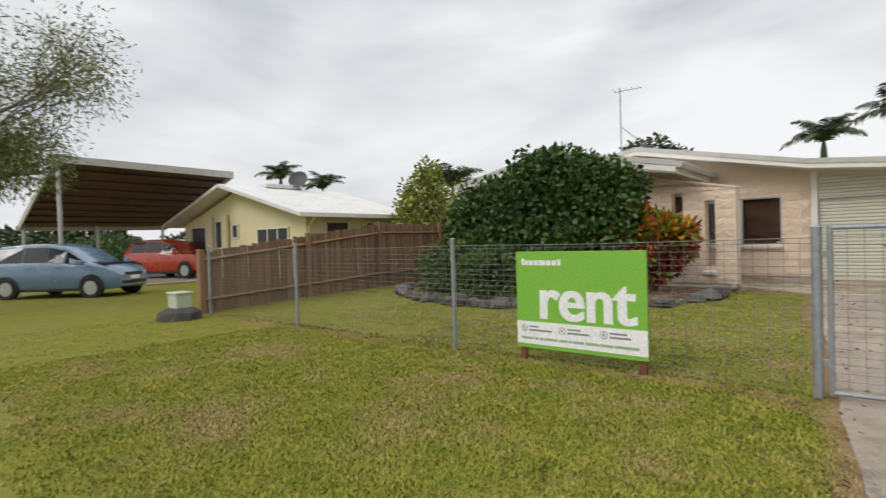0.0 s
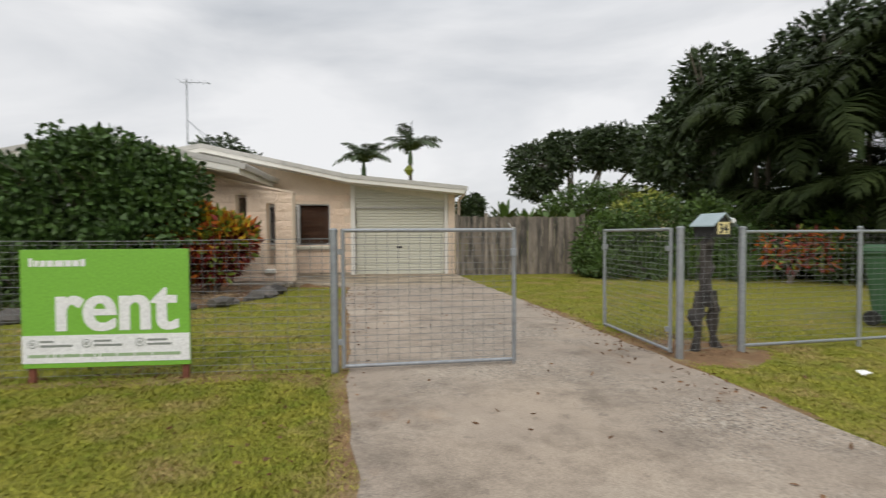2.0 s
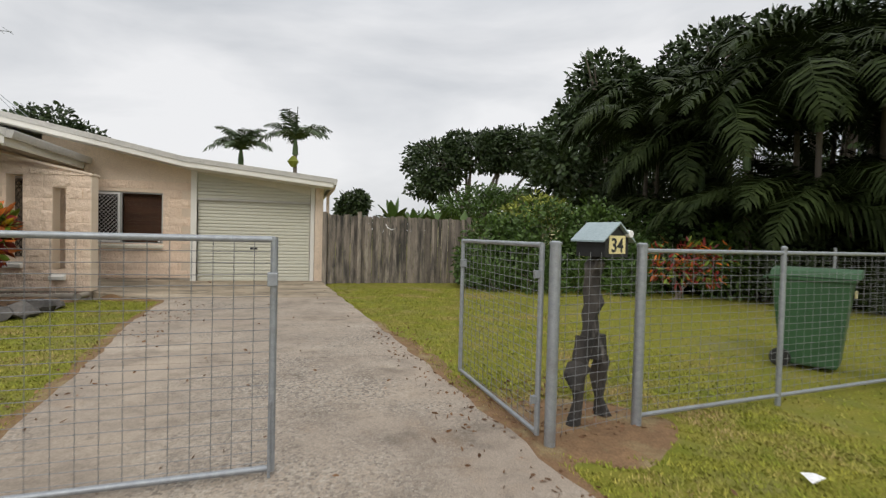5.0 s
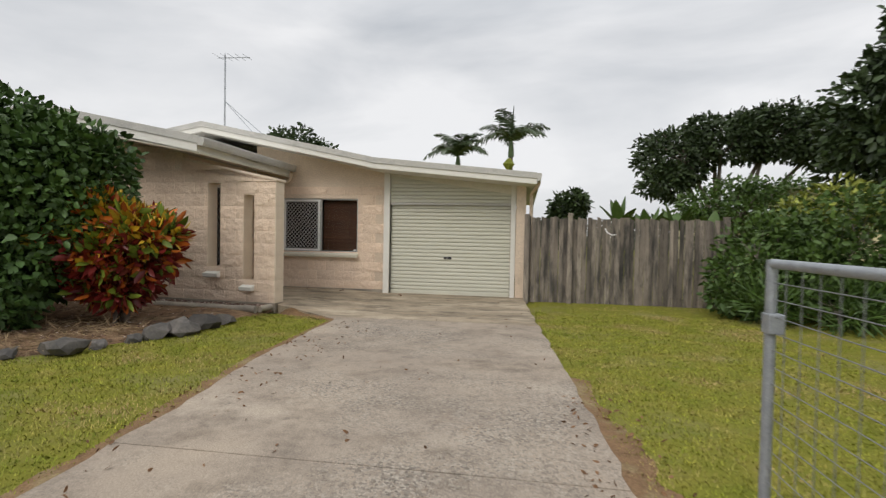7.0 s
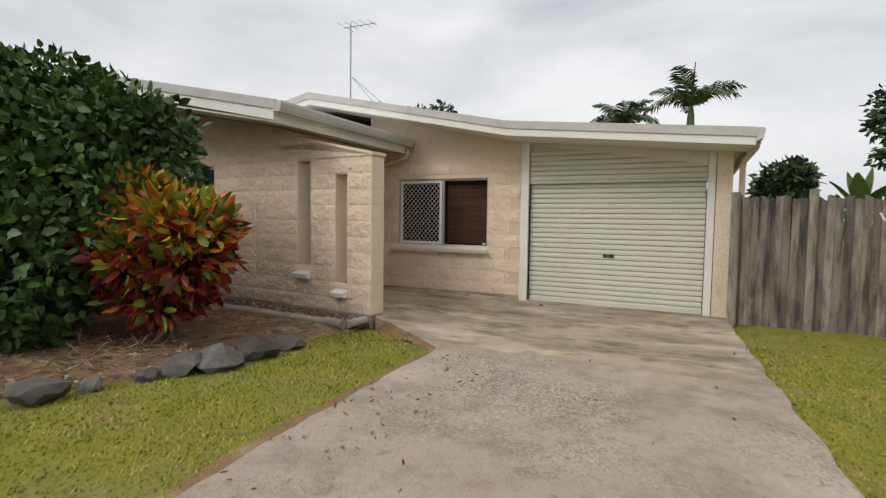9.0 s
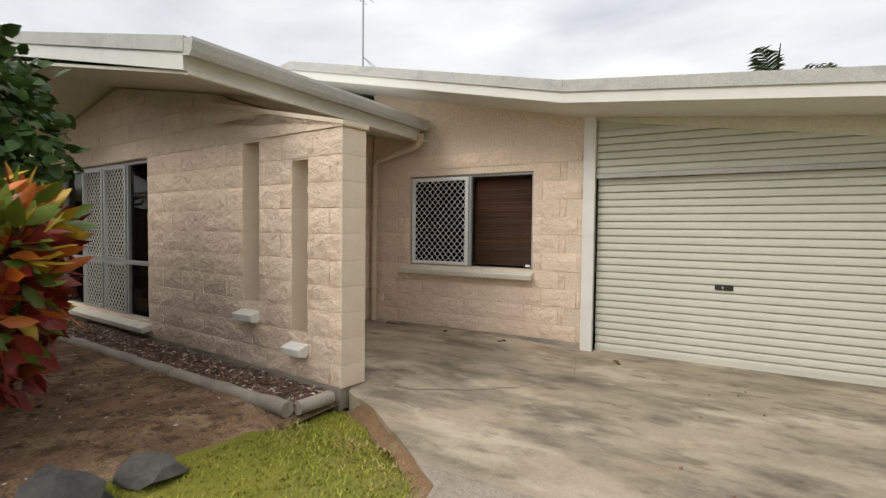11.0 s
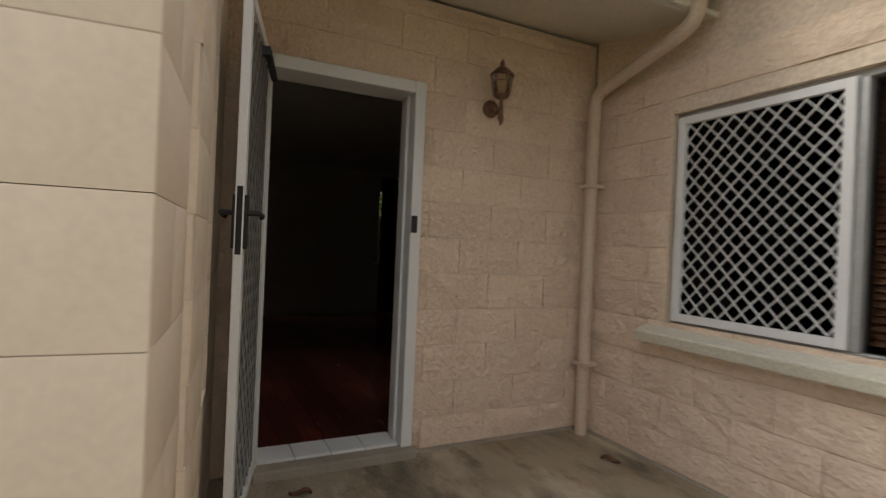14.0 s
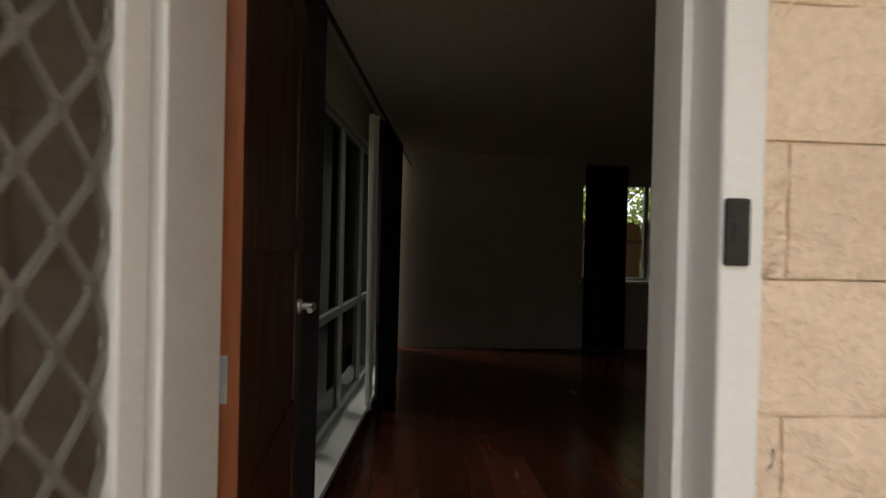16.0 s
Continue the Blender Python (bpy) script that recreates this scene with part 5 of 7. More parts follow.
def worn_patch(u, v):
    a = 2 * math.pi * u
    r = v * (0.62 + 0.22 * noise.noise(Vector((math.cos(a) * 1.6, math.sin(a) * 1.6, 5))))
    x, y = 4.72 + r * 1.15 * math.cos(a), 5.05 + r * math.sin(a)
    return x, y, lawn_height(x, y) + 0.008 - 0.012 * v ** 4


structure("soil_patch", [sheet(worn_patch, 40, 8)], SOIL, "bare trodden soil round the letterbox stump", "soil", True)


def fence_strip(u, v):
    x = -8.0 + 8.9 * u
    w = 0.55 * (0.6 + 0.7 * noise.noise(Vector((x * 1.1, 4, 0))) + 0.4 * noise.noise(Vector((x * 4.5, 2, 3))))
    y = FY - 0.10 + 0.05 * noise.noise(Vector((x * 2.0, 7, 1))) + (v - 0.5) * max(0.06, w) * (0.4 + 0.6 * u)
    return x, y, lawn_height(x, y) + 0.006 - 0.012 * (2 * v - 1) ** 4


structure("soil_edge_fence", [sheet(fence_strip, 140, 6)], SOIL, "bare soil and dry thatch under the wire fence", "soil", True)

# ---- planting ----
def leaf_mesh(name, pts, dirs, length, width, mat, seed=0, droop=0.25, mats=None, pick=None):
    """One folded leaf at each point, pointing along dirs; an island each."""
    rng = np.random.default_rng(seed)
    n = len(pts)
    d = dirs + rng.normal(0, 0.45, (n, 3))
    d[:, 2] -= droop
    d /= np.linalg.norm(d, axis=1)[:, None] + 1e-9
    side = np.cross(d, rng.normal(0, 1, (n, 3)))
    side /= np.linalg.norm(side, axis=1)[:, None] + 1e-9
    up = np.cross(side, d)
    L = (length * rng.uniform(0.65, 1.25, n))[:, None]
    W = (width * rng.uniform(0.7, 1.2, n))[:, None]
    near, far_ = pts + d * L * 0.3 - up * W * 0.1, pts + d * L * 0.68 - up * W * 0.1
    v = np.stack([pts, near + side * W * 0.47 + up * W * 0.2, far_ + side * W * 0.38 + up * W * 0.16, pts + d * L - up * W * 0.12,
                  far_ - side * W * 0.38 + up * W * 0.16, near - side * W * 0.47 + up * W * 0.2], 1).reshape(-1, 3)
    me = bpy.data.meshes.new(name)
    b = np.arange(n)[:, None] * 6
    f = np.concatenate([b + [0, 1, 2, 3], b + [0, 3, 4, 5]], 1).reshape(-1, 4)
    me.vertices.add(len(v))
    me.vertices.foreach_set("co", v.ravel())
    me.loops.add(f.size)
    me.loops.foreach_set("vertex_index", f.ravel().astype(np.int32))
    me.polygons.add(len(f))
    me.polygons.foreach_set("loop_start", (np.arange(len(f)) * 4).astype(np.int32))
    for m in (mats or [mat]):
        me.materials.append(m)
    if mats:
        me.polygons.foreach_set("material_index", np.repeat(pick, 2).astype(np.int32))
    me.update(calc_edges=True)
    me.validate()
    return me


STRAW = material("dry_straw", (0.34, 0.25, 0.14), (0.22, 0.15, 0.085), 20, 0.9, 0.0, 90, vary=0.4, island=True)
tagged(part("dry_straw", leaf_mesh("dry_straw", STRAW_AT, STRAW_TO, 0.16, 0.009, STRAW, 12, 0.0), None), "dry straw and grass clippings on the garden soil", "straw", kind="stuff")


def blob_points(blobs, n, seed, shell=0.55):
    """Points and outward directions in a crown made of ellipsoids (x, y, z, rx, ry, rz), fewest in its gaps."""
    rng = np.random.default_rng(seed)
    w = np.array([b[3] * b[4] + b[3] * b[5] for b in blobs])
    which = rng.choice(len(blobs), n, p=w / w.sum())
    bl = np.array(blobs)[which]
    d = rng.normal(0, 1, (n, 3))
    d /= np.linalg.norm(d, axis=1)[:, None]
    clump = np.sin(d[:, 0] * 7 + bl[:, 0] * 3) * np.sin(d[:, 1] * 6 + bl[:, 1] * 5) * np.sin(d[:, 2] * 8 + bl[:, 2])
    r = (shell + (1.02 - shell) * rng.uniform(0, 1, n) ** 0.6) * (1 + 0.13 * clump)
    return bl[:, :3] + d * bl[:, 3:] * r[:, None], d


def lobes(blobs, k, seed):
    """Smaller clumps over each ellipsoid, for an uneven outline."""
    rng = np.random.default_rng(seed + 500)
    out = []
    for x, y, z, a, b, c in blobs:
        for _ in range(k):
            d = rng.normal(0, 1, 3)
            d /= np.linalg.norm(d)
            s = rng.uniform(0.26, 0.48)
            out.append((x + d[0] * a * 0.78, y + d[1] * b * 0.78, z + d[2] * c * 0.78, a * s, b * s, c * s * 1.05))
    return out


def plant(name, base, blobs, n, length, width, mat, label, category, seed, stems=4, bark=BARK, stem_r=0.05, shell=0.55, group="", mats=None, pick=None, droop=0.25):
    th = thing(name, (*base, 0), label, category, group)
    rr_ = random.Random(seed)
    geos = []
    for k in range(stems):
        b = blobs[k % len(blobs)]
        s = Vector((base[0] + rr_.uniform(-0.1, 0.1), base[1] + rr_.uniform(-0.1, 0.1), -0.05))
        e = Vector((b[0] + rr_.uniform(-0.3, 0.3) * b[3], b[1] + rr_.uniform(-0.3, 0.3) * b[4], b[2] + rr_.uniform(0, 0.4) * b[5]))
        mid = s.lerp(e, 0.5) + Vector((rr_.uniform(-0.15, 0.15), rr_.uniform(-0.15, 0.15), 0.12)) * (e - s).length * 0.4
        geos.append(tube([s, s.lerp(mid, 0.5), mid, mid.lerp(e, 0.5), e], [stem_r, stem_r * 0.85, stem_r * 0.65, stem_r * 0.45, stem_r * 0.2], 7))
        for _ in range(3):
            tip = e + Vector((rr_.uniform(-1, 1) * b[3], rr_.uniform(-1, 1) * b[4], rr_.uniform(0, 0.8) * b[5])) * 0.8
            geos.append(tube([mid.lerp(e, 0.6), mid.lerp(e, 0.6).lerp(tip, 0.6), tip], [stem_r * 0.35, stem_r * 0.25, stem_r * 0.08], 5))
    part("trunk", geos, bark, th, smooth=True)
    p1, d1 = blob_points(blobs, n // 3, seed, shell)
    p2, d2 = blob_points(lobes(blobs, 16, seed), n - n // 3, seed + 1, 0.35)
    p, d = np.concatenate([p1, p2]), np.concatenate([d1, d2])
    keep = p[:, 2] > 0.03
    p, d = p[keep], d[keep]
    pk = pick(p, d) if pick else None
    part("crown", leaf_mesh("crown", p, d, length, width, mat, seed, droop, mats, pk), None, th)
    return th


def croton_pick(p, d):
    rng = np.random.default_rng(5)
    h = (p[:, 2] - 0.35) / 1.5 + rng.normal(0, 0.22, len(p)) + 0.15 * d[:, 2]
    u = rng.uniform(0, 1, len(p))
    return np.where(h > 0.78, np.where(u < 0.42, 1, np.where(u < 0.80, 0, 2)), np.where(h > 0.42, np.where(u < 0.15, 1, np.where(u < 0.48, 0, np.where(u < 0.68, 2, 3))), np.where(u < 0.72, 3, np.where(u < 0.86, 2, 0))))


plant("croton_shrub", (-2.15, 10.8), [(-2.15, 10.78, 1.16, 0.70, 0.58, 0.58), (-2.72, 10.76, 1.08, 0.46, 0.44, 0.46), (-1.66, 10.74, 1.08, 0.42, 0.42, 0.44), (-2.15, 10.8, 0.66, 0.54, 0.46, 0.34)],
      5200, 0.19, 0.088, None, "croton shrub with yellow, orange and dark red leaves", "shrub", 3, 7, stem_r=0.03, mats=CROTON, pick=croton_pick, droop=-0.1)
plant("green_shrub", (-4.5, 10.6), [(-4.4, 10.5, 1.9, 1.25, 1.1, 1.25), (-3.2, 10.6, 1.6, 1.05, 1.0, 1.15), (-3.0, 11.0, 2.05, 0.7, 0.8, 0.7), (-5.6, 10.5, 1.6, 1.15, 1.1, 1.2), (-4.0, 10.6, 2.55, 0.95, 0.8, 0.75), (-6.4, 10.7, 1.35, 0.8, 0.9, 1.0),
                                   (-4.9, 9.9, 0.9, 1.0, 0.9, 0.85), (-3.3, 9.9, 0.8, 0.8, 0.8, 0.75)], 27000, 0.125, 0.09, LEAF_BUSH, "large dense dark green garden shrub", "shrub", 7, 10, shell=0.7)
plant("low_shrub", (-5.7, 9.1), [(-5.7, 9.2, 0.55, 1.0, 0.7, 0.6), (-4.7, 8.9, 0.5, 0.9, 0.6, 0.55), (-6.6, 9.6, 0.55, 0.8, 0.7, 0.6)], 7000, 0.10, 0.06, LEAF_HEDGE, "low leafy green shrub at the bed edge", "shrub", 8, 8, stem_r=0.02)
plant("lime_tree", (-11.6, 14.6), [(-11.6, 14.6, 2.7, 0.9, 0.9, 1.2), (-12.2, 14.6, 2.2, 0.8, 0.8, 1.0), (-11.4, 14.6, 3.6, 0.5, 0.5, 0.8)], 3600, 0.18, 0.095, LEAF_LIME, "tall lime-green shrub beyond the timber fence", "shrub", 9, 5, stem_r=0.03)
plant("back_tree", (-7.0, 26.5), [(-7.0, 26.5, 5.0, 1.3, 1.3, 1.0), (-6.0, 26.5, 4.7, 1.0, 1.0, 0.8)], 3000, 0.22, 0.12, LEAF_DARK, "dark tree behind the house", "tree", 10, 4, stem_r=0.1)

# hedge of mixed shrubs along the side boundary; last three leaf-coloured for the palms' shade
for k, (x, y, h, w, mat_) in enumerate(((7.75, 14.6, 1.75, 0.95, LEAF_HEDGE), (9.0, 14.3, 2.2, 1.1, LEAF_HEDGE), (10.5, 14.0, 2.1, 1.1, LEAF_HEDGE), (11.8, 13.2, 1.9, 1.1, LEAF_BUSH),
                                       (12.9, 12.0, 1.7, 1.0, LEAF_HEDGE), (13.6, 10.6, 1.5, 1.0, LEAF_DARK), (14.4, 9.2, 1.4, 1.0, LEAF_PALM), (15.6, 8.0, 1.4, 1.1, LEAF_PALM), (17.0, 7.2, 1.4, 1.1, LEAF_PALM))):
    plant("hedge_shrub", (x, y), [(x, y, h * 0.55, w, w * 0.8, h * 0.5), (x + 0.5, y + 0.2, h * 0.6, w * 0.7, w * 0.7, h * 0.45), (x - 0.4, y - 0.3, h * 0.35, w * 0.8, w * 0.7, h * 0.38)], 5200, 0.13, 0.07, mat_,
          "leafy green hedge shrub along the boundary", "shrub", 40 + k, 5, stem_r=0.03, group="hedge shrubs", shell=0.65)
plant("lime_shrub", (9.6, 15.6), [(9.6, 15.6, 2.0, 0.8, 0.6, 0.55), (8.9, 15.7, 1.8, 0.5, 0.5, 0.4)], 1500, 0.18, 0.06, LEAF_LIME, "yellow-green shrub behind the hedge", "shrub", 61, 4, stem_r=0.03)
plant("red_croton", (11.0, 11.6), [(11.0, 11.6, 0.9, 0.7, 0.5, 0.5), (11.6, 11.2, 0.8, 0.5, 0.5, 0.45)], 380, 0.20, 0.06, None, "pink and red leaved shrub in the side garden", "shrub", 62, 5, stem_r=0.02, mats=CROTON,
      pick=lambda p, d: np.random.default_rng(2).choice([0, 2, 3], len(p)))
for k, (x, y) in enumerate(((7.4, 13.6), (8.3, 13.2), (9.4, 12.9), (10.4, 12.4))):
    plant("border_plant", (x, y), [(x, y, 0.3, 0.45, 0.4, 0.35)], 420, 0.30, 0.035, LEAF_HEDGE, "strappy green border plant below the hedge", "plant", 70 + k, 2, stem_r=0.015, group="border plants", droop=-0.3)


# palms
def frond_mesh(name, length, lift, fall, n, leaf_l, leaf_w, mat, seed):
    """A feather frond from the origin along +x: an arched rib with drooping leaflets on both sides."""
    rnd = random.Random(seed)
    rib = []
    ang, p = radians(lift), Vector((0, 0, 0))
    for i in range(n + 1):
        rib.append(p.copy())
        p = p + Vector((math.cos(ang), 0, math.sin(ang))) * (length / n)
        ang -= radians(fall) / n
    v, f = tube(rib[::2] + [rib[-1]], [0.022 * (1 - 0.85 * i / len(rib[::2])) for i in range(len(rib[::2]) + 1)], 4)
    for i in range(2, n + 1):
        t = i / n
        for sgn in (1, -1):
            l = leaf_l * math.sin(math.pi * (0.12 + 0.83 * t)) * rnd.uniform(0.85, 1.1)
            d = (rib[i] - rib[i - 1]).normalized()
            out = (Vector((0, sgn, 0)) * 0.8 + d * 0.55 + Vector((0, 0, rnd.uniform(-0.35, 0.15)))).normalized()
            m1 = rib[i] + out * l * 0.55
            tip = rib[i] + out * l + Vector((0, 0, -l * rnd.uniform(0.2, 0.45)))
            w = d * leaf_w * 0.5
            k = len(v)
            v += [tuple(rib[i] - w * 0.6), tuple(rib[i] + w * 0.6), tuple(m1 + w), tuple(m1 - w), tuple(tip)]
            f += [(k, k + 1, k + 2, k + 3), (k + 3, k + 2, k + 4)]
    return geo_mesh(name, [(v, f)], mat)


def palm(place, height, r, fronds, meshes, label, seed, lean=0.0, shaft=True, group="", sweep=(-25, 18)):
    x, y = place
    th = thing("palm", (x, y, 0), label, "palm tree", group)
    rnd = random.Random(seed)
    top = Vector((x + lean, y, height))
    pts = [Vector((x, y, -0.05)).lerp(top, t) + Vector((lean * 0.3 * math.sin(math.pi * t), 0, 0)) for t in (0, 0.2, 0.4, 0.6, 0.8, 1.0)]
    part("trunk", [tube(pts, [r * 1.2, r, r * 0.95, r * 0.9, r * 0.85, r * 0.8], 9)], BARK, th, smooth=True)
    if shaft:
        part("crownshaft", [tube([top, top + Vector((0, 0, 0.45)), top + Vector((0, 0, 0.9))], [r * 1.25, r * 1.1, r * 0.5], 9)], LEAF_PALM_LIGHT, th, smooth=True)
        top = top + Vector((0, 0, 0.75))
    for k in range(fronds):
        ob = part("frond", rnd.choice(meshes), None, th)
        tilt = rnd.uniform(*sweep)
        s = rnd.uniform(0.85, 1.1)
        ob.matrix_basis = Matrix.Translation(top) @ pose(0, 0, 0, rnd.uniform(-15, 15), tilt, 360 * k / fronds + rnd.uniform(-14, 14)) @ Matrix.Diagonal((s, s, s, 1))
    return th


ROYAL = [frond_mesh("royal_frond", 2.3, 60, 105, 34, 0.62, 0.085, LEAF_ROYAL, k) for k in range(3)]
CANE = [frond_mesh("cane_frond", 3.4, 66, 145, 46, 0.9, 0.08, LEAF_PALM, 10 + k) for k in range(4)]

p1 = palm((2.6, 32.0), 5.6, 0.13, 11, ROYAL, "slender palm with feathery crown behind the house", 1, group="palms behind the house", sweep=(-42, 14))
part("spear", [tube([(2.6, 32, 6.2), (2.62, 32, 7.2), (2.70, 32, 8.3)], [0.07, 0.06, 0.015], 7)], LEAF_PALM, p1, "dark unopened spear leaf")
part("fruit", [lumpy([(2.5, 31.9, 5.5), (2.5, 31.85, 5.2), (2.5, 31.9, 4.9)], [0.1, 0.32, 0.12], 3)], LEAF_LIME, p1)
palm((-0.3, 32.5), 4.9, 0.13, 13, ROYAL, "palm with feathery crown behind the house", 2, group="palms behind the house", sweep=(-42, 14))
palm((-34.6, 23.3), 5.7, 0.16, 13, ROYAL, "palm behind the neighbouring house", 3, group="palms behind the neighbour", sweep=(-38, 14))
palm((-32.4, 25.7), 4.9, 0.16, 13, ROYAL, "palm behind the neighbouring house", 4, group="palms behind the neighbour", sweep=(-38, 14))
palm((-14.5, 20.0), 3.1, 0.14, 11, ROYAL, "small palm beyond the timber fence", 5)

rr = random.Random(31)
clump = [(13.4, 11.6, 3.0), (14.2, 10.6, 3.8), (15.0, 11.8, 4.4), (15.2, 9.6, 3.4), (16.2, 10.6, 4.6), (16.4, 8.8, 3.6), (17.4, 9.6, 4.8), (17.8, 7.9, 3.7), (18.6, 8.8, 4.6), (19.4, 7.4, 3.9), (20.2, 8.4, 4.8), (21.2, 7.2, 4.4), (14.4, 13.0, 4.2), (16.2, 12.4, 5.0), (18.4, 10.6, 5.2), (22.5, 8.0, 5.0), (20.6, 10.2, 5.4), (13.0, 13.6, 2.6), (12.8, 15.0, 3.4), (14.0, 15.6, 4.2), (15.4, 14.4, 5.0), (17.6, 12.0, 5.4)]
for k, (x, y, h) in enumerate(clump):
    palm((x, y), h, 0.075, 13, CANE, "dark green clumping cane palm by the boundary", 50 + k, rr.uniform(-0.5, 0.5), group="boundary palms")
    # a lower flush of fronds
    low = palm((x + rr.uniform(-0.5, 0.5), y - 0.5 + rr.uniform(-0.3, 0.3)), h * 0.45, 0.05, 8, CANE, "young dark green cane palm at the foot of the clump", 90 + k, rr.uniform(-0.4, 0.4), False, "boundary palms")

# understory at the foot of the palms, its near-black leaf colour standing in for shade
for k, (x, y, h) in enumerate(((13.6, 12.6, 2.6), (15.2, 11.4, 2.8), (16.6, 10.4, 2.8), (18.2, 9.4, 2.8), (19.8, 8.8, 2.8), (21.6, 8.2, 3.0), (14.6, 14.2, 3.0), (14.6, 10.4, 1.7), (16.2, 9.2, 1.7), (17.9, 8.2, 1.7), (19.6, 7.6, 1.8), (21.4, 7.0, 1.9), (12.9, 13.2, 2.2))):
    plant("understory_shrub", (x, y), [(x, y, h * 0.45, 1.3, 0.9, h * 0.5), (x + 0.9, y, h * 0.4, 0.9, 0.8, h * 0.45)], 4200, 0.28, 0.13, LEAF_PALM, "leafy shrub under the palms with shade in its dark leaf colour", "shrub", 140 + k, 4, stem_r=0.04, group="understory shrubs")

# trees on the right and far behind
plant("broad_tree", (15.6, 21.0), [(14.2, 21, 5.0, 2.2, 2.0, 1.8), (16.4, 21.5, 6.6, 2.3, 2.2, 2.0), (15.2, 21, 7.6, 1.6, 1.6, 1.5), (18.6, 21, 6.6, 2.4, 2.2, 2.2), (13.6, 20.5, 3.4, 1.9, 1.8, 1.4), (17.5, 20, 4.2, 2.4, 2.0, 1.8), (19.6, 20, 8.8, 2.0, 2.0, 1.7)],
      26000, 0.28, 0.15, LEAF_DARK, "large dark broad-leaved tree beyond the hedge", "tree", 101, 9, stem_r=0.2, shell=0.6)
plant("broad_tree", (24.0, 18.0), [(22.5, 18, 8.5, 2.6, 2.4, 2.2), (25.5, 18, 9.5, 3.0, 2.6, 2.2), (28.5, 18, 8.8, 3.0, 2.6, 2.4), (24.0, 17, 5.5, 3.2, 2.6, 2.6), (28.0, 16, 5.0, 3.2, 2.8, 3.0), (31.5, 17, 8.0, 3.0, 2.6, 3.0)], 26000, 0.30, 0.15, LEAF_DARK,
      "tall dark tree behind the palms", "tree", 102, 9, stem_r=0.24, shell=0.6)
plant("spreading_tree", (14.6, 36.0), [(12.0, 36, 6.2, 2.3, 2.0, 1.5), (14.6, 36, 7.2, 2.4, 2.0, 1.4), (17.2, 36, 7.4, 2.4, 2.0, 1.5), (19.6, 36, 7.2, 2.2, 2.0, 1.7), (11.2, 35, 4.6, 1.4, 1.4, 1.0)], 16000, 0.30, 0.16, LEAF_DARK,
      "dark spreading tree in the distance", "tree", 103, 8, stem_r=0.2)
plant("bushy_tree", (13.0, 30.0), [(12.6, 30, 2.4, 2.2, 1.6, 1.7), (14.6, 30, 2.6, 2.0, 1.6, 1.8)], 6000, 0.22, 0.12, LEAF_HEDGE, "rounded green tree behind the back fence", "tree", 104, 5, stem_r=0.12)
plant("small_tree", (5.2, 22.0), [(4.75, 22, 1.9, 0.55, 0.6, 0.95), (5.0, 22, 2.45, 0.42, 0.45, 0.5)], 2000, 0.2, 0.1, LEAF_DARK, "small dark tree behind the garage", "tree", 105, 4, stem_r=0.07)
plant("side_tree", (-12.5, 18.2), [(-12.5, 18.2, 2.5, 1.4, 1.4, 1.2), (-13.0, 17.0, 2.0, 1.0, 1.0, 0.9)], 5000, 0.16, 0.08, LEAF_LIME, "bright green tree beyond the side fence", "tree", 106, 4, stem_r=0.06)


def banana(x, y, h, seed):
    th = thing("banana_plant", (x, y, 0), "banana plant with broad upright leaves behind the fence", "plant", "banana plants")
    rnd = random.Random(seed)
    part("stem", [tube([(x, y, -0.05), (x, y, h * 0.6)], [0.11, 0.08], 9)], LEAF_LIME, th, smooth=True)
    for k in range(6):
        a = 60 * k + rnd.uniform(-20, 20)
        lift = rnd.uniform(45, 82)

        def at(u, v, lift=lift):
            L = 1.3
            s = v * L
            z = s * math.sin(radians(lift)) - 0.35 * v * v * math.cos(radians(lift)) * L
            return (s * math.cos(radians(lift)), (u - 0.5) * 0.42 * math.sin(math.pi * min(1, 0.08 + 0.9 * v)), z + abs(u - 0.5) * 0.1)
        part("leaf", placed([sheet(at, 4, 8)], pose(x, y, h * 0.58, 0, 0, a)), LEAF_HEDGE, th, smooth=True)


for k, (x, y) in enumerate(((7.6, 23.0), (8.6, 23.5), (6.8, 24.0), (9.6, 23.0))):
    banana(x, y, 2.3 + 0.3 * (k % 3), k)

# airy tree on the verge by the carport
verge = thing("verge_tree", (-14.2, 0.9, 0), "sparse fine-leaved tree with twisting pale limbs", "tree")
rr = random.Random(77)
limbs, tufts = [], []


def grow(p, d, length, r, depth):
    q = p + d * length
    mid = p.lerp(q, 0.5) + Vector((rr.uniform(-1, 1), rr.uniform(-1, 1), rr.uniform(-0.3, 0.6))) * length * 0.10
    limbs.append(tube([p, mid, q], [r, r * 0.85, r * 0.68], 6))
    if depth == 0:
        tufts.append(q)
        return
    for _ in range(3 if depth > 1 else 4):
        nd = (d + Vector((rr.uniform(-1, 1), rr.uniform(-1, 1), rr.uniform(-0.25, 0.6))) * 0.75).normalized()
        grow(q, nd, length * rr.uniform(0.6, 0.85), r * 0.62, depth - 1)
    if depth < 3:
        tufts.append(q)


for a in (-0.5, 0.1, 0.6):
    grow(Vector((-14.2, 0.9, 1.1)), Vector((a * 0.35 - 0.12, a * 0.55 + 0.05, 1.0)).normalized(), 2.05, 0.06, 4)
for d in ((-0.25, 0.45, 0.85), (0.0, 0.30, 0.95), (-0.35, 0.2, 0.9)):
    grow(Vector((-14.2, 0.9, 1.1)), Vector(d).normalized(), 1.35, 0.05, 4)
limbs.append(tube([(-14.2, 0.9, -0.1), (-14.18, 0.9, 0.6), (-14.2, 0.9, 1.15)], [0.13, 0.10, 0.09], 9))
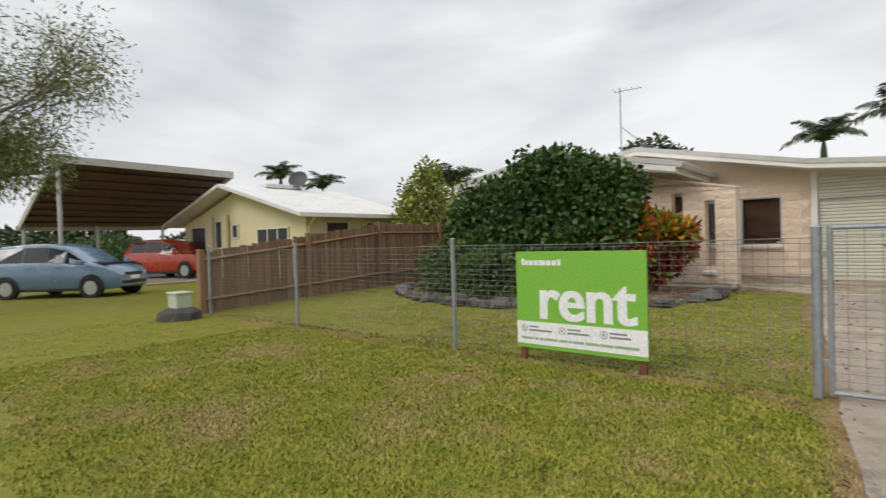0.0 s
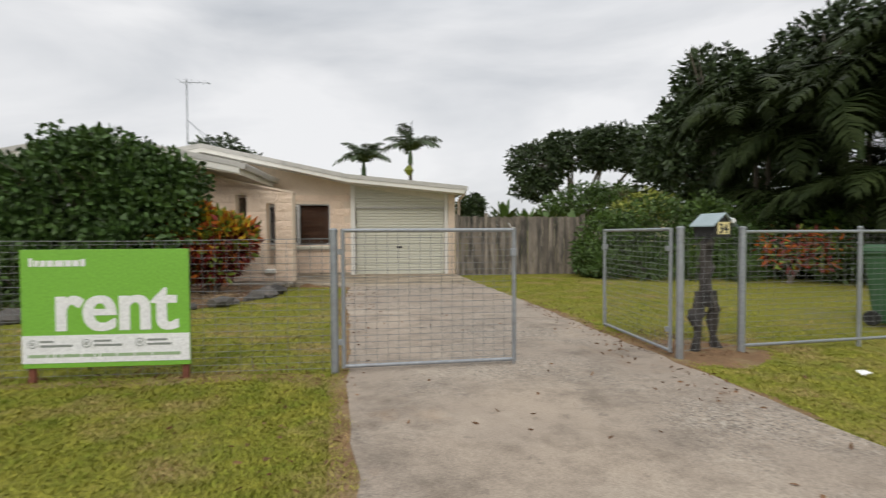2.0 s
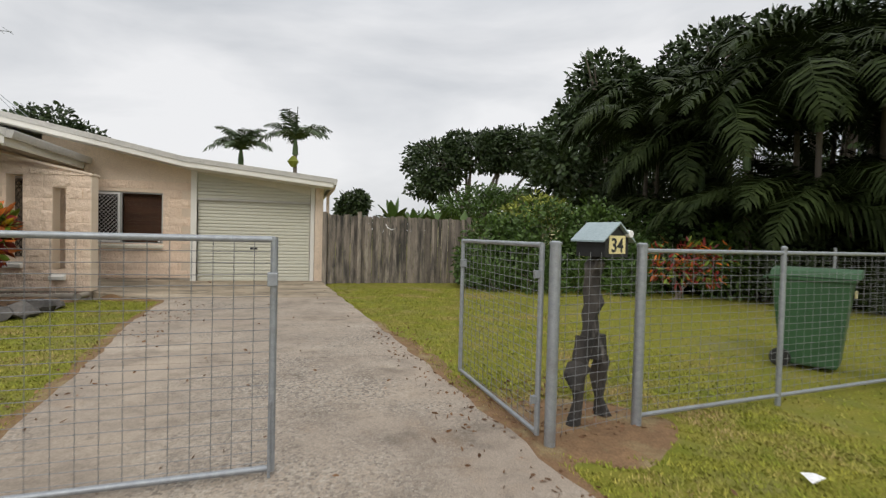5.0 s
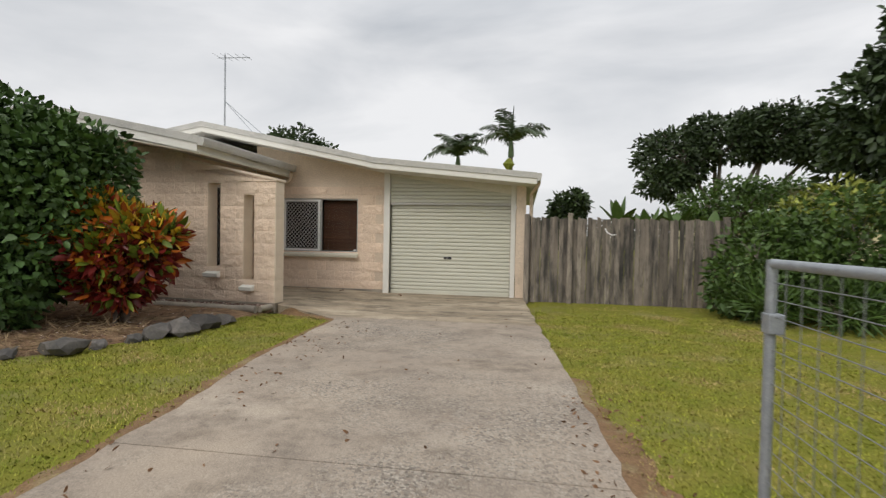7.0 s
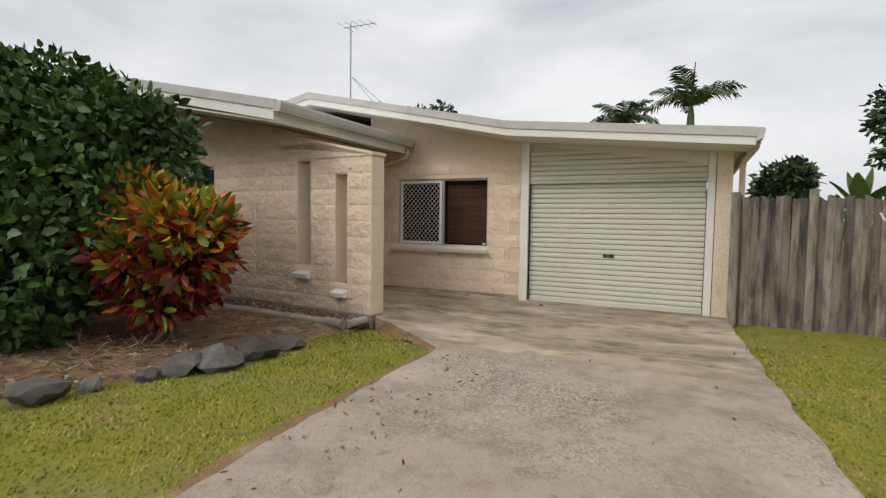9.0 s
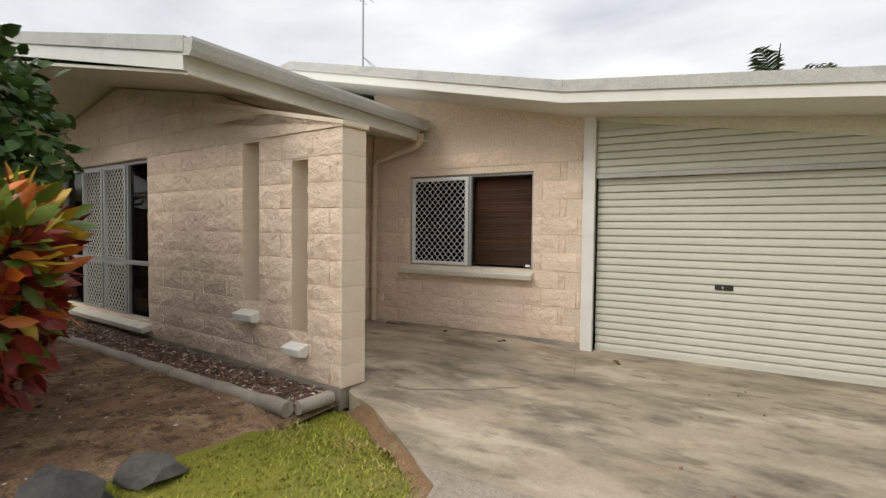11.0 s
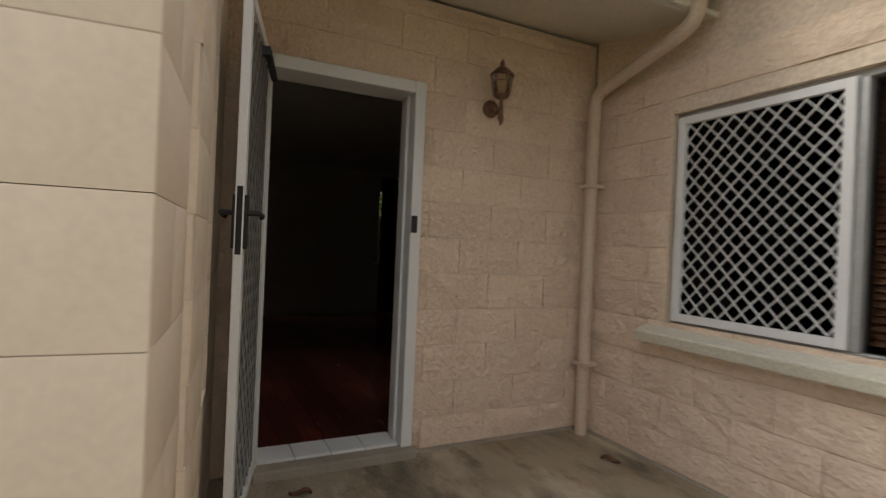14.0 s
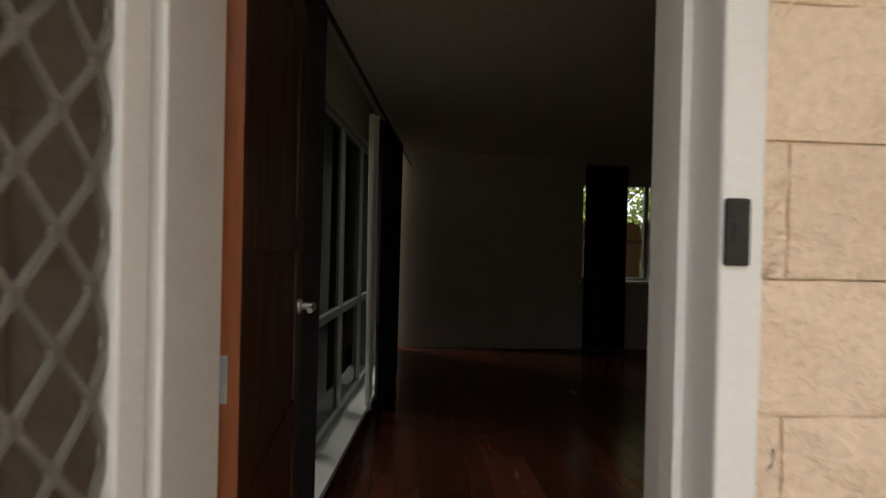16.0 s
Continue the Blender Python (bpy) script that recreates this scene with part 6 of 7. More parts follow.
part("trunk", limbs, BARK, verge, smooth=True)
tp = np.array([tuple(t) for t in tufts])
rng = np.random.default_rng(9)
tp = np.repeat(tp, 34, 0)
td = rng.normal(0, 1, tp.shape)
td /= np.linalg.norm(td, axis=1)[:, None]
part("crown", leaf_mesh("crown", tp + td * rng.uniform(0.05, 0.8, (len(tp), 1)), td, 0.13, 0.034, LEAF_FINE, 4, 0.4), None, verge)

# ---- grass blades on the lawn ----
rng = np.random.default_rng(17)
cand = np.concatenate([np.stack([rng.uniform(-9, 13, 170000), rng.uniform(-0.5, 15.2, 170000)], 1), np.stack([rng.uniform(-6, 7, 170000), rng.uniform(5.5, 14, 170000)], 1), np.stack([rng.uniform(-3.5, 6.5, 190000), rng.uniform(0.6, 6.5, 190000)], 1), np.stack([rng.uniform(-6, 1.4, 120000), rng.uniform(0.9, 4.8, 120000)], 1)])
keep = [not on_drive(x, y, 0.015 + 0.03 * math.sin(y * 9)) and not inside(bed_poly, x, y) and not (y > 12.9 and x < 3.55) and math.hypot((x - 4.72) / 1.15, y - 5.05) > 0.6 + 0.12 * math.sin(x * 23 + y * 31) for x, y in cand]
cand = cand[np.array(keep)]
zz = np.array([lawn_height(x, y) for x, y in cand])
n = len(cand)
h = rng.uniform(0.012, 0.032, n)
ang = rng.uniform(0, 2 * math.pi, n)
lean = rng.uniform(0.3, 1.5, n)
wv = np.stack([-np.sin(ang), np.cos(ang), np.zeros(n)], 1) * rng.uniform(0.004, 0.008, n)[:, None]
bp_ = np.stack([cand[:, 0], cand[:, 1], zz - 0.004], 1)
tip = bp_ + np.stack([np.cos(ang) * h * lean, np.sin(ang) * h * lean, h], 1)
v = np.stack([bp_ - wv, bp_ + wv, tip], 1).reshape(-1, 3)
gm = bpy.data.meshes.new("grass")
gm.vertices.add(len(v))
gm.vertices.foreach_set("co", v.ravel())
gm.loops.add(len(v))
gm.loops.foreach_set("vertex_index", np.arange(len(v), dtype=np.int32))
gm.polygons.add(n)
gm.polygons.foreach_set("loop_start", (np.arange(n) * 3).astype(np.int32))
gm.materials.append(BLADE)
gm.update(calc_edges=True)
tagged(part("grass", gm, None), "short green lawn grass blades", "grass", kind="stuff")

# dead leaves and clippings by the fence and on the paving
LITTER = material("dead_leaf", (0.22, 0.12, 0.06), (0.14, 0.075, 0.04), 20, 0.85, 0.2, 90, vary=0.4, island=True)
rng = np.random.default_rng(23)
px_ = np.concatenate([rng.uniform(-8, 0.8, 500), rng.uniform(0.6, 1.3, 260), rng.uniform(3.7, 4.3, 240), rng.uniform(1.2, 3.8, 90), rng.uniform(-3, 6, 60), rng.uniform(4.0, 5.2, 260)])
py_ = np.concatenate([rng.normal(4.72, 0.12, 500), rng.uniform(1.0, 12, 260), rng.uniform(3.5, 9, 240), rng.uniform(3, 15, 90), rng.uniform(1.5, 4.5, 60), rng.uniform(4.9, 6.2, 260)])
lp = np.stack([px_, py_, np.array([max(lawn_height(x, y) + 0.012, drive_height(x, y) + 0.004 if on_drive(x, y) else -1) for x, y in zip(px_, py_)])], 1)
ld = np.stack([rng.normal(0, 1, len(lp)), rng.normal(0, 1, len(lp)), rng.uniform(0, 0.25, len(lp))], 1)
tagged(part("leaf_litter", leaf_mesh("leaf_litter", lp, ld, 0.045, 0.02, LITTER, 3, 0.0), None), "scattered dry brown leaves on grass and concrete", "leaf litter", kind="stuff")

# ---- neighbouring house, carport and cars ----
CREAMWALL = material("cream_render", (0.74, 0.66, 0.42), (0.68, 0.60, 0.38), 2, 0.8, 0.15, 60, (0.5, 0.44, 0.30), (0.6, 0.85), 0.8)
RUSTSHEET = material("brown_sheet_underside", (0.16, 0.085, 0.06), (0.11, 0.06, 0.045), 3, 0.7, 0.15, 40, (0.07, 0.045, 0.035), (0.5, 0.75), 0.7)
TYRE_GREY = material("dark_grey_metal", (0.06, 0.06, 0.065), (0.08, 0.08, 0.085), 6, 0.6, 0.1, 60)
# opaque panes; the gloom of rooms not built behind them is in the colour
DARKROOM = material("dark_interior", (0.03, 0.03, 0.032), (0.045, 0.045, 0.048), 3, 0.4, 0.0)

house = thing("neighbour_house", (-18, 12, 0), "cream rendered house with a low white metal roof", "house")
NX0, NX1, NY0, NY1, NR = -22.9, -13.6, 10.6, 15.2, -18.25
part("wall", [prism([(NX0, -0.05), (NX1, -0.05), (NX1, 2.30), (NR, 3.50), (NX0, 2.30)], NY0, NY1)], CREAMWALL, house)
roof = part("roof", [prism([(NX1 + 0.65, 2.23), (NR, 3.63), (NX0 - 0.65, 2.23), (NX0 - 0.65, 2.35), (NR, 3.76), (NX1 + 0.65, 2.35)], NY0 - 0.75, NY1 + 0.6)], ROOFMETAL, house, "white corrugated roof")
for k in range(16):
    y = NY0 - 0.6 + k * 0.37
    part("roof_rib", [tube([(NX1 + 0.66, y, 2.355), (NR, y, 3.765)], 0.014, 4)], ROOFMETAL, roof)
part("ridge_vent", [box(NR - 0.3, 11.8, 3.72, NR + 0.3, 13.6, 3.90, 0.03)], ROOFMETAL, roof)
dish = part("satellite_dish", [moved(lathe([(0.02, 0), (0.25, 0.03), (0.42, 0.12), (0.43, 0.125), (0.26, 0.05), (0.02, 0.02)], (0, 0, 0), 18), pose(NR + 0.3, 13.4, 4.1, 62, 0, 35)), tube([(NR + 0.3, 13.4, 3.5), (NR + 0.3, 13.4, 4.1)], 0.025, 6)], TYRE_GREY, roof, "dark grey satellite dish")
part("gutter", [prism([(NX1 + 0.652, 2.20), (NX1 + 0.77, 2.20), (NX1 + 0.77, 2.33), (NX1 + 0.652, 2.33)], NY0 - 0.75, NY1 + 0.6)], WHITE, house)
part("downpipe", [tube([(NX1 + 0.7, NY0 - 0.1, 2.25), (NX1 + 0.5, NY0 - 0.1, 2.05), (NX1 + 0.06, NY0 + 0.1, 1.95), (NX1 + 0.06, NY0 + 0.1, 0)], 0.045, 8)], CREAMWALL, house)


def facade_window(parent, x0, x1, z0, z1, y, bays, m=None):
    g = m or Matrix.Identity(4)
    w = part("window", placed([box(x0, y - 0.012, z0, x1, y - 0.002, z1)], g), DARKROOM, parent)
    part("frame", placed(ring(x0, z0, x1, z1, 0.06, y - 0.05, y - 0.013, 0.0) + [box(x0 + (x1 - x0) * k / bays - 0.025, y - 0.045, z0 + 0.06, x0 + (x1 - x0) * k / bays + 0.025, y - 0.013, z1 - 0.06) for k in range(1, bays)], g), WHITE, w)


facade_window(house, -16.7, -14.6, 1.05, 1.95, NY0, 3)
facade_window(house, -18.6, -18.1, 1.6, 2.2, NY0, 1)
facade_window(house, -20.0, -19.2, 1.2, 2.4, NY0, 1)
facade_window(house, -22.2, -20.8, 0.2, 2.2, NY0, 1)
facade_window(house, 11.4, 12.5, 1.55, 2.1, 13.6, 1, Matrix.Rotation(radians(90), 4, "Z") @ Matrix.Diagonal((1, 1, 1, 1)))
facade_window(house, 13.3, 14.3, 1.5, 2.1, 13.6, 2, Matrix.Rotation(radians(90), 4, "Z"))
for x in (-20.3, -19.0):
    part("pier", [box(x - 0.2, NY0 - 0.18, -0.05, x + 0.2, NY0 - 0.055, 2.6, 0.01)], CREAMWALL, house)

# tall carport beside it: one sloping sheet roof with purlins
carport = thing("carport", (-24, 8, 0), "tall steel carport with brown ribbed sheet underside", "carport")
C = [Vector((-20.88, 5.26, 4.67)), Vector((-18.69, 10.7, 4.29)), Vector((-28.6, 12.0, 2.53)), Vector((-30.1, 5.9, 2.53))]


def cp(u, v, dz=0.0):
    return C[0].lerp(C[1], u).lerp(C[3].lerp(C[2], u), v) + Vector((0, 0, dz))


quad = lambda a, b: ([tuple(cp(u, v, z)) for z in (a, b) for u, v in ((0, 0), (1, 0), (1, 1), (0, 1))], BOX_F)
part("roof_sheet", [quad(0.0, 0.03)], RUSTSHEET, carport)
for k in range(1, 9):
    a, b = cp(0, k / 9, -0.08), cp(1, k / 9, -0.08)
    part("purlin", [tube([a, b], 0.07, 4)], RUSTSHEET, carport)
for a, b in (((0, 0), (1, 0)), ((1, 0), (1, 1)), ((1, 1), (0, 1)), ((0, 1), (0, 0))):
    p, q = cp(*a, -0.1), cp(*b, -0.1)
    d = (q - p).normalized()
    part("fascia", [([tuple(p + Vector((0, 0, z))) for z in (-0.1, 0.16)] + [tuple(q + Vector((0, 0, z))) for z in (-0.1, 0.16)] + [tuple(p + Vector((0.05, 0.05, z))) for z in (-0.1, 0.16)] + [tuple(q + Vector((0.05, 0.05, z))) for z in (-0.1, 0.16)],
                     [(0, 1, 3, 2), (4, 6, 7, 5), (1, 5, 7, 3), (0, 2, 6, 4), (0, 4, 5, 1), (2, 3, 7, 6)])], BARGE, carport)
for u, v in ((0.03, 0.04), (0.03, 0.96), (0.5, 0.97), (0.97, 0.97)):
    p = cp(u, v)
    part("post", [tube([(p.x, p.y, -0.05), (p.x, p.y, p.z - 0.02)], 0.075, 8)], ALU, carport)
slab_n = structure("neighbour_paving", [prism([(-31, 4.9), (-18.5, 7.2), (-17.8, 10.3), (-28.5, 13.2)], -0.02, 0.025, "z")], CONCRETE, "pale concrete strip under the carport", "paving")


def paint(name, c):
    m = material(name, c, tuple(x * 0.93 for x in c), 1.0, 0.25, 0.0, 40, spec=0.5, coat=0.6)
    return m


TYRE = material("tyre_rubber", (0.02, 0.02, 0.021), (0.03, 0.03, 0.03), 10, 0.85, 0.2, 120)
CARGLASS = material("car_glass", (0.012, 0.014, 0.016), (0.016, 0.018, 0.02), 1, 0.06, 0.0, 40, spec=0.7)
LENS = material("headlight_lens", (0.62, 0.62, 0.56), (0.55, 0.55, 0.50), 6, 0.12, 0.0, 60, spec=0.8)
TAIL = material("tail_light", (0.35, 0.02, 0.015), (0.30, 0.02, 0.015), 6, 0.15, 0.0, 60)


def car(m, stations, axles, tyre_r, half, colour, label, tall, glass_from, glass_to):
    """A car along +x: stations of (x, sill, belt, top, belt half-width, top half-width)."""
    th = thing("car", m, label, "car")

    def ring_at(s):
        x, sill, belt, top, hb, ht = s
        right = [(0.0, sill), (hb * 0.86, sill), (hb * 0.97, sill + 0.10), (hb, sill + (belt - sill) * 0.55), (hb * 0.975, belt - 0.04), (hb * 0.955, belt), ((hb * 0.95 + ht) / 2, (belt + top) / 2), (ht, top - 0.03), (ht * 0.86, top), (0.0, top + 0.015)]
        return [(x, -y, z) for y, z in right] + [(x, y, z) for y, z in reversed(right[1:-1])]
    rings = [ring_at(s) for s in stations]
    n = len(rings[0])
    v = [p for r in rings for p in r]
    f = [(i * n + k, i * n + (k + 1) % n, (i + 1) * n + (k + 1) % n, (i + 1) * n + k) for i in range(len(rings) - 1) for k in range(n)]
    f += [tuple(range(n)), tuple((len(rings) - 1) * n + k for k in range(n - 1, -1, -1))]
    part("body", placed([(v, f)], m), colour, th, smooth=True)

    def on(i, frac, side, out):
        x, sill, belt, top, hb, ht = stations[i]
        lo_, hi_ = Vector((x, hb * 0.955, belt)), Vector((x, ht, top - 0.03))
        p = lo_.lerp(hi_, frac)
        return (p.x, side * (p.y + out), p.z)
    for side in (1, -1):
        for i in range(glass_from, glass_to):
            gap = 0.02
            a, b, c, d = on(i, 0.1, side, 0.012), on(i + 1, 0.1, side, 0.012), on(i + 1, 0.9, side, 0.012), on(i, 0.9, side, 0.012)
            q = [Vector(p) for p in (a, b, c, d)]
            mid = sum(q, Vector()) / 4
            q = [p + (mid - p) * 0.05 for p in q]
            v2 = [tuple(p) for p in q] + [(p.x, p.y - side * 0.02, p.z) for p in q]
            part("side_window", placed([(v2, BOX_F)], m), CARGLASS, th)
    for i, j in ((glass_from - 1, glass_from), (glass_to, glass_to + 1)):
        a, b = stations[i], stations[j]
        low, high = (a, b) if a[3] < b[3] else (b, a)
        d = -1 if low is a else 1
        zl, zh = max(low[3], low[2]) + 0.02, high[3] - 0.03
        p = [(low[0] - d * 0.03, -low[4] * 0.80, zl), (low[0] - d * 0.03, low[4] * 0.80, zl), (high[0], high[5] * 0.84, zh), (high[0], -high[5] * 0.84, zh)]
        v2 = [(x + d * -0.0 + (0.035 if d > 0 else -0.035), y, z + 0.03) for x, y, z in p] + [(x, y, z - 0.03) for x, y, z in p]
        part("windscreen", placed([(v2, BOX_F)], m), CARGLASS, th)
    for x in axles:
        for side in (1, -1):
            part("wheel_arch", placed([moved(lathe([(tyre_r + 0.055, 0), (tyre_r + 0.055, 0.02), (tyre_r + 0.04, 0.03)], (0, 0, 0), 24), pose(x, side * (half - 0.015), tyre_r + 0.02, -90 * side, 0, 0))], m), BLACK, th)
            w = part("wheel", placed([moved(lathe([(tyre_r * 0.66, -0.02), (tyre_r * 0.95, -0.02), (tyre_r, 0.02), (tyre_r, 0.15), (tyre_r * 0.93, 0.19), (tyre_r * 0.68, 0.185), (tyre_r * 0.66, 0.15)], (0, 0, 0), 24), pose(x, side * (half - 0.15), tyre_r, -90 * side, 0, 0))], m), TYRE, th, smooth=True)
            part("rim", placed([moved(lathe([(0.05, 0.165), (tyre_r * 0.6, 0.15), (tyre_r * 0.66, 0.17)], (0, 0, 0), 24), pose(x, side * (half - 0.15), tyre_r, -90 * side, 0, 0))] +
                 [moved(box(0.03, -0.022, 0.165, tyre_r * 0.62, 0.022, 0.182, 0.004), pose(x, side * (half - 0.15), tyre_r, -90 * side, 0, 0) @ pose(0, 0, 0, 0, 0, 60 * k)) for k in range(6)], m), ALU, w)
    nose, rear = stations[-1], stations[0]
    for side in (1, -1):
        part("headlight", placed([moved(box(-0.13, -0.16, -0.06, 0.07, 0.14, 0.06, 0.03), pose(nose[0] - 0.17, side * (nose[4] * 0.86), nose[2] - 0.06, 0, 0, -24 * side))], m), LENS, th)
        part("tail_lamp", placed([box(rear[0] - 0.015, side * rear[4] * 0.72, rear[2] - 0.05, rear[0] + 0.12, side * rear[4] * 0.99, rear[2] + 0.22, 0.015)], m), TAIL, th)
        s = stations[glass_to]
        part("door_mirror", placed([box(s[0] - 0.08, side * (s[4] + 0.01), s[2] + 0.02, s[0] + 0.06, side * (s[4] + 0.17), s[2] + 0.15, 0.03)], m), colour, th)
        for x in (0.35, -0.55):
            part("door_handle", placed([box(x - 0.09, side * (half - 0.03), 0.84, x + 0.09, side * (half + 0.02), 0.875, 0.008)], m), colour, th)
        part("sill_strip", placed([box(axles[0] + tyre_r + 0.08, side * (half - 0.10), 0.20, axles[1] - tyre_r - 0.08, side * (half - 0.03), 0.28, 0.01)], m), BLACK, th)
    part("grille", placed([box(nose[0] - 0.05, -0.34, nose[1] + 0.30, nose[0] + 0.02, 0.34, nose[1] + 0.37, 0.01), box(nose[0] - 0.05, -0.5, nose[1] + 0.05, nose[0] + 0.02, 0.5, nose[1] + 0.14, 0.01)], m), BLACK, th)
    part("number_plate", placed([box(nose[0] + 0.01, -0.19, nose[1] + 0.17, nose[0] + 0.03, 0.19, nose[1] + 0.27, 0.004)], m), SIGNWHITE, th)
    return th


HATCH = [(-1.88, 0.32, 0.92, 1.00, 0.74, 0.60), (-1.80, 0.26, 0.94, 1.28, 0.80, 0.58), (-1.55, 0.22, 0.95, 1.47, 0.835, 0.60), (-0.75, 0.20, 0.95, 1.52, 0.84, 0.62), (-0.05, 0.20, 0.94, 1.51, 0.84, 0.62), (0.45, 0.20, 0.92, 1.38, 0.84, 0.60), (1.05, 0.20, 0.90, 0.99, 0.835, 0.66), (1.55, 0.22, 0.84, 0.89, 0.80, 0.62), (1.82, 0.24, 0.70, 0.75, 0.70, 0.54), (1.92, 0.30, 0.60, 0.62, 0.58, 0.46)]
SUV = [(-2.08, 0.38, 1.00, 1.05, 0.78, 0.64), (-2.00, 0.32, 1.04, 1.40, 0.85, 0.62), (-1.75, 0.28, 1.05, 1.60, 0.88, 0.64), (-0.85, 0.26, 1.05, 1.66, 0.885, 0.66), (-0.05, 0.26, 1.04, 1.65, 0.885, 0.66), (0.45, 0.26, 1.02, 1.52, 0.885, 0.64), (1.05, 0.26, 1.02, 1.11, 0.88, 0.70), (1.65, 0.28, 0.98, 1.03, 0.86, 0.68), (1.98, 0.30, 0.84, 0.90, 0.78, 0.60), (2.10, 0.36, 0.70, 0.74, 0.66, 0.52)]
car(pose(-16.5, 4.52, -0.02, 0, 0, 36), HATCH, (-1.20, 1.25), 0.29, 0.835, paint("pale_blue_car_paint", (0.14, 0.23, 0.33)), "pale blue hatchback parked on the grass", 1.52, 2, 6)
car(pose(-22.0, 9.8, 0.025, 0, 0, 22), SUV, (-1.27, 1.28), 0.33, 0.88, paint("orange_red_car_paint", (0.52, 0.055, 0.02)), "orange-red compact SUV parked under the carport", 1.66, 2, 6)

# white roof of a house behind the trees on the other side
far_house = thing("far_house", (17, 40, 0), "white-roofed house glimpsed behind the trees", "house")
part("wall", [box(14.5, 38, -0.05, 24, 46, 3.0)], CREAMWALL, far_house)
part("roof", [prism([(13.9, 2.95), (18.6, 4.7), (24.6, 2.95), (24.6, 3.1), (18.6, 4.9), (13.9, 3.1)], 37.4, 46.5)], ROOFMETAL, far_house)
# low planting beyond the carport, and a belt of trees that closes the distance
for k, (x, y, s) in enumerate(((-36, 8, 1.6), (-38, 12, 1.8), (-35, 15.5, 1.5), (-40, 4, 2.0), (-33, 3.0, 1.3))):
    plant("street_shrub", (x, y), [(x, y, s * 0.6, s * 1.2, s * 1.2, s * 0.65), (x + 1.5, y + 1, s * 0.5, s, s, s * 0.5)], 2600, 0.25, 0.13, (LEAF_DARK, LEAF_HEDGE)[k % 2], "dense shrub beyond the carport", "shrub", 120 + k, 3, stem_r=0.05, group="street shrubs")
rngt = random.Random(5)
belt_p, belt_d = [], []
for k in range(70):
    a = radians(rngt.uniform(-8, 188))
    r_ = rngt.uniform(62, 85)
    h_ = rngt.uniform(2.2, 4.2)
    p, d = blob_points([(2 + r_ * math.cos(a), 5 + r_ * math.sin(a), h_ * 0.55, rngt.uniform(3, 6), rngt.uniform(3, 6), h_ * 0.55)], 650, 200 + k, 0.6)
    belt_p.append(p)
    belt_d.append(d)
tagged(part("far_trees", leaf_mesh("far_trees", np.concatenate(belt_p), np.concatenate(belt_d), 0.75, 0.45, LEAF_DARK, 6), None), "far belt of dark green trees", "trees", kind="stuff")

# ---- pieces: blocks of the walls and boards of the floor ----
COURSE, BLOCK_W = 0.218, 0.436


def block_mesh(name, rough, seed, mat):
    """A block with chamfered edges, one wide and one high; its face is split or smooth."""
    rnd = random.Random(seed)
    nu, nv = (6, 4) if rough else (5, 3)
    grid, k = [], 0
    for j in range(nv + 1):
        for i in range(nu + 1):
            edge = i in (0, nu) or j in (0, nv)
            d = (0.027 if rough else 0.0172) if edge else (rnd.uniform(0.022, 0.048) if rough else 0.018)
            u = i / nu + (0 if edge else rnd.uniform(-0.05, 0.05) * rough)
            v = j / nv + (0 if edge else rnd.uniform(-0.07, 0.07) * rough)
            if not rough and not edge:
                u, v = (0.010 if i == 1 else 0.990 if i == nu - 1 else u), (0.020 if j == 1 else 0.98)
            if rough and j in (0, nv):
                d -= 0.003
            if edge and rough:
                d += rnd.uniform(-0.003, 0.008)
            grid.append((u, -d, v))
    f = [(j * (nu + 1) + i, j * (nu + 1) + i + 1, (j + 1) * (nu + 1) + i + 1, (j + 1) * (nu + 1) + i) for j in range(nv) for i in range(nu)]
    k = len(grid)
    grid += [(0, 0.0, 0), (1, 0.0, 0), (1, 0.0, 1), (0, 0.0, 1)]
    c = [0, nu, nv * (nu + 1) + nu, nv * (nu + 1)]
    f += [tuple(range(nu, -1, -1)) + (k, k + 1), tuple(nv * (nu + 1) + i for i in range(nu + 1)) + (k + 2, k + 3),
          tuple(j * (nu + 1) for j in range(nv + 1)) + (k + 3, k), tuple(j * (nu + 1) + nu for j in range(nv, -1, -1)) + (k + 1, k + 2)]
    me = bpy.data.meshes.new(name)
    me.from_pydata(grid, [], f)
    me.materials.append(mat)
    me.polygons.foreach_set("use_smooth", [rough > 0] * len(me.polygons))
    me.set_sharp_from_angle(angle=radians(32 if rough else 25))
    me.update()
    return me


SPLIT = [block_mesh("split_block", 1.0, s, BLOCK) for s in range(14)]
PLAIN = [block_mesh("plain_block", 0.0, s, SMOOTH_BLOCK) for s in range(2)]


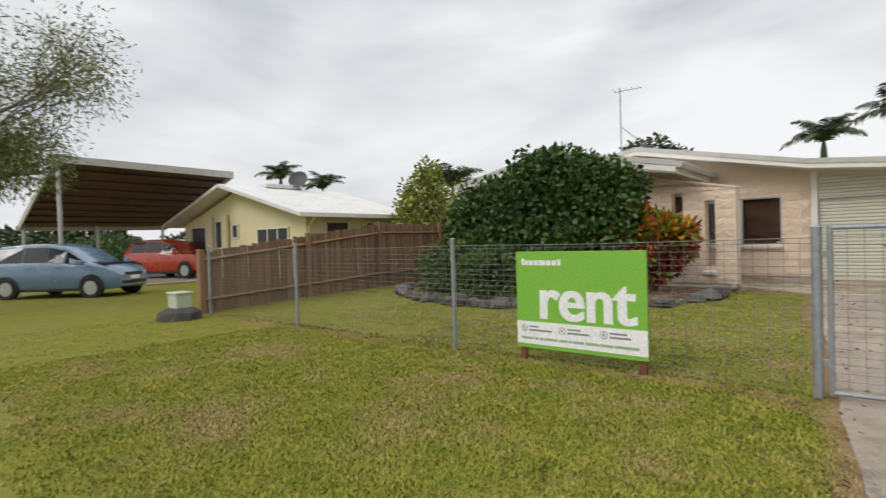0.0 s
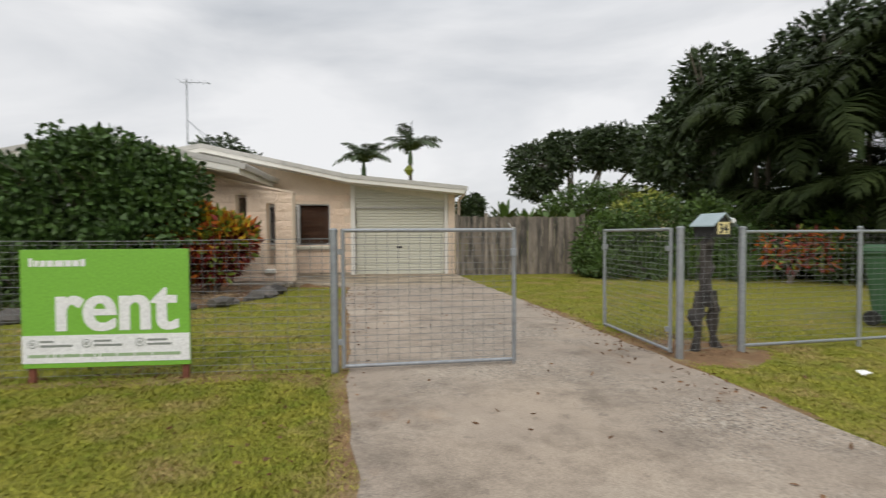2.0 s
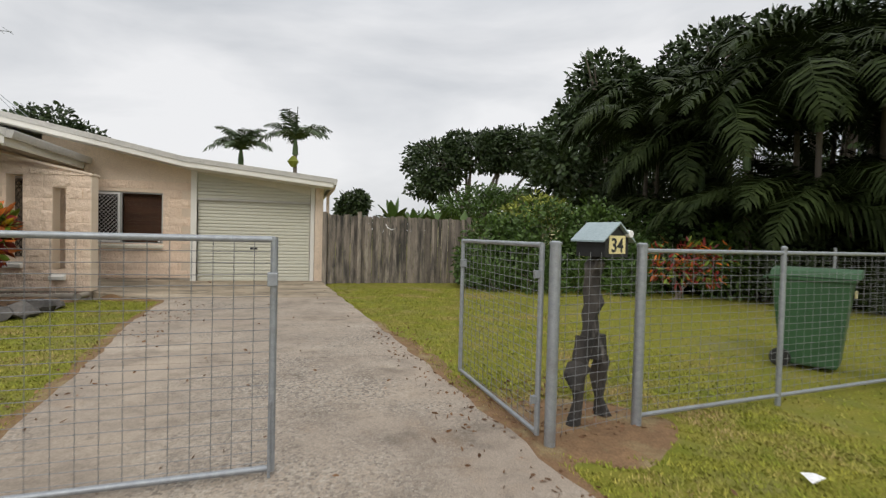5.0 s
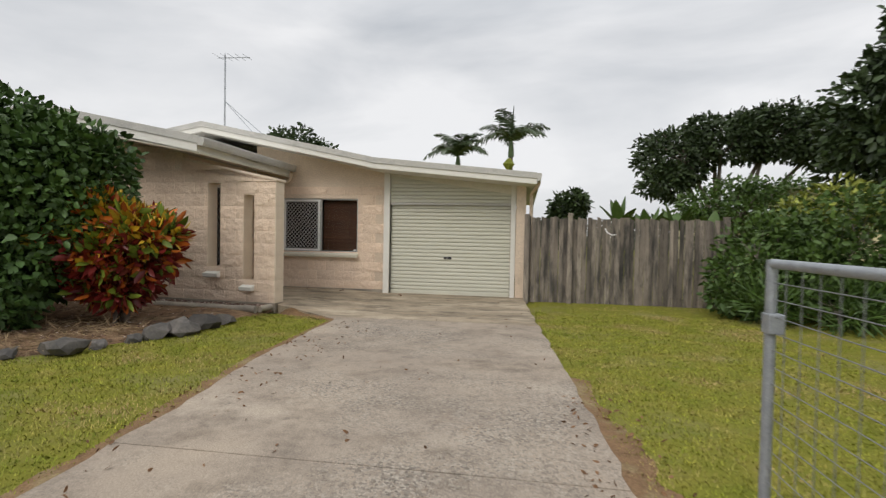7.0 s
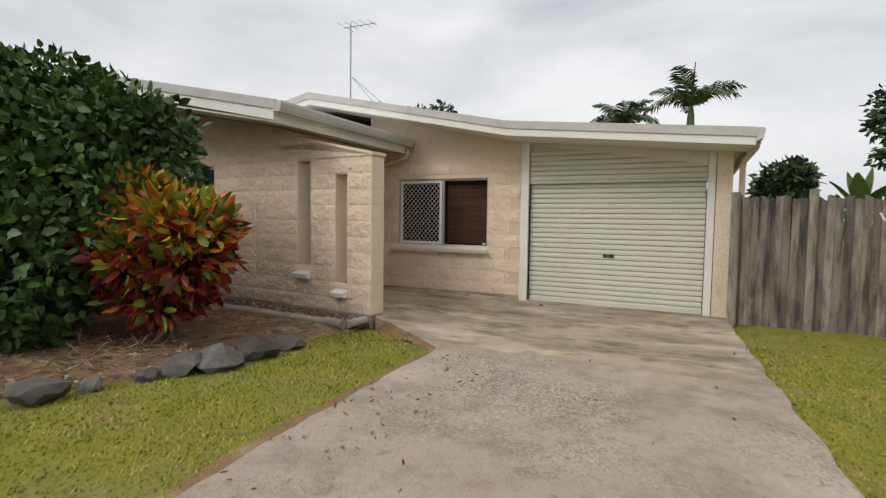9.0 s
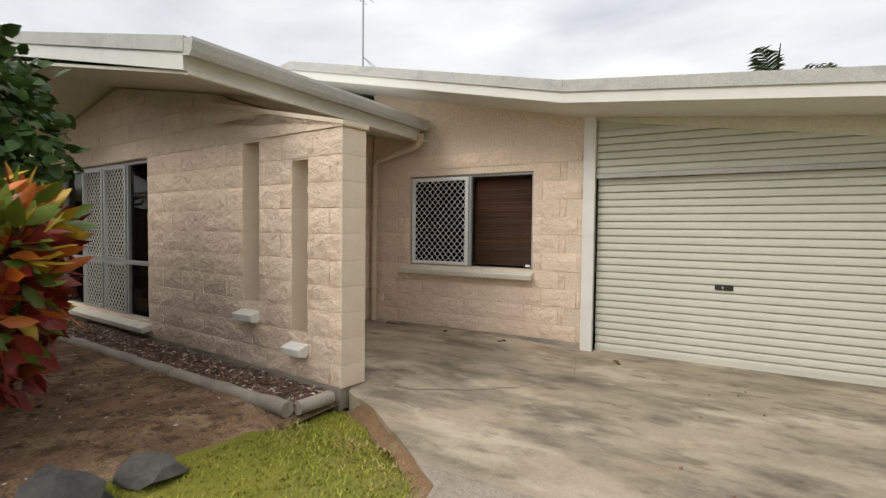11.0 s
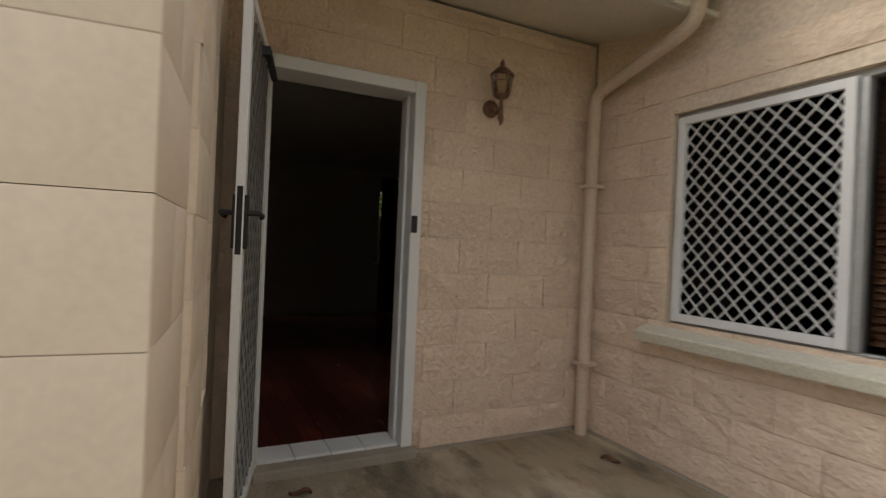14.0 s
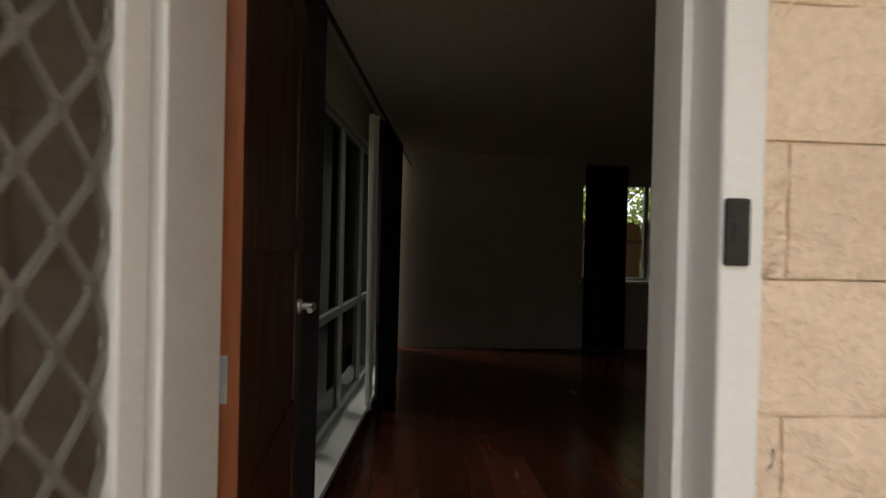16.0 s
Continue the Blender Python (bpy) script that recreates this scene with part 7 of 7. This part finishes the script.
def lay(parent, place, u0, u1, openings, top, meshes, z0=0.056, low=0.09, deep=1.0, shift=0.0, corner=None):
    """Courses of blocks on the plane of place (x along, -y out) from u0 to u1, round the openings, up to top(u)."""
    rnd = random.Random(len(parent.name) + int(u0 * 100))
    gap = 0.0008 if meshes is PLAIN else 0.0023
    inv = world_of(parent).inverted()
    for k in range(18):
        za, zb = max(z0 + k * COURSE, low), z0 + (k + 1) * COURSE
        mid = (za + zb) / 2
        cuts, u = [u0], u0 + (BLOCK_W / 2 if (k % 2) else BLOCK_W) + shift
        while u < u1 - 0.06:
            if u > u0 + 0.06:
                cuts.append(u)
            u += BLOCK_W
        if corner and k % 2:
            cuts = [u for u in cuts if u < u1 - 0.26] + [u1 - 0.2]
        cuts.append(u1)
        for a, b in zip(cuts, cuts[1:]):
            spans = [(a, b)]
            for o in openings:
                if o[1] < mid < o[3]:
                    spans = [s for p, q in spans for s in ((p, min(q, o[0])), (max(p, o[2]), q)) if s[1] - s[0] > 0.03]
            for p, q in spans:
                t = min(top(p), top(q))
                if t < za + 0.025:
                    continue
                ob = new("block", rnd.choice(corner if corner and k % 2 and q > u1 - 0.01 else meshes))
                ob.parent = parent
                ob.matrix_parent_inverse = inv
                ob.matrix_basis = place @ pose(p + gap, 0, za + gap) @ Matrix.Diagonal((q - p - 2 * gap, deep, min(zb, t) - za - 2 * gap, 1))


def wing_block_top(x):
    return 2.236 if x > -1.95 else 2.454 if x > -2.885 else soffit_z(x) - 0.06


lay(wall_wing, WING @ pose(0, 12.99, 0), -8.5, -0.94, WING_OPEN, wing_block_top, SPLIT)
flip = [(-b, z0, -a, z1) for a, z0, b, z1 in WING_OPEN[1:]]
lay(wall_wing, WING @ pose(0, 13.195, 0, 0, 0, 180), 0.95, 2.03, flip, lambda u: 2.236, PLAIN, deep=1.8)
lay(wall_wing, WING @ pose(0, 13.195, 0, 0, 0, 180), 2.03, 2.92, flip, lambda u: 2.454 if u > 2.1 else 2.236, PLAIN, deep=1.8)
lay(wall_wing, WING @ pose(-0.95, 0, 0, 0, 0, 90), 12.958, 13.228, [], lambda u: 2.236, PLAIN, deep=0.9, shift=0.3)
# reveals of the two slots, seen from the porch
for (a, z0, b, z1) in WING_OPEN[1:]:
    lay(wall_wing, WING @ pose(a - 0.006, 0, 0, 0, 0, 90), 12.965, 13.222, [], lambda u, t=z1: t, PLAIN, low=z0, deep=0.4, shift=0.3)
lay(wall_front, pose(0, 15.77, 0), -2.88, 0.235, FRONT_OPEN, lambda u: min(2.42, main_top(u) - 0.2), SPLIT, corner=PLAIN)
lay(wall_entry, pose(-2.93, 0, 0, 0, 0, 90), 13.2, 15.765, DOOR_OPEN, lambda u: 2.74, SPLIT, deep=0.9)

# boards of the front room's floor
board = geo_mesh("board", [box(0, 0.001, 0, 1, 0.129, 0.012, 0.0015)], FLOORWOOD)
inv = world_of(floor).inverted()
rnd = random.Random(4)
y = 13.35
while y < 19.3:
    x = -8.5
    while x < -3.12:
        q = min(-3.1, x + rnd.uniform(1.2, 2.6))
        front = 13.16 + 0.088 * (-0.97 - q) + 0.03
        if y > front:
            ob = new("board", board)
            ob.parent = floor
            ob.matrix_parent_inverse = inv
            ob.matrix_basis = pose(x + 0.001, y, 0.112) @ Matrix.Diagonal((q - x - 0.002, 1, 1, 1))
        x = q
    y += 0.13
